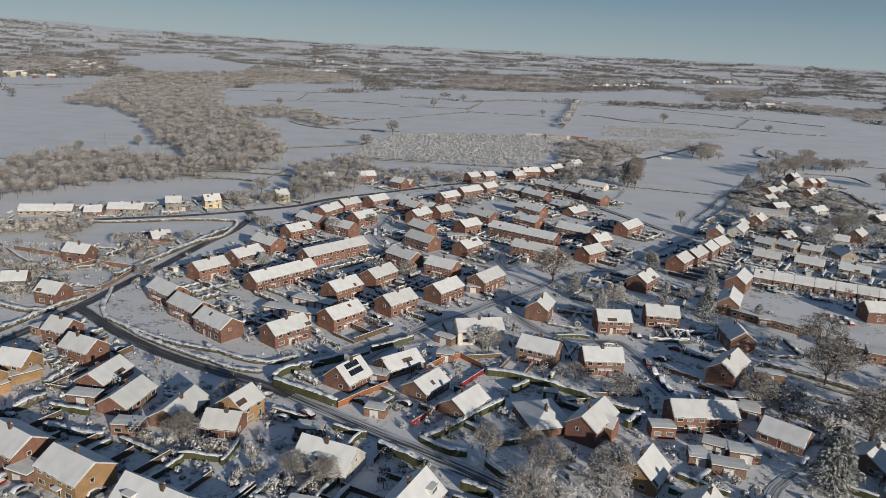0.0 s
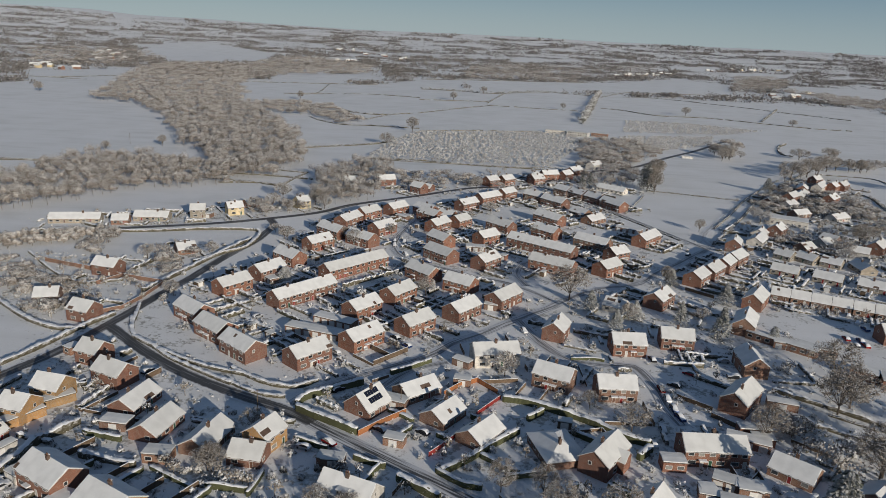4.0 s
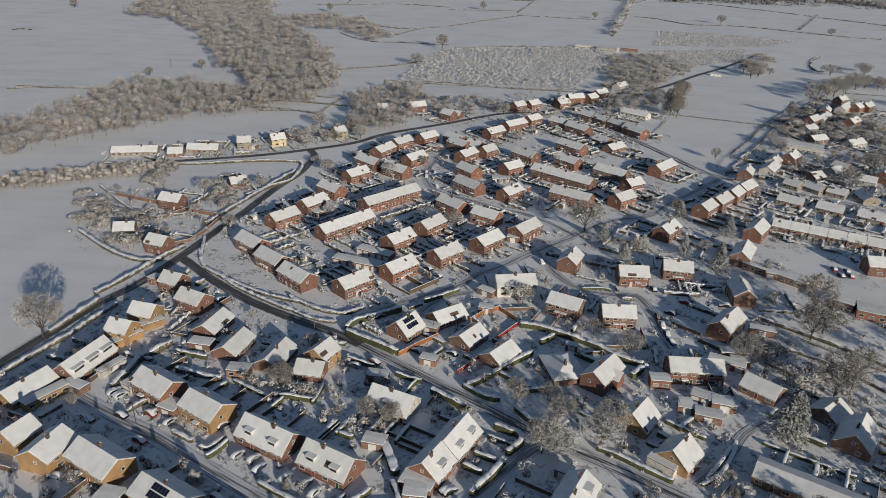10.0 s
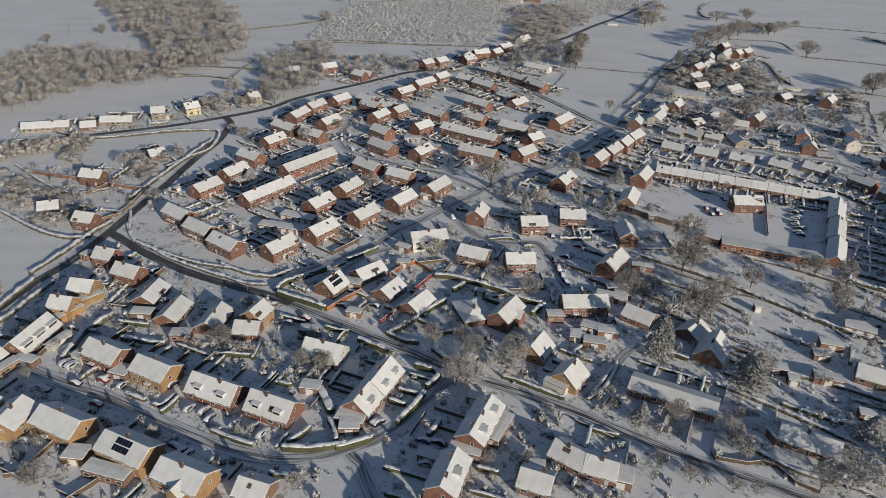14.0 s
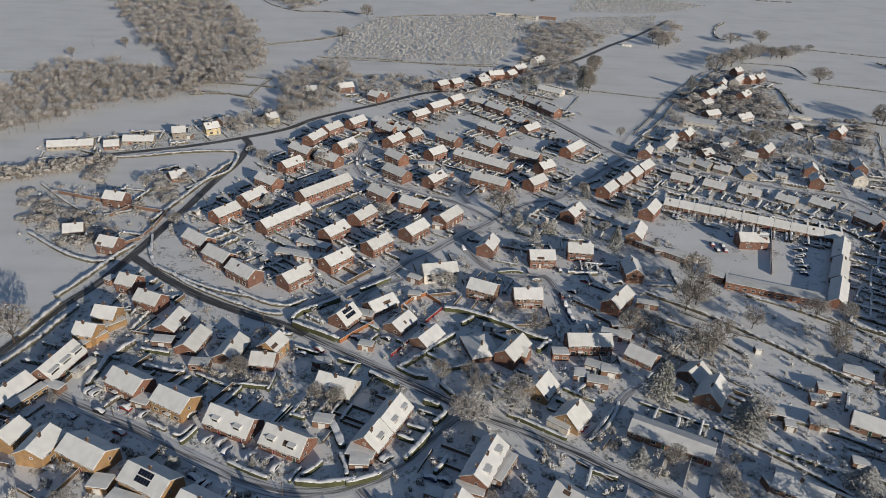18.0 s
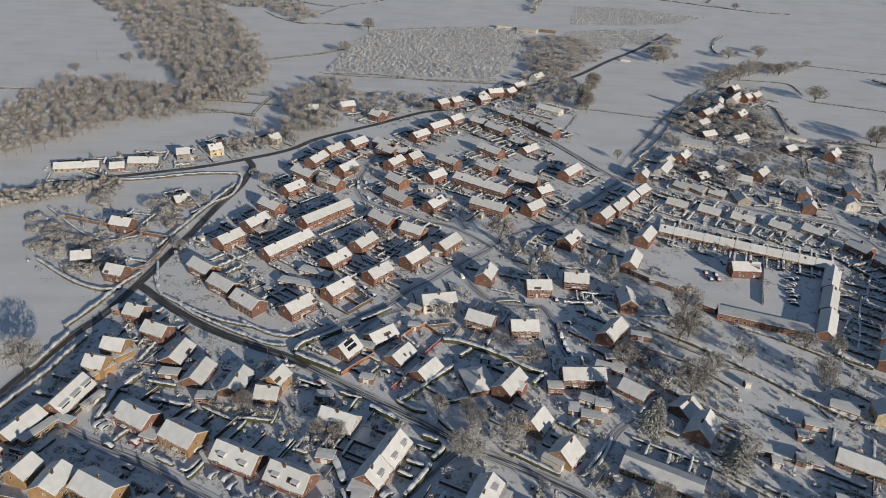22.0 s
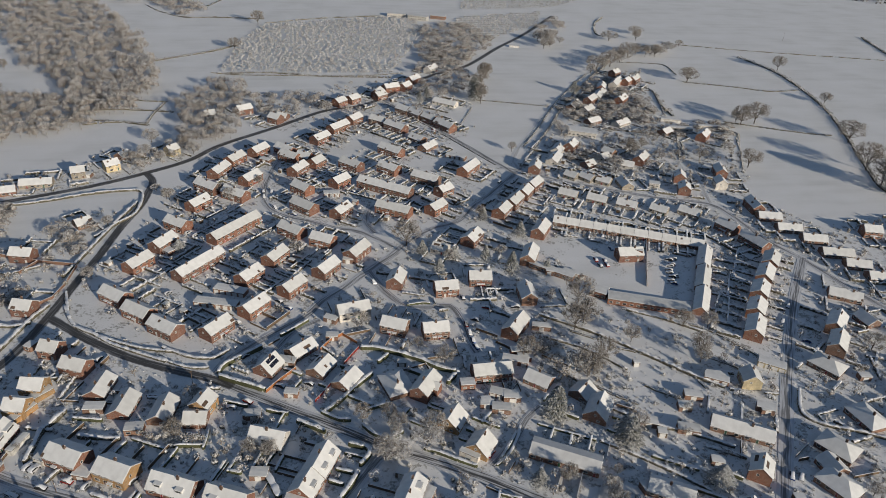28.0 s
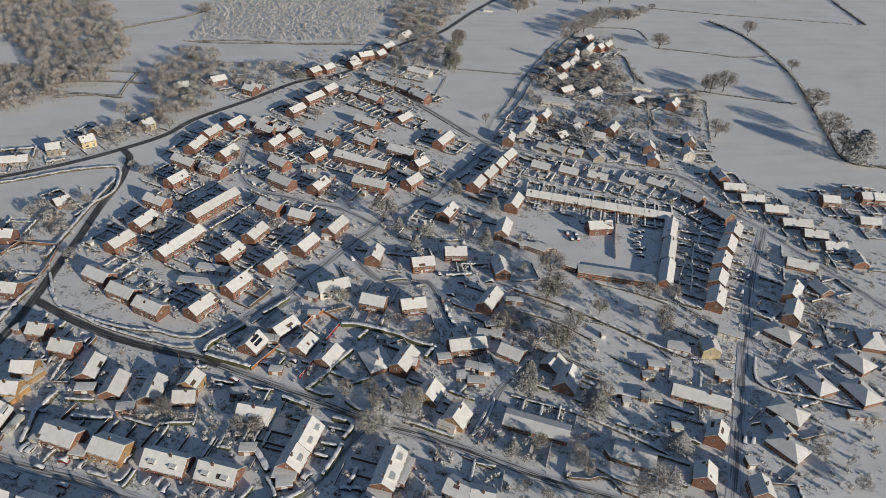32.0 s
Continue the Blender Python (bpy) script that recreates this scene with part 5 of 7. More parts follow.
def tuft_tree(s, x, y, z, h, r, n, size, rnd):
    """A far tree: a few rounded lumps of small tufts on a trunk."""
    limb(s, Vector((x, y, z - 0.5)), Vector((x, y, z + 0.6 * h)), 0.14, 0.06, 3)
    lumps = [(x, y, z + 0.62 * h, r * 0.8, h * 0.38)]
    for _ in range(3):
        t = rnd.random() * 6.283
        lumps.append((x + 0.5 * r * math.cos(t), y + 0.5 * r * math.sin(t), z + h * rnd.uniform(0.42, 0.72), r * rnd.uniform(0.4, 0.6), h * rnd.uniform(0.2, 0.3)))
    for _ in range(n):
        u, v, w, a, b = rnd.choice(lumps)
        t, c, q = rnd.random() * 6.283, rnd.uniform(-0.45, 1.0), 0.75 + 0.3 * rnd.random()
        k = math.sqrt(max(0.0, 1 - c * c)) * q
        p = Vector((u + a * k * math.cos(t), v + a * k * math.sin(t), w + b * c * q))
        tuft(s, p, Vector((k * math.cos(t), k * math.sin(t), c)), size, rnd, 0.38)


def wood(poly, spacing, height):
    rnd = random.Random(round(poly[0][0]))
    xa, xb = min(p[0] for p in poly), max(p[0] for p in poly)
    ya, yb = min(p[1] for p in poly), max(p[1] for p in poly)
    s = Shape()
    y = ya
    while y < yb:
        grow = 1 + max(0, (y - 500)) / 700
        x = xa
        while x < xb:
            u, v = x + rnd.uniform(-0.45, 0.45) * spacing * grow, y + rnd.uniform(-0.45, 0.45) * spacing * grow
            if inside(u, v, poly) and all((u - a) ** 2 + (v - b) ** 2 > (w + 2.5) ** 2 for a, b, w in ROADS + SOLID):
                h = height * rnd.uniform(0.55, 1.3)
                tuft_tree(s, u, v, ground(u, v), h, min(spacing, 8.5) * grow * rnd.uniform(0.5, 0.8), int(450 / grow), 0.50 * grow ** 0.8, rnd)
            x += spacing * grow
        y += spacing * grow
    tagged(new("woodland", s.mesh("woodland", WOODLAND)), "dense leafless woodland white with frost", "woodland", kind="stuff")


def orchard(poly, sort):
    rnd = random.Random(sort)
    xa, xb = min(p[0] for p in poly), max(p[0] for p in poly)
    ya, yb = min(p[1] for p in poly), max(p[1] for p in poly)
    s = Shape()
    row, gap, size = {1: (5.2, 4.4, 1.65), 2: (11.0, 2.0, 1.7), 3: (6.0, 4.2, 1.5)}[sort]
    y = ya
    while y < yb:
        x = xa
        while x < xb:
            u, v = x + rnd.uniform(-1.9, 1.9) + (0.25 * (y - ya) if sort == 2 else 0), y + rnd.uniform(-1, 1) * (0.5 if sort == 2 else 1.7)
            if inside(u, v, poly) and rnd.random() > 0.06:
                tuft_tree(s, u, v, ground(u, v), rnd.uniform(2.2, 3.4) * (0.6 if sort == 3 else 1), size * rnd.uniform(0.7, 1.25), 34, 0.62, rnd)
            x += gap
        y += row
    tagged(new("orchard", s.mesh("orchard", ORCHARD)), "rows of small frosted orchard trees", "orchard", kind="stuff")


def field_hedge(points, height, width):
    """A ragged dark body with broken snow on top; where it is tall, bushes and small trees stand in it."""
    line = smooth_line(points, 1.6 if points[0][1] < 700 else 4.0)
    left = sides(line)
    rnd = random.Random(round(points[0][0]))
    s, k = Shape(), 5
    for p, n in zip(line, left):
        hh = min(height, 2.2) * rnd.uniform(0.25, 0.95)
        for a, b in ((-0.5, -0.4), (-0.38, 0.6), (0.0, 0.9), (0.38, 0.6), (0.5, -0.4)):
            q = p + n * (a * min(width, 2.4) * rnd.uniform(0.7, 1.25))
            s.v.append((q.x, q.y, ground(q.x, q.y) + b * hh * rnd.uniform(0.85, 1.15)))
    for i in range(len(line) - 1):
        if rnd.random() > 0.12:
            s.f += [((i + 1) * k + j, (i + 1) * k + j + 1, i * k + j + 1, i * k + j) for j in range(k - 1)]
    for i in range(len(s.v) // k):
        for j, way in enumerate(((-0.99, 0.0), (-0.97, 0.12), (0.8, 0.5), (0.97, 0.12), (0.99, 0.0))):
            w = left[i] * way[0] + Vector((0, 0, way[1]))
            s.n[i * k + j] = tuple(w.normalized())
    near = points[0][1] < 700
    for p in line:
        for _ in range(2 if near or height > 4 else 1):
            if rnd.random() < (0.8 if near else 0.5):
                u, v = p.x + rnd.uniform(-0.4, 0.4) * width, p.y + rnd.uniform(-0.4, 0.4) * width
                tuft_tree(s, u, v, ground(u, v) - 0.5, height * rnd.uniform(0.7, 1.35), width * rnd.uniform(0.35, 0.6), 14 if near else 16 + int(3 * height), 0.22 + 0.09 * width if near else 0.4 + 0.09 * width, rnd)
    tagged(new("field_hedge", s.mesh("field_hedge", SHRUB)), "low ragged hedge dusted with snow", "hedge", kind="stuff")



pole(-50.9, 168.0, 8)
pole(44.2, 102.6, 8)
pole(-294.7, 622.4, 10)
pole(-30.7, 87.3, 7)
pole(-12.3, 175.6, 7)
pole(-88.8, 120.2, 7)
pole(586.1, 734.5, 10)

scrub([(100, 215), (143, 230), (191, 193), (187, 133), (162, 97), (124, 116), (90, 163)], 55)
scrub([(213, 161), (312, 186), (202, 58), (152, 66)], 60)
scrub([(-209, 304), (-132, 303), (-99, 266), (-124, 225), (-178, 242)], 45)
scrub([(39, 152), (110, 182), (157, 124), (123, 70), (43, 73)], 55)
scrub([(200, 429), (228, 480), (304, 477), (262, 331), (177, 365)], 50)
scrub([(263, 402), (325, 410), (286, 329), (257, 322)], 60)
scrub([(-47, 475), (8, 549), (97, 575), (139, 535), (74, 405), (-1, 475)], 60)
scrub([(273, 565), (322, 541), (305, 444), (232, 387), (216, 442)], 45)
scrub([(162, 422), (216, 442), (268, 371), (252, 328), (156, 355)], 50)
scrub([(280, 602), (335, 601), (288, 473), (277, 377), (225, 343), (191, 365)], 40)
scrub([(305, 432), (341, 423), (295, 336), (266, 339)], 45)
scrub([(-69, 145), (-45, 142), (-27, 128), (-18, 116), (-21, 113), (-29, 120), (-47, 129), (-67, 138)], 7)

hedge([(-41.2, 171.9), (-35.7, 168.5), (-28.6, 164.5), (-22.5, 161.0)], 2.2, 1.48)
hedge([(-41.4, 173.4), (-40.9, 176.5), (-38.5, 179.5), (-33.4, 183.2), (-24.8, 189.0)], 2.2, 1.48)
hedge([(-17.3, 196.2), (-12.3, 200.0), (-5.0, 206.3)], 1.6, 1.31)
hedge([(0.1, 145.0), (7.0, 151.5), (13.1, 158.4), (20.5, 165.7)], 1.8, 1.48)
hedge([(23.3, 172.1), (28.2, 176.8)], 1.8, 1.31)
hedge([(16.9, 183.0), (22.6, 182.2), (27.4, 180.0), (35.5, 175.7), (42.0, 171.5), (48.7, 165.5), (55.0, 162.3)], 2.0, 1.8)
hedge([(50.1, 155.6), (54.6, 160.4)], 2.0, 1.64)
hedge([(-28.5, 93.1), (-23.8, 92.4), (-18.8, 92.4), (-14.0, 93.2), (-11.1, 94.0)], 2.0, 1.48)
hedge([(-13.9, 92.3), (-9.0, 93.8), (-4.1, 95.8)], 2.0, 1.48)
hedge([(-10.3, 141.9), (-5.3, 138.6), (0.1, 134.8)], 2.0, 1.48)
hedge([(8.1, 127.5), (10.6, 126.5), (13.5, 125.0)], 2.2, 1.48)
hedge([(13.8, 125.7), (15.4, 123.3), (14.7, 120.6), (11.4, 116.7)], 2.0, 1.48)
hedge([(2.5, 101.5), (7.3, 108.1), (10.8, 114.2)], 2.0, 1.48)
hedge([(11.1, 96.2), (13.3, 99.1), (15.1, 102.4)], 1.8, 1.31)
hedge([(-30.4, 84.5), (-27.4, 83.4), (-21.7, 83.2)], 1.4, 1.23)
hedge([(-16.9, 103.9), (-15.0, 100.0), (-13.9, 94.9)], 1.8, 1.23)
hedge([(-27.1, 95.3), (-24.4, 97.4), (-21.5, 100.9)], 1.5, 1.23)
hedge([(-20.8, 117.5), (-18.8, 113.2), (-16.1, 106.6)], 1.8, 2.05)
hedge([(-102.9, 134.6), (-102.2, 141.5), (-101.4, 149.9), (-98.7, 154.2), (-95.8, 159.9)], 2.2, 1.64)
hedge([(-88.4, 145.4), (-81.8, 143.7), (-72.9, 141.8)], 2.0, 1.64)
hedge([(-93.4, 124.5), (-91.8, 127.6), (-89.9, 129.9)], 1.4, 1.15)
hedge([(-77.7, 117.7), (-74.2, 115.9), (-70.7, 114.1)], 1.2, 1.15)
hedge([(-68.2, 112.2), (-65.5, 112.1), (-62.7, 116.9)], 1.4, 1.15)
hedge([(41.4, 213.4), (49.5, 214.2), (52.6, 213.3)], 1.0, 0.82)
hedge([(-1.2, 145.9), (5.0, 140.9), (9.9, 139.7)], 1.6, 1.23)
hedge([(14.0, 136.5), (18.5, 130.9), (24.3, 129.2), (28.7, 131.1)], 1.6, 1.23)
hedge([(71.4, 125.7), (66.7, 119.3), (60.7, 111.6)], 1.2, 0.98)
hedge([(59.0, 131.6), (63.9, 136.6)], 1.4, 1.23)
hedge([(35.2, 121.7), (40.5, 118.8), (45.6, 115.2), (52.6, 110.7)], 1.4, 1.15)
hedge([(-66.8, 195.0), (-59.2, 189.6), (-52.1, 185.8), (-44.2, 184.8), (-38.5, 189.7)], 1.3, 1.31)
hedge([(-68.3, 188.9), (-60.0, 183.0), (-52.4, 179.3), (-46.0, 178.4)], 1.0, 1.15)
hedge([(-107.1, 215.3), (-97.4, 208.5), (-88.4, 200.3), (-76.2, 192.4), (-63.9, 184.9)], 1.2, 1.31)
hedge([(-114.8, 231.8), (-109.1, 219.1), (-104.4, 213.9), (-96.0, 208.8)], 1.0, 1.15)
hedge([(-137.2, 189.1), (-132.4, 202.3), (-126.8, 222.0), (-121.8, 233.8)], 1.6, 1.64)
hedge([(-138.1, 162.0), (-133.6, 185.6)], 1.6, 1.64)
hedge([(-122.4, 257.6), (-117.9, 276.5), (-110.2, 308.9), (-102.3, 338.4)], 1.8, 1.64)
hedge([(-194.5, 351.9), (-173.7, 341.9), (-153.8, 345.1), (-134.4, 351.7), (-113.6, 355.1), (-101.8, 351.5), (-100.3, 325.6), (-108.8, 311.0), (-116.8, 297.3)], 1.6, 1.48)
hedge([(-194.5, 301.7), (-168.4, 276.2), (-151.2, 264.5), (-135.7, 269.7)], 1.2, 1.23)
hedge([(-174.6, 245.2), (-149.8, 225.8), (-134.3, 218.4), (-125.7, 220.0)], 1.5, 1.64)
hedge([(-117.4, 244.1), (-108.6, 218.7), (-95.2, 206.9), (-76.1, 195.8), (-59.7, 190.6)], 1.2, 1.23)
hedge([(197.1, 134.0), (189.3, 120.6), (194.4, 112.9), (205.5, 107.7), (223.3, 97.2)], 1.4, 1.31)
hedge([(98.8, 90.7), (109.3, 80.3), (123.6, 72.8), (132.3, 61.8)], 1.2, 1.15)
hedge([(102.3, 198.7), (125.4, 180.1), (144.1, 160.2), (155.3, 147.9), (165.5, 138.6)], 1.6, 1.31)
hedge([(146.5, 197.7), (162.7, 187.4), (175.8, 176.2)], 1.4, 1.31)
hedge([(110.0, 135.3), (122.6, 124.2), (138.9, 115.1), (151.5, 106.7)], 1.4, 1.31)
hedge([(101.3, 116.9), (113.4, 106.8), (123.5, 97.4), (131.8, 88.5)], 1.4, 1.31)
hedge([(100.7, 181.0), (116.0, 170.3), (128.6, 154.8)], 1.3, 1.15)
hedge([(-143.1, 124.8), (-139.1, 137.7), (-135.3, 149.4), (-131.0, 161.5), (-129.0, 171.1), (-125.8, 183.1)], 1.5, 1.5)
hedge([(-115.7, 119.8), (-112.8, 125.9)], 1.2, 1.3)
hedge([(73.5, 128.6), (71.0, 123.0), (65.7, 115.2), (59.5, 110.3)], 0.9, 1.0)

fence([(-22.2, 160.1), (-16.9, 166.3), (-10.5, 172.8)], 1.7, "orange")
fence([(-0.2, 184.0), (4.1, 189.7), (9.7, 193.7), (15.7, 186.6)], 1.7, "orange")
fence([(9.2, 173.4), (16.6, 184.1)], 1.4, "red")
fence([(-3.2, 152.1), (0.6, 157.3), (4.3, 163.0)], 1.4, "red")
fence([(-180.0, 289.7), (-151.1, 279.3), (-138.2, 273.5), (-118.3, 267.7)], 1.9, "brick")
fence([(-143.8, 263.5), (-138.2, 273.5)], 1.7, "brick")
fence([(-130.5, 231.5), (-122.2, 238.6)], 1.7, "brick")
fence([(-118.3, 267.7), (-119.6, 250.0), (-122.2, 238.6)], 1.5, "brick")
fence([(76.9, 180.0), (82.8, 173.6)], 1.5, "brown")
fence([(103.2, 291.6), (112.8, 282.6)], 1.5, "brown")
fence([(-97.6, 85.8), (-94.2, 86.3), (-91.8, 92.3), (-89.6, 98.4)], 1.5, "brown")
fence([(-79.1, 76.4), (-74.2, 82.1), (-70.4, 86.9)], 1.5, "brown")
fence([(89.4, 85.4), (96.6, 83.3), (100.8, 83.8), (104.1, 82.0), (106.1, 76.7), (110.9, 73.1)], 1.3, "brown")
fence([(-110.7, 137.1), (-108.6, 145.1), (-106.5, 148.8)], 1.5, "brown")
fence([(186.5, 262.8), (179.3, 246.2), (171.5, 229.2), (166.1, 216.5)], 1.7, "brick")

tree(49.0, 269.9, 16.5, 10, "bare")
tree(-265.0, 621.3, 11.0, 5, "bare")
tree(51.6, 169.5, 8.8, 6, "bare")
tree(39.7, 128.2, 12.1, 6, "frost")
tree(20.6, 118.5, 12.1, 6, "frost")
tree(27.0, 131.4, 9.9, 5, "frost")
tree(14.2, 138.8, 9.9, 4, "frost")
tree(23.9, 137.5, 9.9, 4, "frost")
tree(121.7, 190.0, 14.3, 9, "bare")
tree(88.1, 131.2, 16, 5, "fir")
tree(111.0, 154.1, 15.4, 9, "bare")
tree(125.6, 207.2, 15.6, 9, "bare")
tree(112.4, 118.1, 12.1, 6, "fir")
tree(-54.7, 141.9, 7.7, 4, "bare")
tree(-27.2, 129.1, 6.6, 4, "bare")
tree(-20.0, 127.0, 6.6, 4, "bare")
tree(-50.3, 160.7, 6.6, 4, "bare")
tree(165.1, 160.9, 13.2, 6, "bare")
tree(96.7, 93.7, 6.6, 4, "frost")
tree(97.3, 87.9, 6.6, 4, "frost")
tree(83.0, 100.1, 8.8, 4, "frost")
tree(72.6, 100.4, 7.7, 4, "fir")
tree(36.7, 229.7, 7.7, 2.5, "fir")
tree(62.1, 241.4, 8.8, 4, "fir")
tree(69.2, 251.9, 7.7, 4, "frost")
tree(56.1, 260.7, 8.8, 4, "fir")
tree(88.5, 249.8, 9.9, 4, "fir")
tree(72.3, 254.0, 7.7, 4, "fir")
tree(114.7, 275.1, 9.9, 5, "fir")
tree(99.5, 237.3, 13.2, 5, "fir")
tree(99.2, 256.3, 5.5, 4, "frost")
tree(98.5, 296.9, 7.7, 4, "fir")
tree(118.8, 237.4, 6.6, 2.5, "fir")
tree(96.8, 298.6, 9.6, 4, "frost")
tree(-86.1, 419.1, 8.8, 5, "frost")
tree(-99.0, 402.0, 7.7, 5, "frost")
tree(-86.2, 341.5, 7.7, 4, "frost")
tree(-49.4, 336.2, 8.8, 5, "frost")
tree(-55.9, 346.0, 7.7, 4, "frost")
tree(-32.8, 356.0, 7.7, 3, "frost")
tree(14.7, 490.4, 9.9, 6, "frost")
tree(22.1, 419.4, 7.7, 5, "frost")
tree(93.3, 511.6, 11.0, 4, "fir")
tree(100.4, 518.2, 12.1, 4, "fir")
tree(44.8, 370.8, 6.6, 4, "frost")
tree(65.2, 356.7, 7.7, 4, "frost")
tree(-70.5, 278.4, 6.6, 5, "fir")
tree(-10.0, 267.9, 8.8, 5, "frost")
tree(18.5, 198.8, 8.8, 5, "frost")
tree(41.9, 180.5, 6.6, 3, "frost")
tree(-93.9, 353.2, 5.5, 4, "frost")
tree(-78.6, 410.4, 9.9, 6, "frost")
tree(152.6, 559.8, 10.8, 6, "frost")
tree(224.9, 486.5, 9.6, 6, "frost")
tree(269.9, 698.0, 10.8, 6, "frost")
tree(277.4, 590.9, 12.0, 6, "frost")
tree(298.9, 608.6, 14.4, 6, "frost")
tree(325.4, 636.2, 14.4, 7, "frost")
tree(386.9, 730.0, 13.2, 6, "bare")
tree(366.0, 657.6, 14.4, 6, "frost")
tree(378.3, 658.6, 14.4, 6, "frost")
tree(373.0, 574.4, 12.0, 6, "bare")
tree(352.8, 449.1, 12.0, 6, "frost")
tree(143.8, 399.0, 8.4, 4, "frost")
tree(244.6, 398.2, 9.6, 4, "frost")
tree(428.5, 702.1, 8.4, 6, "frost")
tree(494.1, 605.1, 16.7, 9.0, "bare")
tree(470.8, 495.1, 11.8, 7.2, "bare")
tree(424.6, 401.4, 19.9, 12.8, "bare")
tree(398.5, 348.0, 23.3, 14.5, "bare")
tree(388.1, 319.8, 21.7, 14.5, "bare")
tree(393.2, 310.1, 24.9, 12.8, "fir")
tree(354.6, 444.1, 18.4, 10.9, "bare")
tree(369.5, 447.5, 19.9, 12.8, "bare")
tree(310.0, 359.2, 15.0, 10.9, "bare")
tree(230.2, 386.5, 13.3, 7.2, "bare")
tree(209.2, 364.7, 10.5, 7.2, "frost")
tree(-51.9, 794.6, 18.2, 9, "bare")
tree(-70.5, 687.3, 13.0, 9, "bare")
tree(-11.5, 1216.1, 15.6, 8, "bare")
tree(44.4, 1386.8, 15.6, 9, "bare")
tree(362.7, 1149.4, 15.6, 9, "bare")
tree(495.1, 1061.9, 11.7, 8, "bare")
tree(-229.6, 1471.4, 11.7, 6, "bare")
tree(-250.4, 1113.8, 15.6, 6, "bare")
tree(166.0, 1149.9, 11.7, 6, "frost")
tree(259.8, 690.0, 13.0, 8, "frost")
tree(-628.3, 1051.2, 15.6, 8, "bare")
tree(87.7, 168.4, 12.1, 6, "bare")
tree(115.9, 185.6, 14.3, 8, "bare")
tree(121.9, 163.3, 12.1, 6, "bare")
tree(109.9, 153.2, 11.0, 7, "bare")
tree(163.4, 155.8, 9.9, 5, "frost")
tree(88.1, 132.7, 13.2, 6, "fir")
tree(111.7, 113.9, 14.3, 6, "fir")
tree(118.1, 121.3, 9.9, 5, "frost")
tree(119.8, 73.9, 13.2, 9, "frost")
tree(137.0, 92.0, 8.8, 6, "fir")
tree(138.5, 173.5, 9.9, 5, "frost")
tree(248.8, 154.7, 9.9, 6, "frost")
tree(195.3, 62.5, 6.6, 4, "frost")
tree(168.2, 181.3, 9.9, 6, "bare")
tree(179.9, 179.7, 9.9, 5, "frost")
tree(188.8, 78.7, 6.6, 4, "frost")
tree(-55.5, 141.8, 6.6, 5, "bare")
tree(-23.4, 80.0, 4.4, 3, "frost")
tree(-64.6, 99.7, 4.4, 2.5, "fir")
tree(-89.0, 83.8, 6.6, 5, "bare")
tree(-138.4, 159.3, 17.6, 9, "frost")
tree(-296.0, 580.0, 9.9, 5, "frost")
tree(-138.8, 300.0, 7.7, 5, "frost")
tree(-112.8, 310.7, 6.6, 4, "frost")
tree(-110.1, 435.2, 11.0, 7, "frost")
tree(-117.4, 399.8, 8.8, 6, "frost")
tree(-109.6, 408.2, 9.9, 6, "frost")
tree(-84.6, 340.7, 7.7, 5, "frost")
tree(-110.4, 256.3, 6.6, 4, "frost")
tree(288.6, 603.9, 17, 14.3, "bare")
tree(309.0, 618.2, 18, 14.3, "bare")
tree(325.9, 633.0, 18, 14.3, "bare")
tree(344.5, 655.4, 17, 14.3, "bare")
tree(271.4, 704.4, 9, 8, "frost")
tree(286.9, 714.8, 8, 6, "frost")
tree(238.2, 531.8, 12, 4, "fir")
tree(193.6, 443.6, 8, 6, "frost")
tree(388.7, 667.3, 9, 9, "frost")
tree(374.3, 662.5, 9, 8, "frost")
tree(358.9, 667.0, 13, 10.4, "bare")
tree(210.0, 472.1, 7, 5, "frost")
tree(229.9, 485.5, 7, 5, "frost")
tree(142.1, 513.8, 21, 7, "fir")
tree(142.1, 523.0, 19, 6, "fir")
tree(148.6, 529.2, 18, 6, "frost")
tree(158.6, 558.9, 16, 8, "bare")
tree(166.9, 580.1, 16, 9, "bare")
tree(368.2, 564.5, 16, 12, "bare")
tree(270.6, 710.2, 15, 11.7, "bare")
tree(262.9, 721.8, 13, 8, "bare")
tree(145.5, 506.9, 19, 7, "bare")
tree(166.2, 582.6, 16, 8, "bare")
tree(352.3, 728.1, 12, 13.0, "bare")
tree(398.8, 758.8, 11, 11.7, "bare")
tree(380.3, 664.2, 12, 13.0, "bare")
tree(403.9, 682.2, 11, 11.7, "bare")
tree(241.6, 533.2, 8, 5, "bare")
tree(193.6, 433.3, 8, 8, "frost")
tree(237.5, 403.2, 8, 5, "frost")
tree(205.4, 353.2, 7, 6, "frost")
tree(280.5, 375.9, 9, 7, "bare")
tree(268.2, 431.0, 6, 6, "frost")
tree(266.7, 461.7, 6, 6, "frost")
tree(267.8, 486.4, 6, 6, "frost")
tree(241.8, 460.7, 6, 6, "frost")
tree(251.8, 378.4, 6, 4, "frost")
tree(312.3, 394.9, 6, 6, "frost")
tree(265.2, 382.5, 6, 4, "frost")
tree(36.5, 123.6, 9, 7.5, "frost")
tree(23.8, 120.2, 8, 8, "frost")
tree(-37.0, 496.1, 7, 5, "frost")
tree(-17.3, 491.8, 7, 5, "frost")
tree(-65.3, 502.7, 7, 6, "frost")
tree(96.4, 96.5, 5.5, 2.6, "frost")
tree(95.5, 90.1, 5, 2.6, "frost")
tree(97.3, 85.9, 4.5, 2.4, "frost")
tree(101.6, 100.9, 5, 2.2, "frost")
tree(88.7, 74.2, 5, 3, "frost")
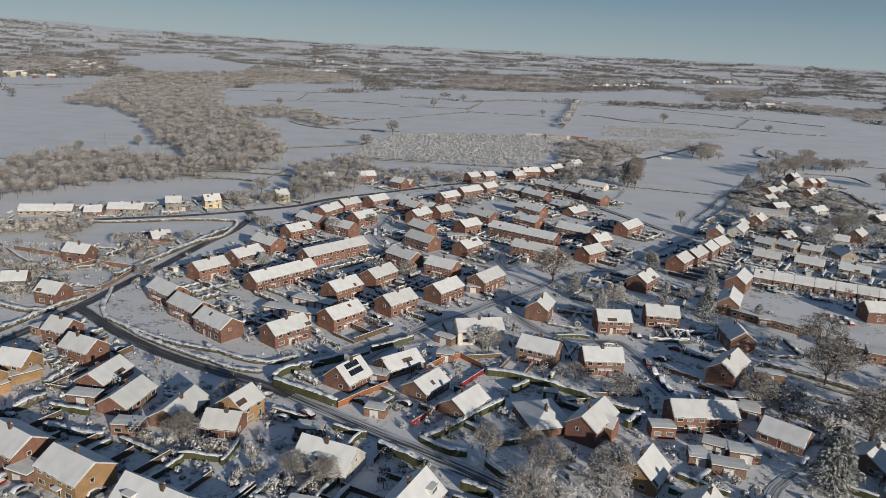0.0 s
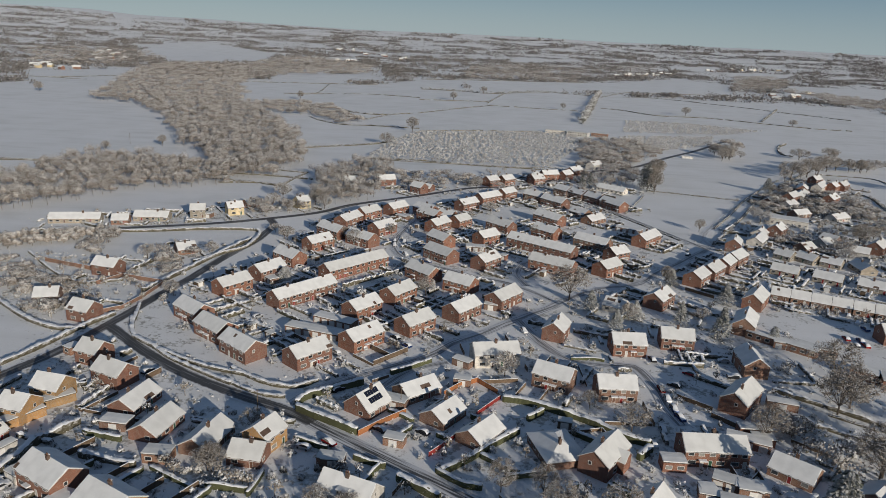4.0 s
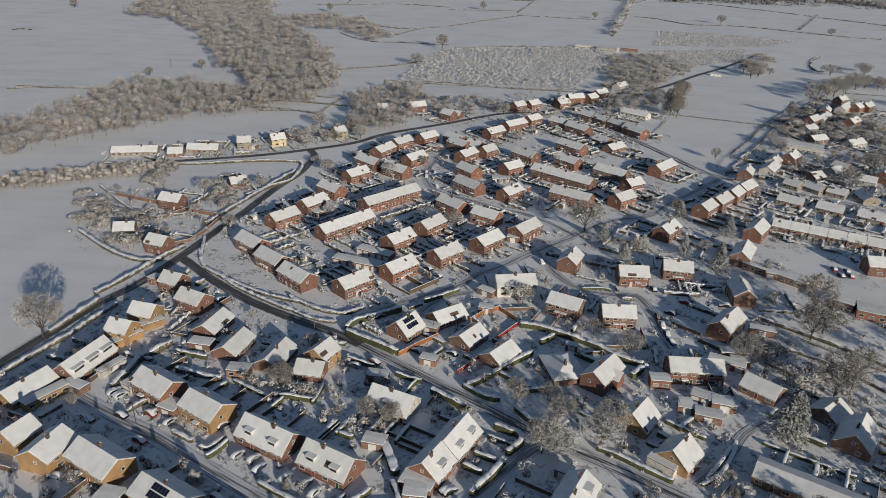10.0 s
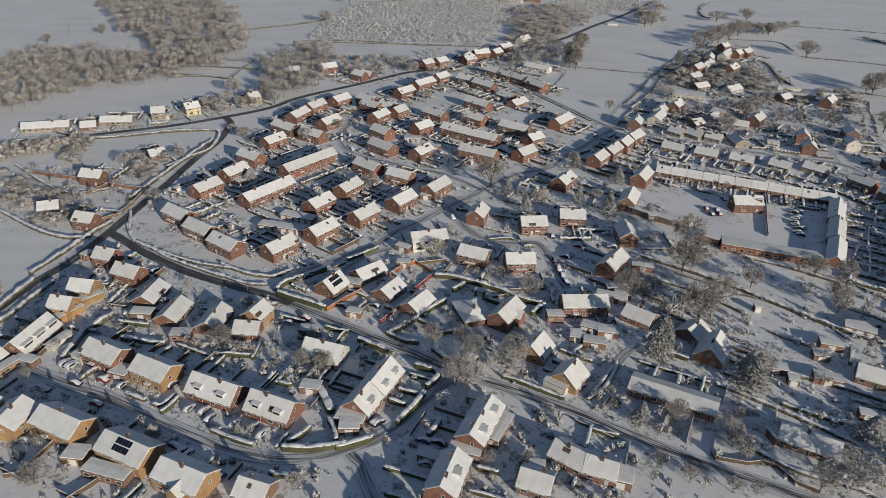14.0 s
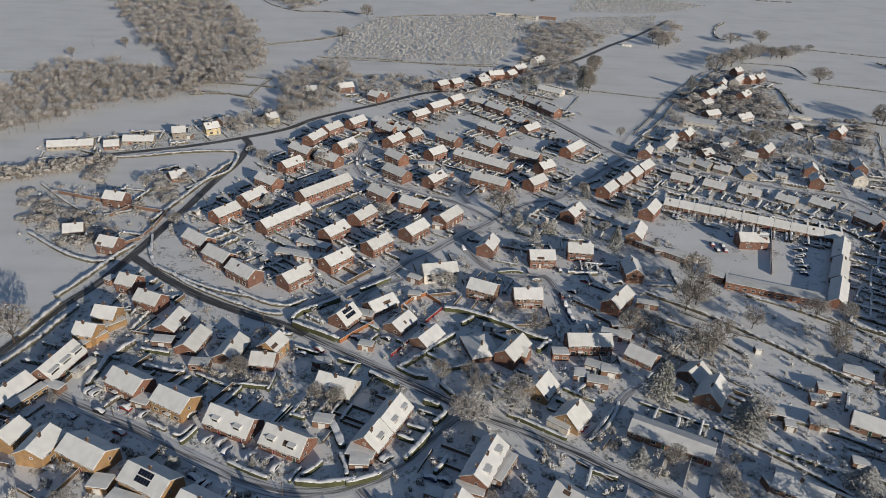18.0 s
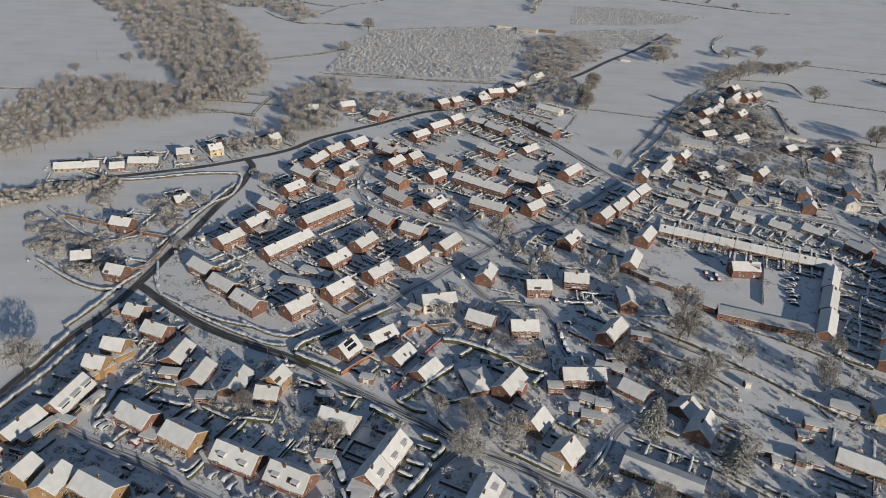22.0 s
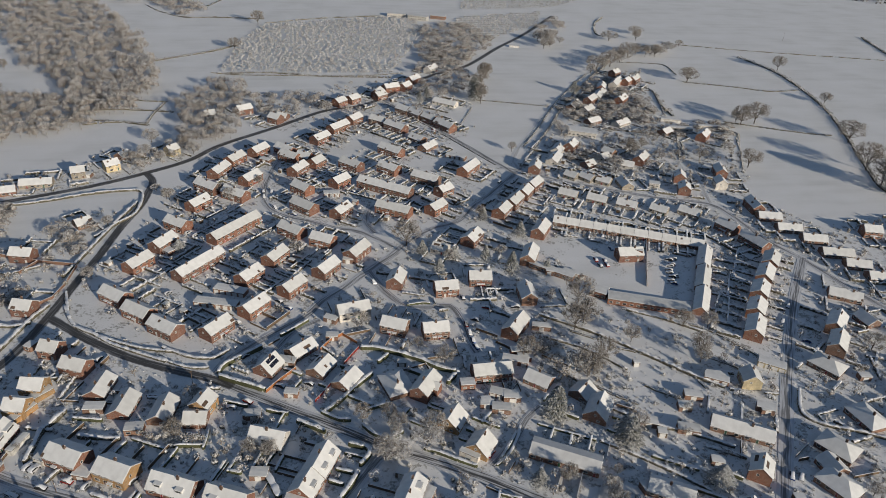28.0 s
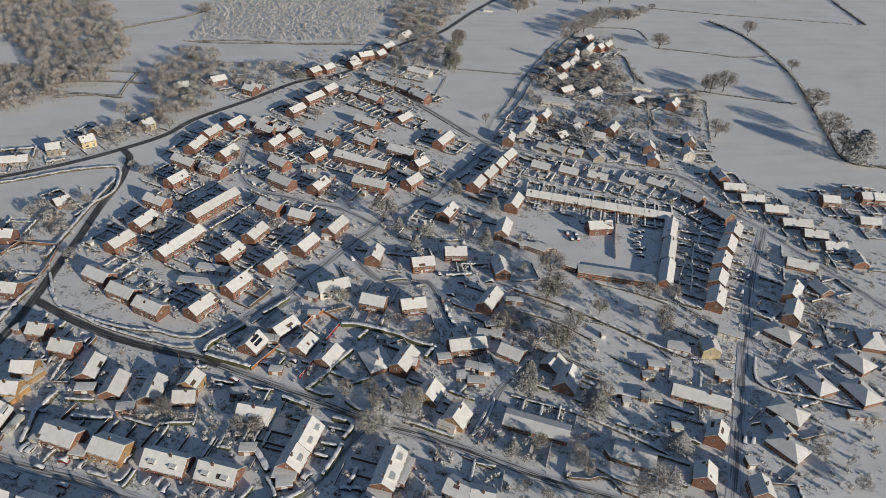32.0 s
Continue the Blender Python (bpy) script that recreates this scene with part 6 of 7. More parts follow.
tree(94.7, 73.3, 4.5, 2.6, "frost")
tree(27.1, 86.6, 4, 2.2, "frost")
tree(37.3, 85.9, 4.5, 2.4, "frost")
tree(35.0, 81.0, 4.5, 2.5, "frost")
tree(33.7, 77.4, 4, 2, "frost")
tree(72.6, 101.5, 5, 2.2, "fir")
tree(82.3, 101.3, 6, 3, "frost")
tree(72.6, 85.1, 4, 2, "frost")
tree(78.6, 77.7, 6, 2.6, "frost")
tree(66.9, 112.5, 4, 1.8, "frost")
tree(66.0, 106.3, 4, 1.8, "frost")
tree(111.2, 73.3, 10, 5, "frost")
tree(25.3, 129.4, 5, 2.6, "frost")
tree(27.9, 121.0, 6, 3, "frost")
tree(-41.7, 99.9, 3, 1.4, "fir")
tree(-63.4, 100.2, 3.2, 1.6, "fir")
tree(-56.1, 144.9, 6.5, 3.2, "bare")
tree(-20.8, 127.6, 6, 3, "frost")
tree(-107.5, 141.7, 3.5, 1.8, "frost")
tree(-90.0, 85.5, 5, 2.8, "frost")
tree(-110.0, 126.1, 4, 2.2, "frost")

wood([(-512, 971), (-719, 1579), (-750, 1875), (-587, 1942), (-389, 1272), (-296, 985), (-224, 865), (-164, 714), (-127, 579), (-126, 531), (-137, 492), (-173, 504), (-200, 557), (-244, 618), (-346, 819), (-431, 941)], 8, 12)
wood([(-312, 377), (-305, 399), (-299, 424), (-300, 489), (-291, 542), (-246, 547), (-198, 534), (-145, 507), (-164, 459), (-202, 441), (-220, 412), (-245, 376), (-258, 359), (-277, 328)], 8, 11)
wood([(-106, 514), (-76, 578), (-52, 553), (-48, 476), (-59, 422), (-73, 397), (-92, 427)], 8.5, 10)
wood([(-128, 393), (-115, 412), (-96, 426), (-88, 402), (-98, 383), (-117, 375)], 9.5, 7)
wood([(-52, 536), (-11, 536), (39, 518), (33, 482), (-1, 486), (-41, 459)], 12, 6)
wood([(90, 556), (132, 698), (176, 687), (143, 545), (100, 497)], 11, 9)
wood([(78, 151), (82, 144), (92, 134), (89, 131), (78, 137)], 7, 6)
wood([(92, 181), (108, 170), (116, 153), (108, 147), (98, 156)], 8, 7)
wood([(-306, 1012), (-253, 1070), (-174, 1009), (-114, 865), (-143, 827), (-184, 899), (-268, 937)], 8, 8)
wood([(-435, 1415), (-397, 1681), (-232, 1835), (-263, 2146), (-435, 2510), (-610, 2589), (-612, 2051), (-530, 1684)], 9, 10)
wood([(14, 1808), (313, 1892), (422, 2456), (467, 2856), (215, 2794), (16, 2422)], 12, 10)
wood([(698, 1857), (907, 2050), (1129, 2538), (1138, 2734), (1000, 2651)], 9, 13)
wood([(853, 1925), (857, 1742), (794, 1511), (909, 1449), (1040, 1663), (999, 1746), (972, 1887), (917, 2034)], 9, 9)
wood([(446, 2480), (747, 2726), (860, 3060), (560, 3000)], 14, 9)
wood([(-964, 1578), (-859, 1660), (-845, 1797), (-870, 2095), (-1045, 2408), (-1229, 2622), (-1391, 2286)], 13, 9)
wood([(138, 776), (187, 820), (213, 733), (164, 612), (124, 582), (110, 643)], 9, 7)
wood([(287, 810), (327, 843), (314, 781), (274, 718), (265, 731)], 9, 8)
wood([(-275, 282), (-228, 310), (-200, 328), (-174, 339), (-164, 331), (-190, 314), (-222, 294), (-262, 270)], 4.2, 5.5)
wood([(-196, 288), (-181, 292), (-154, 274), (-131, 233), (-136, 222), (-155, 234), (-174, 242)], 8, 4.5)
wood([(-191, 329), (-173, 338), (-162, 307), (-169, 296)], 8, 6)
wood([(-140, 312), (-128, 322), (-112, 300), (-116, 276), (-128, 285)], 8, 4.5)
wood([(209, 484), (260, 555), (294, 588), (296, 538), (294, 480), (271, 440), (233, 446), (204, 455)], 9, 4.5)
wood([(300, 449), (347, 444), (328, 411), (286, 418)], 8, 4.5)
wood([(178, 407), (221, 405), (223, 371), (189, 359), (169, 366)], 10, 4)

orchard([(-78, 608), (-67, 723), (-44, 793), (136, 847), (138, 784), (115, 689), (78, 594), (15, 596), (-33, 607)], 1)
orchard([(191, 838), (316, 878), (283, 797), (201, 720), (162, 772)], 2)
orchard([(241, 1032), (327, 1034), (418, 980), (340, 910), (205, 884)], 3)

field_hedge([(-380.1, 508.9), (-358.5, 518.5), (-298.4, 527.6)], 2, 2)
field_hedge([(144.5, 516.1), (170.2, 508.2), (203.6, 497.4)], 1.4, 1.6)
field_hedge([(-85.5, 605.0), (-52.0, 596.0), (38.5, 589.5), (90.2, 597.5)], 1.4, 1.6)
field_hedge([(477.8, 656.3), (486.2, 592.9), (467.3, 499.1), (437.6, 424.3), (404.9, 356.8), (387.1, 312.7), (408.5, 298.7)], 3.2, 3)
field_hedge([(365.4, 564.8), (413.5, 545.6), (439.6, 533.2), (476.6, 537.5)], 1.5, 2)
field_hedge([(344.6, 452.2), (372.2, 437.3), (402.8, 422.4), (421.0, 416.9)], 1.5, 2)
field_hedge([(429.1, 711.1), (495.7, 687.1), (581.7, 663.4), (672.7, 639.6)], 1.5, 2)
field_hedge([(672.7, 639.6), (710.3, 749.6)], 3, 3)
field_hedge([(320.0, 537.8), (308.4, 496.6), (305.8, 468.1)], 2.6, 2.4)
field_hedge([(226.6, 445.1), (252.5, 435.1), (273.8, 423.1), (282.8, 410.7), (271.7, 382.0)], 1.4, 1.6)
field_hedge([(322.8, 432.0), (340.8, 426.6), (327.0, 399.7)], 1.4, 1.6)
field_hedge([(297.2, 540.0), (318.4, 535.8), (308.0, 500.2), (299.3, 470.5)], 1.2, 1.0)
field_hedge([(222.8, 450.4), (243.4, 440.2), (268.4, 429.8), (283.1, 419.0), (277.0, 398.8), (270.7, 378.7)], 1.2, 1.0)
field_hedge([(318.0, 447.8), (337.3, 426.0), (330.9, 409.5), (321.1, 387.4), (304.9, 357.3)], 1.2, 1.0)
field_hedge([(-184.4, 541.9), (-156.4, 534.3), (-113.6, 524.0)], 1.5, 2)
field_hedge([(-183.1, 489.1), (-146.5, 481.1), (-119.8, 473.9)], 1.5, 2)
field_hedge([(-113.6, 524.0), (-118.7, 493.9), (-119.8, 473.9)], 1.5, 2)
field_hedge([(-432, 1424), (-363, 1446), (-197, 1498), (-176, 1537)], 2, 2)
field_hedge([(-300, 1212), (-253, 1242), (-271, 1478)], 2, 2)
field_hedge([(-283, 1220), (-214, 1248), (-157, 1270), (-71, 1241)], 2, 2)
field_hedge([(-198, 1090), (-168, 997), (-126, 958), (-92, 956)], 3, 3)
field_hedge([(-118, 896), (-92, 962), (-56, 998), (-5, 1076), (54, 1160)], 2, 2)
field_hedge([(-192, 902), (-170, 864), (-137, 833), (-103, 833), (-46, 824)], 2, 2)
field_hedge([(-142, 647), (-120, 662), (-90, 682), (-67, 708)], 2.5, 2.5)
field_hedge([(-178, 496), (-158, 508), (-122, 503), (-104, 498)], 2, 2)
field_hedge([(-165, 475), (-141, 478), (-118, 470)], 2, 2)
field_hedge([(-380, 522), (-354, 523), (-318, 525)], 2, 2)
field_hedge([(-572, 813), (-570, 825), (-553, 820)], 2, 2)
field_hedge([(-880, 1277), (-794, 1301), (-684, 1297)], 2, 2)
field_hedge([(-766, 1290), (-685, 1412)], 2, 2)
field_hedge([(-83, 1438), (3, 1420), (68, 1402), (165, 1499), (265, 1475)], 5, 5)
field_hedge([(-69, 1204), (46, 1218)], 2, 2)
field_hedge([(45, 1191), (85, 1410)], 3, 2)
field_hedge([(-101, 1737), (57, 1795), (357, 1937)], 4, 4)
field_hedge([(44, 1156), (129, 1142), (195, 1139)], 2, 2)
field_hedge([(297, 1540), (236, 1273), (197, 1096), (165, 958)], 9, 9)
field_hedge([(283, 1448), (376, 1620), (467, 1639), (642, 1714)], 2, 2)
field_hedge([(335, 1485), (406, 1495), (518, 1396), (574, 1327)], 2, 2)
field_hedge([(238, 1204), (271, 1185), (311, 1126), (390, 1128), (460, 1088), (525, 1051), (574, 1045)], 2.2, 2.2)
field_hedge([(472, 1118), (595, 1353)], 3.5, 3)
field_hedge([(578, 1311), (625, 1264), (663, 1217)], 2.2, 2.2)
field_hedge([(-45, 802), (18, 827), (99, 844)], 2, 2)
field_hedge([(-80, 602), (-33, 602), (15, 589), (77, 584)], 2, 2)
field_hedge([(393, 851), (368, 815), (349, 762), (354, 747)], 3, 3)
field_hedge([(148.2, 197.3), (164.0, 187.2), (179.0, 177.5), (192.9, 156.1)], 1.3, 1.4)
field_hedge([(129.0, 171.1), (142.9, 162.3), (153.8, 151.7), (157.6, 139.8)], 1.3, 1.4)
field_hedge([(109.3, 148.6), (116.2, 141.0), (124.0, 134.2)], 1.3, 1.4)
field_hedge([(131.1, 145.7), (137.0, 139.6), (144.1, 134.4)], 1.3, 1.4)
field_hedge([(168.0, 159.2), (176.6, 151.9), (185.6, 141.5)], 1.3, 1.4)
field_hedge([(113.0, 184.9), (123.9, 176.6)], 1.3, 1.4)
field_hedge([(58.6, 519.5), (77.4, 482.2), (94.4, 447.0), (112.4, 406.9), (125.9, 376.1)], 1.2, 1.1)
field_hedge([(135.5, 496.2), (121.2, 463.7), (108.3, 434.3)], 1.1, 0.9)
field_hedge([(142.6, 370.5), (163.6, 406.0), (186.8, 444.4), (215.9, 495.4), (250.3, 547.6), (280.6, 590.4), (318.1, 638.9)], 1.8, 1.8)
field_hedge([(155.6, 408.0), (178.8, 446.4), (207.9, 497.4), (242.3, 549.6), (272.6, 592.4)], 1.3, 1.3)
field_hedge([(299.9, 543.1), (318.9, 540.6), (302.5, 480.7)], 1.4, 1.4)
field_hedge([(288.1, 426.4), (264.9, 375.4)], 1.4, 1.4)
field_hedge([(329.1, 635.1), (370.8, 626.6), (369.5, 589.7)], 1.4, 1.4)
field_hedge([(235.0, 439.3), (288.6, 426.9), (346.4, 439.3)], 1.4, 1.4)


# ---- cars ----
def car_meshes():
    body = Shape()
    xs_ = [-2.1, -2.05, -1.3, 1.2, 1.95, 2.1]
    top = [0.55, 0.85, 0.92, 0.90, 0.78, 0.50]
    for x, z in zip(xs_, top):
        body.v += [(x, -0.85, 0.28), (x, 0.85, 0.28), (x, 0.82, z), (x, -0.82, z)]
    for i in range(len(xs_) - 1):
        body.f += [tuple(4 * i + a for a in q) for q in ((0, 1, 5, 4), (1, 2, 6, 5), (2, 3, 7, 6), (3, 0, 4, 7))]
    n = 4 * (len(xs_) - 1)
    body.f += [(3, 2, 1, 0), (n, n + 1, n + 2, n + 3)]
    cabin = Shape()
    cabin.v = [(-1.75, -0.74, 0.90), (0.95, -0.74, 0.90), (0.95, 0.74, 0.90), (-1.75, 0.74, 0.90), (-1.35, -0.58, 1.42), (0.30, -0.58, 1.42), (0.30, 0.58, 1.42), (-1.35, 0.58, 1.42)]
    cabin.f = [(0, 1, 5, 4), (1, 2, 6, 5), (2, 3, 7, 6), (3, 0, 4, 7), (4, 5, 6, 7)]
    snow = Shape()
    for x, w, z in ((-2.05, 0.75, 0.94), (-1.8, 0.82, 1.05), (-1.35, 0.66, 1.50), (-0.5, 0.64, 1.58), (0.30, 0.64, 1.50), (0.95, 0.78, 1.06), (1.5, 0.80, 0.99), (2.02, 0.72, 0.82)):
        snow.v += [(x, -w, z - 0.10), (x, -w * 0.8, z), (x, w * 0.8, z), (x, w, z - 0.10)]
    for i in range(7):
        snow.f += [tuple(4 * i + a for a in q) for q in ((0, 1, 5, 4)[::-1], (1, 2, 6, 5)[::-1], (2, 3, 7, 6)[::-1])]
    wheel = Shape()
    k = 10
    for y in (-0.1, 0.1):
        wheel.v += [(0.31 * math.cos(2 * math.pi * i / k), y, 0.31 * math.sin(2 * math.pi * i / k)) for i in range(k)]
    wheel.f = [(i, (i + 1) % k, k + (i + 1) % k, k + i) for i in range(k)] + [tuple(range(k))[::-1], tuple(range(k, 2 * k))]
    return body, cabin.mesh("cabin", GLASS), snow.mesh("snow_cover", CAP_SNOW, smooth=True), wheel.mesh("wheel", TYRE)


car_body, CAR_CABIN, CAR_SNOW, CAR_WHEEL = car_meshes()
CAR_BODIES = [car_body.mesh("body", m) for m in CAR_PAINT]
CAR_NAMES = ("silver", "black", "red", "blue", "white")
ROAD_WAY = [(ROADS[i][0], ROADS[i][1], math.degrees(math.atan2(ROADS[i + 1][1] - ROADS[i][1], ROADS[i + 1][0] - ROADS[i][0]))) for i in range(len(ROADS) - 1)]


def car(x, y):
    d, way = min(((x - a) ** 2 + (y - b) ** 2, w) for a, b, w in ROAD_WAY)
    if d > 36:
        way = min(((x - h[0]) ** 2 + (y - h[1]) ** 2, h[2]) for h in houses)[1] + 90
    rnd = random.Random(round(x * 9 + y))
    i = rnd.choice((0, 0, 1, 1, 1, 3, 3, 4, 4, 2))
    ob = thing("car", x, y, way + rnd.uniform(-5, 5), f"{CAR_NAMES[i]} parked car under a blanket of snow", "car", "parked cars")
    ob.location.z += 0.12
    part("body", CAR_BODIES[i], ob)
    part("cabin", CAR_CABIN, ob)
    part("snow_cover", CAR_SNOW, ob)
    for sx in (-1.3, 1.3):
        for sy in (-0.78, 0.78):
            part("wheel", CAR_WHEEL, ob, pose(sx, sy, 0.31))
    SOLID.append((x, y, 1.8))


# ---- what fills the gardens ----
def shrub_shape(seed, n, size, s=None, x=0.0, y=0.0, z=0.0, r=1.0, h=1.0):
    rnd = random.Random(seed)
    s = s or Shape()
    lumps = [(0.0, 0.0, 0.8, 0.8)] + [(rnd.uniform(-0.6, 0.6), rnd.uniform(-0.6, 0.6), rnd.uniform(0.3, 0.55), rnd.uniform(0.45, 1.15)) for _ in range(4)]
    for _ in range(n):
        t, c, q = rnd.random() * 6.283, rnd.uniform(-0.1, 1.0), 0.6 + 0.5 * rnd.random()
        u, v, w, tall = rnd.choice(lumps)
        k = math.sqrt(max(0.0, 1 - c * c)) * q
        p = Vector((x + r * (u + w * k * math.cos(t)), y + r * (v + w * k * math.sin(t)), z + h * (0.1 + 0.85 * tall * c * q)))
        tuft(s, p, Vector((k * math.cos(t), k * math.sin(t), c + 0.1)), size * r, rnd, 0.5)
    return s


def low_clump(s, x, y, rnd):
    """A knee-high plant: a few sprays under a small hood of snow."""
    r, h, z = rnd.uniform(0.18, 0.55), rnd.uniform(0.2, 0.75), ground(x, y)
    for _ in range(9):
        t, c = rnd.random() * 6.283, rnd.random()
        k = math.sqrt(1 - 0.8 * c)
        tuft(s, Vector((x + r * k * math.cos(t), y + r * k * math.sin(t), z + h * c)), Vector((k * math.cos(t), k * math.sin(t), c)), r * 0.75, rnd, 0.4)


SHRUBS = [shrub_shape(s, 230, 0.27).mesh("shrub", SHRUB) for s in range(6)]
LINES = []


def line_is_free(a, b, reach):
    """How much of the way from a to b can be built on, starting at a."""
    n = max(2, round((b - a).length / 1.5))
    for i in range(n + 1):
        p = a.lerp(b, i / n)
        if not is_free(p.x, p.y, reach):
            return a.lerp(b, max(0, i - 1) / n)
    return b


GRID = {}


def fill_gardens():
    global is_free
    for a, b, w in ROADS + SOLID:
        for i in range(int((a - 14) // 12), int((a + 14) // 12) + 1):
            for j in range(int((b - 14) // 12), int((b + 14) // 12) + 1):
                GRID.setdefault((i, j), []).append((a, b, w))

    def is_free(x, y, reach):
        if any(inside(x, y, poly) for poly in CLEAR):
            return False
        return all((x - a) ** 2 + (y - b) ** 2 > (w + reach) ** 2 for a, b, w in GRID.get((int(x // 12), int(y // 12)), ()))
    rnd = random.Random(21)
    # plot boundaries, as clipped hedges and board fences
    plots = []
    for x, y, angle, L, half, sort, homes in houses:
        u = Vector((math.cos(radians(angle)), math.sin(radians(angle)), 0))
        v = Vector((-u.y, u.x, 0))
        c = Vector((x, y, 0))
        cuts = [-L / 2 - 1.4 + (L + 2.8) * i / homes for i in range(homes + 1)]
        for side in (-1, 1):
            deep = rnd.uniform(9, 15)
            for cut in cuts:
                if rnd.random() < 0.16:
                    continue
                a = c + u * cut + v * (side * (half + 1.0))
                b = line_is_free(a, a + v * (side * deep * rnd.uniform(0.7, 1.1)), 0.35)
                if (b - a).length > 3.0:
                    plots.append((a, b))
            if rnd.random() < 0.75:
                a = c + u * (cuts[0] + 0.5) + v * (side * (half + deep))
                b = line_is_free(a, c + u * (cuts[-1] - 0.5) + v * (side * (half + deep)), 0.35)
                if (b - a).length > 4 and is_free(a.x, a.y, 0.3):
                    plots.append((a, b))
    plots.sort(key=lambda p: p[0].length)
    rest, caps, bushes = Shape(), Shape(), Shape()
    for i, (a, b) in enumerate(plots):
        sort = rnd.random()
        if i < 120 and sort < 0.55:
            ribbon_hedge([(a.x, a.y), tuple(a.lerp(b, 0.5) + Vector((rnd.uniform(-0.3, 0.3), rnd.uniform(-0.3, 0.3), 0)))[:2], (b.x, b.y)], rnd.uniform(0.9, 1.7), rnd.uniform(0.7, 1.2), "garden_hedge", "low garden hedge between plots, capped with snow", "hedge", HEDGE, 0.7, shaggy=0.2)
        elif i < 200 and sort > 0.55:
            h = rnd.choice((1.0, 1.3, 1.7))
            d = b - a
            m = a.lerp(b, 0.5)
            ob = thing("garden_fence", m.x, m.y, math.degrees(math.atan2(d.y, d.x)), "brown board fence between gardens with snow on top", "fence", "garden fences")
            l = d.length / 2
            part("fence_board", Shape().box(-l, l, -0.04, 0.04, -0.6, h).mesh("fence_board", WOOD), ob)
            part("snow_cap", Shape().box(-l, l, -0.09, 0.10, h + 0.002, h + 0.12).mesh("snow_cap", CAP_SNOW), ob)
        else:
            wide, h = rnd.uniform(0.3, 0.6), rnd.uniform(0.8, 1.7)
            n = max(2, round((b - a).length / 0.9))
            w = Vector((-(b - a).y, (b - a).x, 0)).normalized()
            base, top = len(rest.v), len(caps.v)
            for j in range(n + 1):
                p = a.lerp(b, j / n)
                z, hh = ground(p.x, p.y), h * rnd.uniform(0.75, 1.2)
                for o, q in ((-1.0, -0.3), (-1.1, 0.6), (-0.8, 1.0), (0.8, 1.0), (1.1, 0.6), (1.0, -0.3)):
                    e = p + w * (o * wide * rnd.uniform(0.75, 1.25))
                    rest.v.append((e.x, e.y, z + q * hh))
                for o, q in ((-1.05, 0.93), (-0.6, 1.1), (0.6, 1.1), (1.05, 0.93)):
                    e = p + w * (o * wide * rnd.uniform(0.85, 1.15))
                    caps.v.append((e.x, e.y, z + q * hh + rnd.uniform(0.02, 0.12)))
            for j in range(n):
                rest.f += [(base + 6 * j + k, base + 6 * j + k + 1, base + 6 * j + k + 7, base + 6 * j + k + 6) for k in range(5)]
                if rnd.random() > 0.12:
                    caps.f += [(top + 4 * j + k, top + 4 * j + k + 1, top + 4 * j + k + 5, top + 4 * j + k + 4) for k in range(3)]
            for j in range(n):
                if rnd.random() < 0.35:
                    p = a.lerp(b, (j + 0.5) / n)
                    shrub_shape(i * 50 + j, 44, 0.42, bushes, p.x, p.y, ground(p.x, p.y), rnd.uniform(0.5, 1.0), h * rnd.uniform(0.9, 1.7))
        LINES.append((a, b))
        for j in range(round((b - a).length / 2) + 1):
            p = a.lerp(b, min(1, j * 2 / (b - a).length))
            GRID.setdefault((int(p.x // 12), int(p.y // 12)), []).append((p.x, p.y, 0.5))
    # more cars on the drives
    cars = 0
    for x, y, angle, L, half, sort, homes in houses:
        t = radians(angle) + rnd.choice((1, -1)) * math.pi / 2
        d = half + rnd.uniform(3.5, 6)
        px, py = x + d * math.cos(t) + rnd.uniform(-0.4, 0.4) * L * math.cos(radians(angle)), y + d * math.sin(t) + rnd.uniform(-0.4, 0.4) * L * math.sin(radians(angle))
        if cars < 18 and is_free(px, py, 2.0):
            cars += 1
            car(px, py)
            GRID.setdefault((int(px // 12), int(py // 12)), []).append((px, py, 2.3))
    # sheds and greenhouses at the ends of gardens
    sheds = 0
    for x, y, angle, L, half, sort, homes in houses:
        for k in range(3):
            t = radians(angle) + rnd.choice((1, -1)) * math.pi / 2 + rnd.uniform(-0.5, 0.5)
            d = half + rnd.uniform(4.5, 12)
            px, py = x + d * math.cos(t) + rnd.uniform(-4, 4), y + d * math.sin(t)
            if sheds < 55 and is_free(px, py, 1.9):
                sheds += 1
                outbuilding(px, py, angle + rnd.choice((0, 90)), rnd.uniform(2.2, 3.6), rnd.uniform(1.8, 2.6), rnd.uniform(1.9, 2.3), "brown")
                GRID.setdefault((int(px // 12), int(py // 12)), []).append((px, py, 2.2))
    # shrubs: the nearest stand by themselves, the others are joined
    spots = []
    for x, y, angle, L, half, sort, homes in houses:
        for k in range(int(15 + L)):
            t, d = rnd.random() * 6.283, half + 1 + 13 * rnd.random()
            px, py = x + (d + L / 3) * math.cos(t), y + d * math.sin(t)
            if is_free(px, py, 0.6):
                spots.append((px, py, rnd.uniform(0.5, 1.5)))
    extra = []
    for poly, room in SCRUB:
        xa, xb, ya, yb = min(p[0] for p in poly), max(p[0] for p in poly), min(p[1] for p in poly), max(p[1] for p in poly)
        for k in range(int((xb - xa) * (yb - ya) / room)):
            px, py = rnd.uniform(xa, xb), rnd.uniform(ya, yb)
            if inside(px, py, poly) and is_free(px, py, 0.6):
                (extra if rnd.random() < 0.22 else spots).append((px, py, rnd.uniform(0.5, 1.6)))
    spots.sort(key=lambda p: math.hypot(p[0], p[1]))
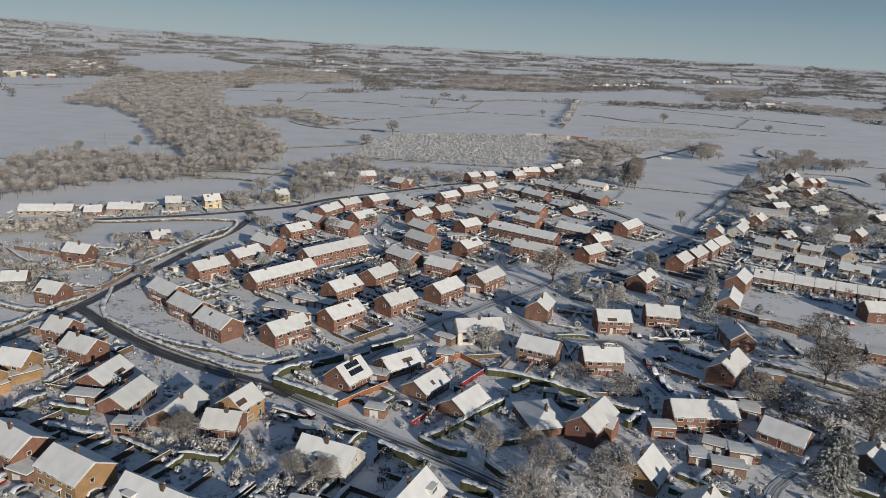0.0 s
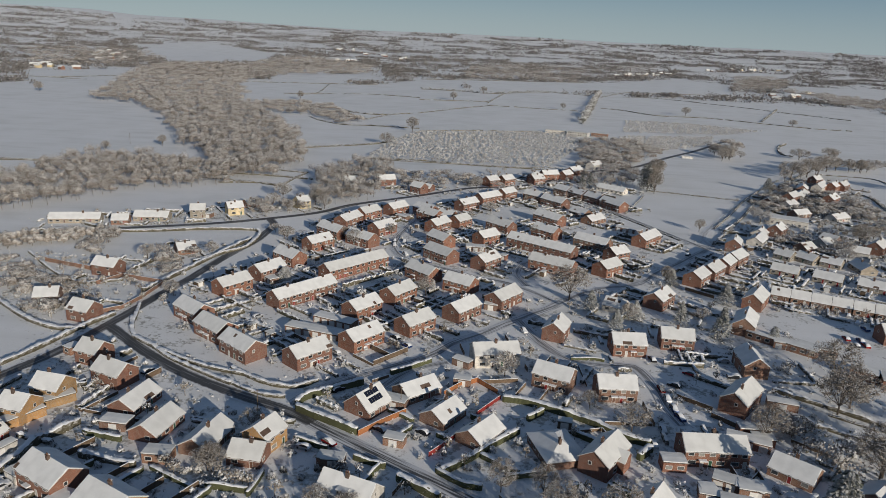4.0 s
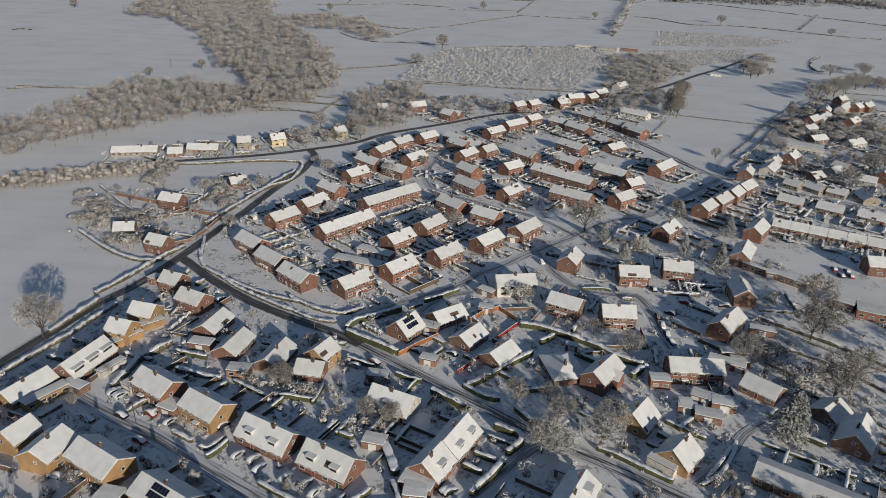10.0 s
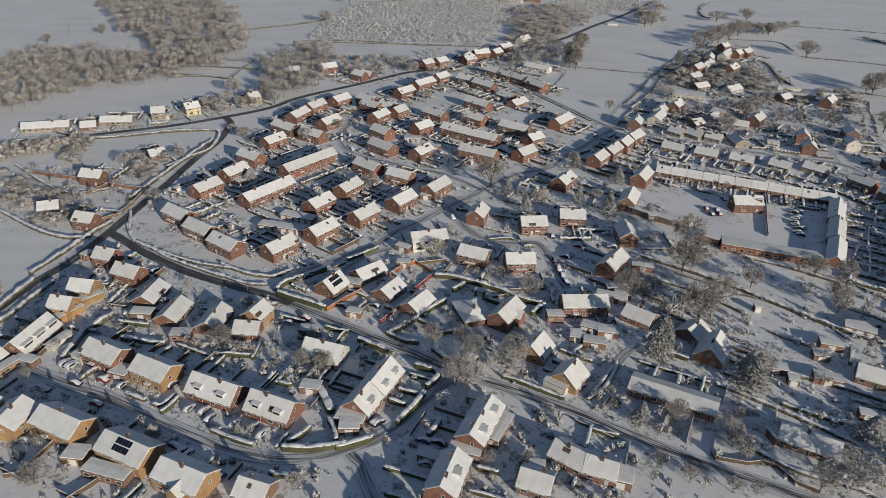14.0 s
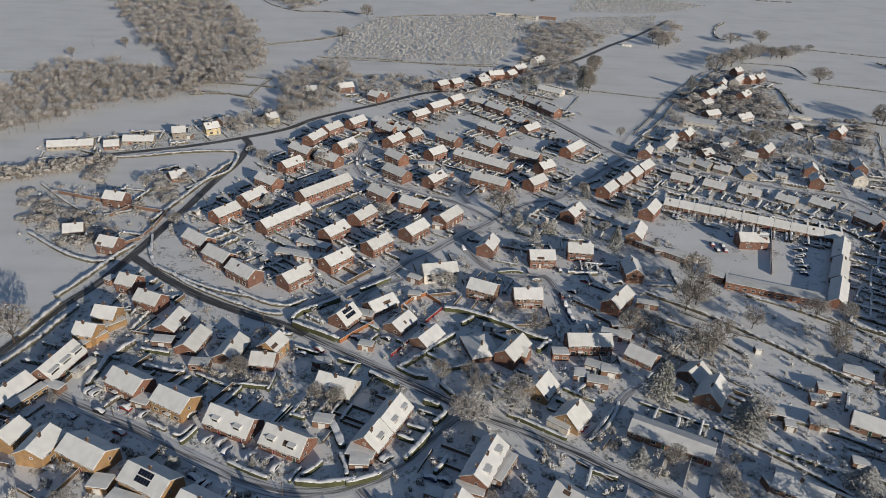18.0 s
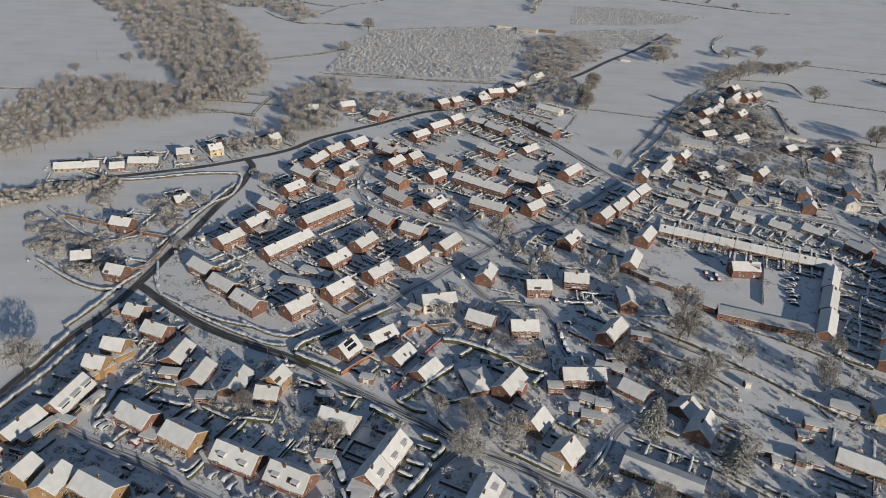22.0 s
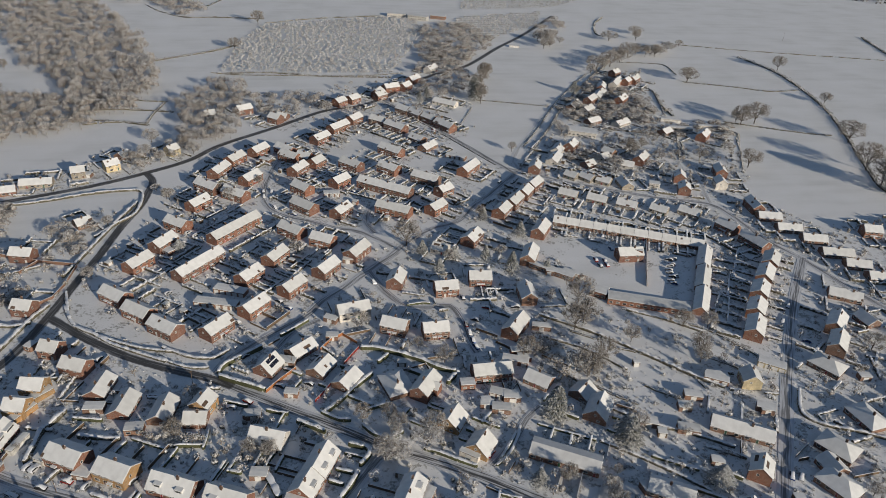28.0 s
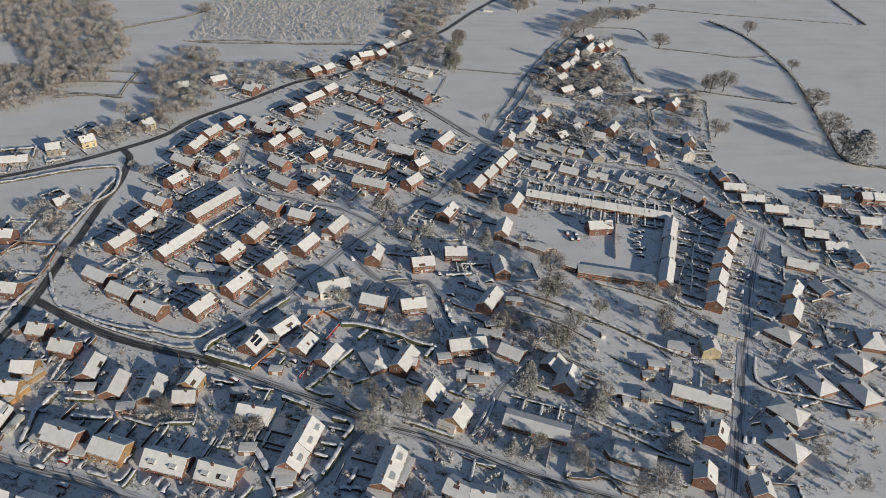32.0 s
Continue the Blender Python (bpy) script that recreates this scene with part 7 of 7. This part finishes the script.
    for i, (px, py, r) in enumerate(spots):
        h = r * rnd.uniform(0.9, 1.9)
        if i < 280:
            ob = new("shrub", rnd.choice(SHRUBS))
            ob.matrix_basis = pose(px, py, ground(px, py) - 0.05, 0, 0, rnd.uniform(0, 360)) @ Matrix.Diagonal((r, r * rnd.uniform(0.8, 1.2), h, 1))
            tagged(ob, "garden shrub bent under clumps of snow", "shrub", "garden shrubs")
        else:
            shrub_shape(i, 72, 0.33, bushes, px, py, ground(px, py), r, h)
    clumps = Shape()
    for x, y, angle, L, half, sort, homes in houses:
        for k in range(int((30 + 1.2 * L) * (1.0 if y < 320 else 0.5))):
            t, d = rnd.random() * 6.283, half + 0.6 + 14 * rnd.random()
            px, py = x + (d + L / 3) * math.cos(t), y + d * math.sin(t)
            if is_free(px, py, 0.3):
                low_clump(clumps, px, py, rnd)
    for poly, room in SCRUB:
        xa, xb, ya, yb = min(p[0] for p in poly), max(p[0] for p in poly), min(p[1] for p in poly), max(p[1] for p in poly)
        for k in range(int((xb - xa) * (yb - ya) / 14)):
            px, py = rnd.uniform(xa, xb), rnd.uniform(ya, yb)
            if inside(px, py, poly) and is_free(px, py, 0.3):
                low_clump(clumps, px, py, rnd)
    tagged(new("garden_clutter", clumps.mesh("garden_clutter", SHRUB)), "snow-topped stalks, pots and low plants of the gardens", "plants", kind="stuff")
    tagged(new("hedge_snow", caps.mesh("hedge_snow", CAP_SNOW)), "snow lying along the garden hedges", "snow", kind="stuff")
    small = Shape()
    for x, y, angle, L, half, sort, homes in houses:
        for k in range(3):
            t, d = rnd.random() * 6.283, half + 2.5 + 12 * rnd.random()
            px, py = x + (d + L / 3) * math.cos(t), y + d * math.sin(t)
            if is_free(px, py, 1.2):
                tuft_tree(small, px, py, ground(px, py), rnd.uniform(2.6, 5.5), rnd.uniform(1.1, 2.3), 130, 0.36, rnd)
    for px, py, r in extra:
        tuft_tree(small, px, py, ground(px, py), 2 + 2.4 * r, 0.9 + r, 140, 0.38, rnd)
    tagged(new("garden_trees", small.mesh("garden_trees", TWIG)), "small frosted fruit trees and tall shrubs", "trees", kind="stuff")
    tagged(new("ragged_hedges", rest.mesh("ragged_hedges", SHRUB)), "ragged garden hedges under snow", "hedges", kind="stuff")
    tagged(new("garden_shrubs", bushes.mesh("garden_shrubs", SHRUB)), "snow-laden bushes of the gardens", "bushes", kind="stuff")


car(66.5, 194.7)
car(66.7, 188.6)
car(67.0, 182.7)
car(67.3, 177.8)
car(78.8, 206.7)
car(71.3, 197.8)
car(93.1, 206.6)
car(-101.1, 132.4)
car(-99.2, 131.8)
car(-86.5, 124.1)
car(-85.3, 125.4)
car(-79.8, 121.2)
car(-94.1, 122.6)
car(-102.1, 120.3)
car(-50.4, 105.7)
car(-42.9, 103.2)
car(-37.5, 101.5)
car(-34.7, 98.8)
car(-55.1, 92.6)
car(-53.0, 91.8)
car(-57.0, 95.0)
car(-2.5, 102.1)
car(10.9, 90.4)
car(10.2, 86.1)
car(14.1, 93.8)
car(10.1, 94.7)
car(193.0, 241.0)
car(189.3, 235.6)
car(185.0, 230.0)
car(183.9, 223.7)
car(181.5, 217.3)
car(153.6, 243.0)
car(153.1, 238.4)
car(-90.8, 189.8)
car(58.9, 115.9)
car(-16.7, 163.0)
car(-5.4, 162.7)
car(-29.0, 155.6)
car(-31.5, 183.9)
car(27.5, 235.1)
car(25.6, 308.2)
car(27.6, 316.9)
car(110.5, 321.0)
car(119.3, 332.0)
car(130.1, 345.4)
car(121.4, 346.9)
car(132.8, 348.9)
car(115.6, 381.5)
car(-24.9, 345.1)
car(-29.8, 345.2)
car(-29.3, 338.6)
car(-41.3, 390.9)
car(-60.3, 290.1)
car(-68.5, 296.8)
car(-11.4, 312.5)
car(-22.6, 323.0)
car(-28.6, 214.1)
car(-18.3, 223.5)
car(-13.9, 217.2)
car(-36.6, 209.2)
car(-27.0, 222.8)
car(-70.3, 236.9)
car(88.7, 243.0)
car(93.8, 217.9)
car(92.9, 205.8)
car(69.3, 216.2)
car(10.2, 390.9)
car(24.6, 340.2)
car(82.8, 339.4)
car(59.8, 389.9)
car(66.5, 194.7)
car(60.4, 170.4)
car(55.8, 162.7)
car(221.5, 163.8)
car(230.1, 191.2)
car(242.8, 220.4)
car(234.1, 204.7)
car(219.4, 179.5)
car(157.7, 94.8)
car(167.8, 89.8)
car(164.7, 90.8)
car(-105.2, 109.7)
car(-98.6, 98.7)
car(215.2, 277.5)
car(208.6, 246.9)
car(271.7, 199.7)
car(-65.0, 121.1)
car(-57.2, 110.0)
car(-52.8, 109.0)
car(-35.0, 153.0)
car(-3.3, 102.6)
car(-102.9, 120.5)
car(-98.5, 131.3)
car(-101.5, 133.1)
car(-84.4, 113.1)
car(149.0, 244.4)
car(149.3, 238.4)
car(163.0, 269.5)
car(162.3, 261.6)
car(162.1, 255.2)
car(190.1, 240.5)
car(187.6, 234.2)
car(184.1, 227.6)
car(181.3, 220.1)
car(185.9, 224.1)

fill_gardens()

# ---- distance: hedgerows, copses and farms up to the hills ----
rnd = random.Random(77)
far = Shape()


def far_clump(x, y, h, r, n):
    z = ground(x, y)
    for _ in range(n):
        t, q, c = rnd.random() * 2 * math.pi, rnd.random() ** 0.5, rnd.random()
        p = Vector((x + r * q * math.cos(t), y + r * q * math.sin(t), z + h * c * (1 - 0.5 * q)))
        a, b = [Vector((rnd.gauss(0, 1), rnd.gauss(0, 1), rnd.gauss(0, 1))).normalized() * r * 0.55 for _ in (0, 1)]
        far.face([p, p + a, p + b])


OPEN = [  # white fields between the far woods
    [(-1091, 2384), (-1218, 2940), (-1115, 3168), (-881, 2957), (-687, 2693), (-608, 2151), (-835, 2048)],
    [(-890, 1455), (-832, 1472), (-763, 1620), (-661, 1414), (-635, 1203), (-715, 1164)],
    [(-451, 1738), (-232, 1835), (-179, 1622), (-313, 1418), (-381, 1421)],
    [(-168, 1524), (-106, 1675), (5, 1802), (5, 1400), (-158, 1436)],
    [(5, 1752), (415, 1953), (685, 2357), (802, 2165), (642, 1723), (23, 1411)],
    [(1030, 2289), (1433, 2305), (1162, 1861), (851, 1673), (805, 1814)],
    [(923, 3198), (1118, 3177), (1022, 2932), (817, 2902)],
    [(219, 3189), (365, 3148), (320, 2960), (179, 2918)],
    [(1052, 2919), (1347, 2960), (1221, 2725), (972, 2634)],
]


def far_free(x, y):
    return (y > 1500 or x < -700 or x > 820) and y < 4880 and not any(inside(x, y, poly) for poly in OPEN)


# a patchwork of fields: hedgerows along their borders, and every third one a wood or an overgrown plot
cells, deep_cells = 46, 46
corner = {}
for j in range(deep_cells + 1):
    for i in range(cells + 1):
        r = 1350 * (4850 / 1350) ** (j / deep_cells)
        az = radians(-50 + 100 * i / cells + rnd.uniform(-1.2, 1.2))
        r *= 1 + rnd.uniform(-0.018, 0.018)
        corner[i, j] = (r * math.sin(az), r * math.cos(az))
for j in range(deep_cells):
    for i in range(cells):
        a, b, c, d = corner[i, j], corner[i + 1, j], corner[i + 1, j + 1], corner[i, j + 1]
        for (xa, ya), (xb, yb), odds in ((a, b, 0.85), (a, d, 0.7)):
            if rnd.random() > odds:
                continue
            tall, thick = (rnd.uniform(4, 9), 3.2) if rnd.random() < 0.45 else (rnd.uniform(2, 3.5), 1.8)
            n = int(math.hypot(xb - xa, yb - ya) / (5.0 + ya / 500))
            for k in range(n):
                u, v = xa + (xb - xa) * k / n + rnd.uniform(-2, 2), ya + (yb - ya) * k / n + rnd.uniform(-2, 2)
                if far_free(u, v) and rnd.random() > 0.12:
                    big = rnd.random() < 0.10
                    far_clump(u, v, tall * rnd.uniform(0.8, 1.3) * (1.6 if big else 1), thick * (1.9 if big else 1) + v / 900, 5)
        if rnd.random() < 0.30 + 0.25 * j / deep_cells:
            n = int(rnd.uniform(16, 60))
            for k in range(n):
                p, q = rnd.random(), rnd.random()
                u = (a[0] * (1 - p) + b[0] * p) * (1 - q) + (d[0] * (1 - p) + c[0] * p) * q
                v = (a[1] * (1 - p) + b[1] * p) * (1 - q) + (d[1] * (1 - p) + c[1] * p) * q
                if far_free(u, v):
                    far_clump(u, v, rnd.uniform(5, 11), 5 + v / 600, 7)
tagged(new("distant_woods", far.mesh("distant_woods", FAR)), "distant frosted hedgerows and copses", "woods", kind="stuff")

# where the ground is garden: near houses, away from the open fields
marks = land_ob.data.attributes.new("garden", "FLOAT", "POINT")
close = {}
for h in houses:
    for i in range(-3, 4):
        for j in range(-3, 4):
            close.setdefault((int(h[0] // 10) + i, int(h[1] // 10) + j), []).append(h)
for i, v in enumerate(land_ob.data.vertices):
    near_by = close.get((int(v.co.x // 10), int(v.co.y // 10)), ())
    d = min((math.hypot(v.co.x - h[0], v.co.y - h[1]) for h in near_by), default=99)
    marks.data[i].value = max(0.0, min(1.0, (32 - d) / 12))


# ---- far farms and villages ----
def far_house(x, y, w, d, h, turn, wall):
    """A house too far off to show more than its walls and its white roof."""
    s = Shape().prism([(-d / 2, -1.5), (d / 2, -1.5), (d / 2, h), (0, h + 0.38 * d), (-d / 2, h)], -w / 2, w / 2)
    ob = thing("far_house", x, y, turn, "small distant house under a snowy roof", "house", "distant houses")
    part("shell", s.mesh("shell", wall), ob)
    over, ze = d / 2 + 0.4, h - 0.2
    roof = Shape().prism([(-over, ze), (0, h + 0.38 * d + 0.1), (over, ze), (over, ze + 0.3), (0, h + 0.38 * d + 0.4), (-over, ze + 0.3)], -w / 2 - 0.3, w / 2 + 0.3)
    part("roof_snow", roof.mesh("roof_snow", ROOF_SNOW), ob)


for (xa, ya), (xb, yb), n in (((-860, 1500), (-960, 1720), 9), ((-900, 1900), (-1160, 2330), 14), ((-560, 3300), (-170, 2720), 16), ((470, 2330), (800, 2680), 14), ((1000, 2950), (1400, 3200), 10), ((700, 1620), (930, 1960), 6), ((-520, 2560), (-300, 2480), 7)):
    for k in range(n):
        t = rnd.random()
        far_house(xa + (xb - xa) * t + rnd.uniform(-45, 45), ya + (yb - ya) * t + rnd.uniform(-45, 45), rnd.uniform(9, 19), rnd.uniform(7.5, 9.5), rnd.uniform(3, 5.2), rnd.uniform(-40, 40), BRICK[rnd.choice(("red", "white", "cream", "brown"))])
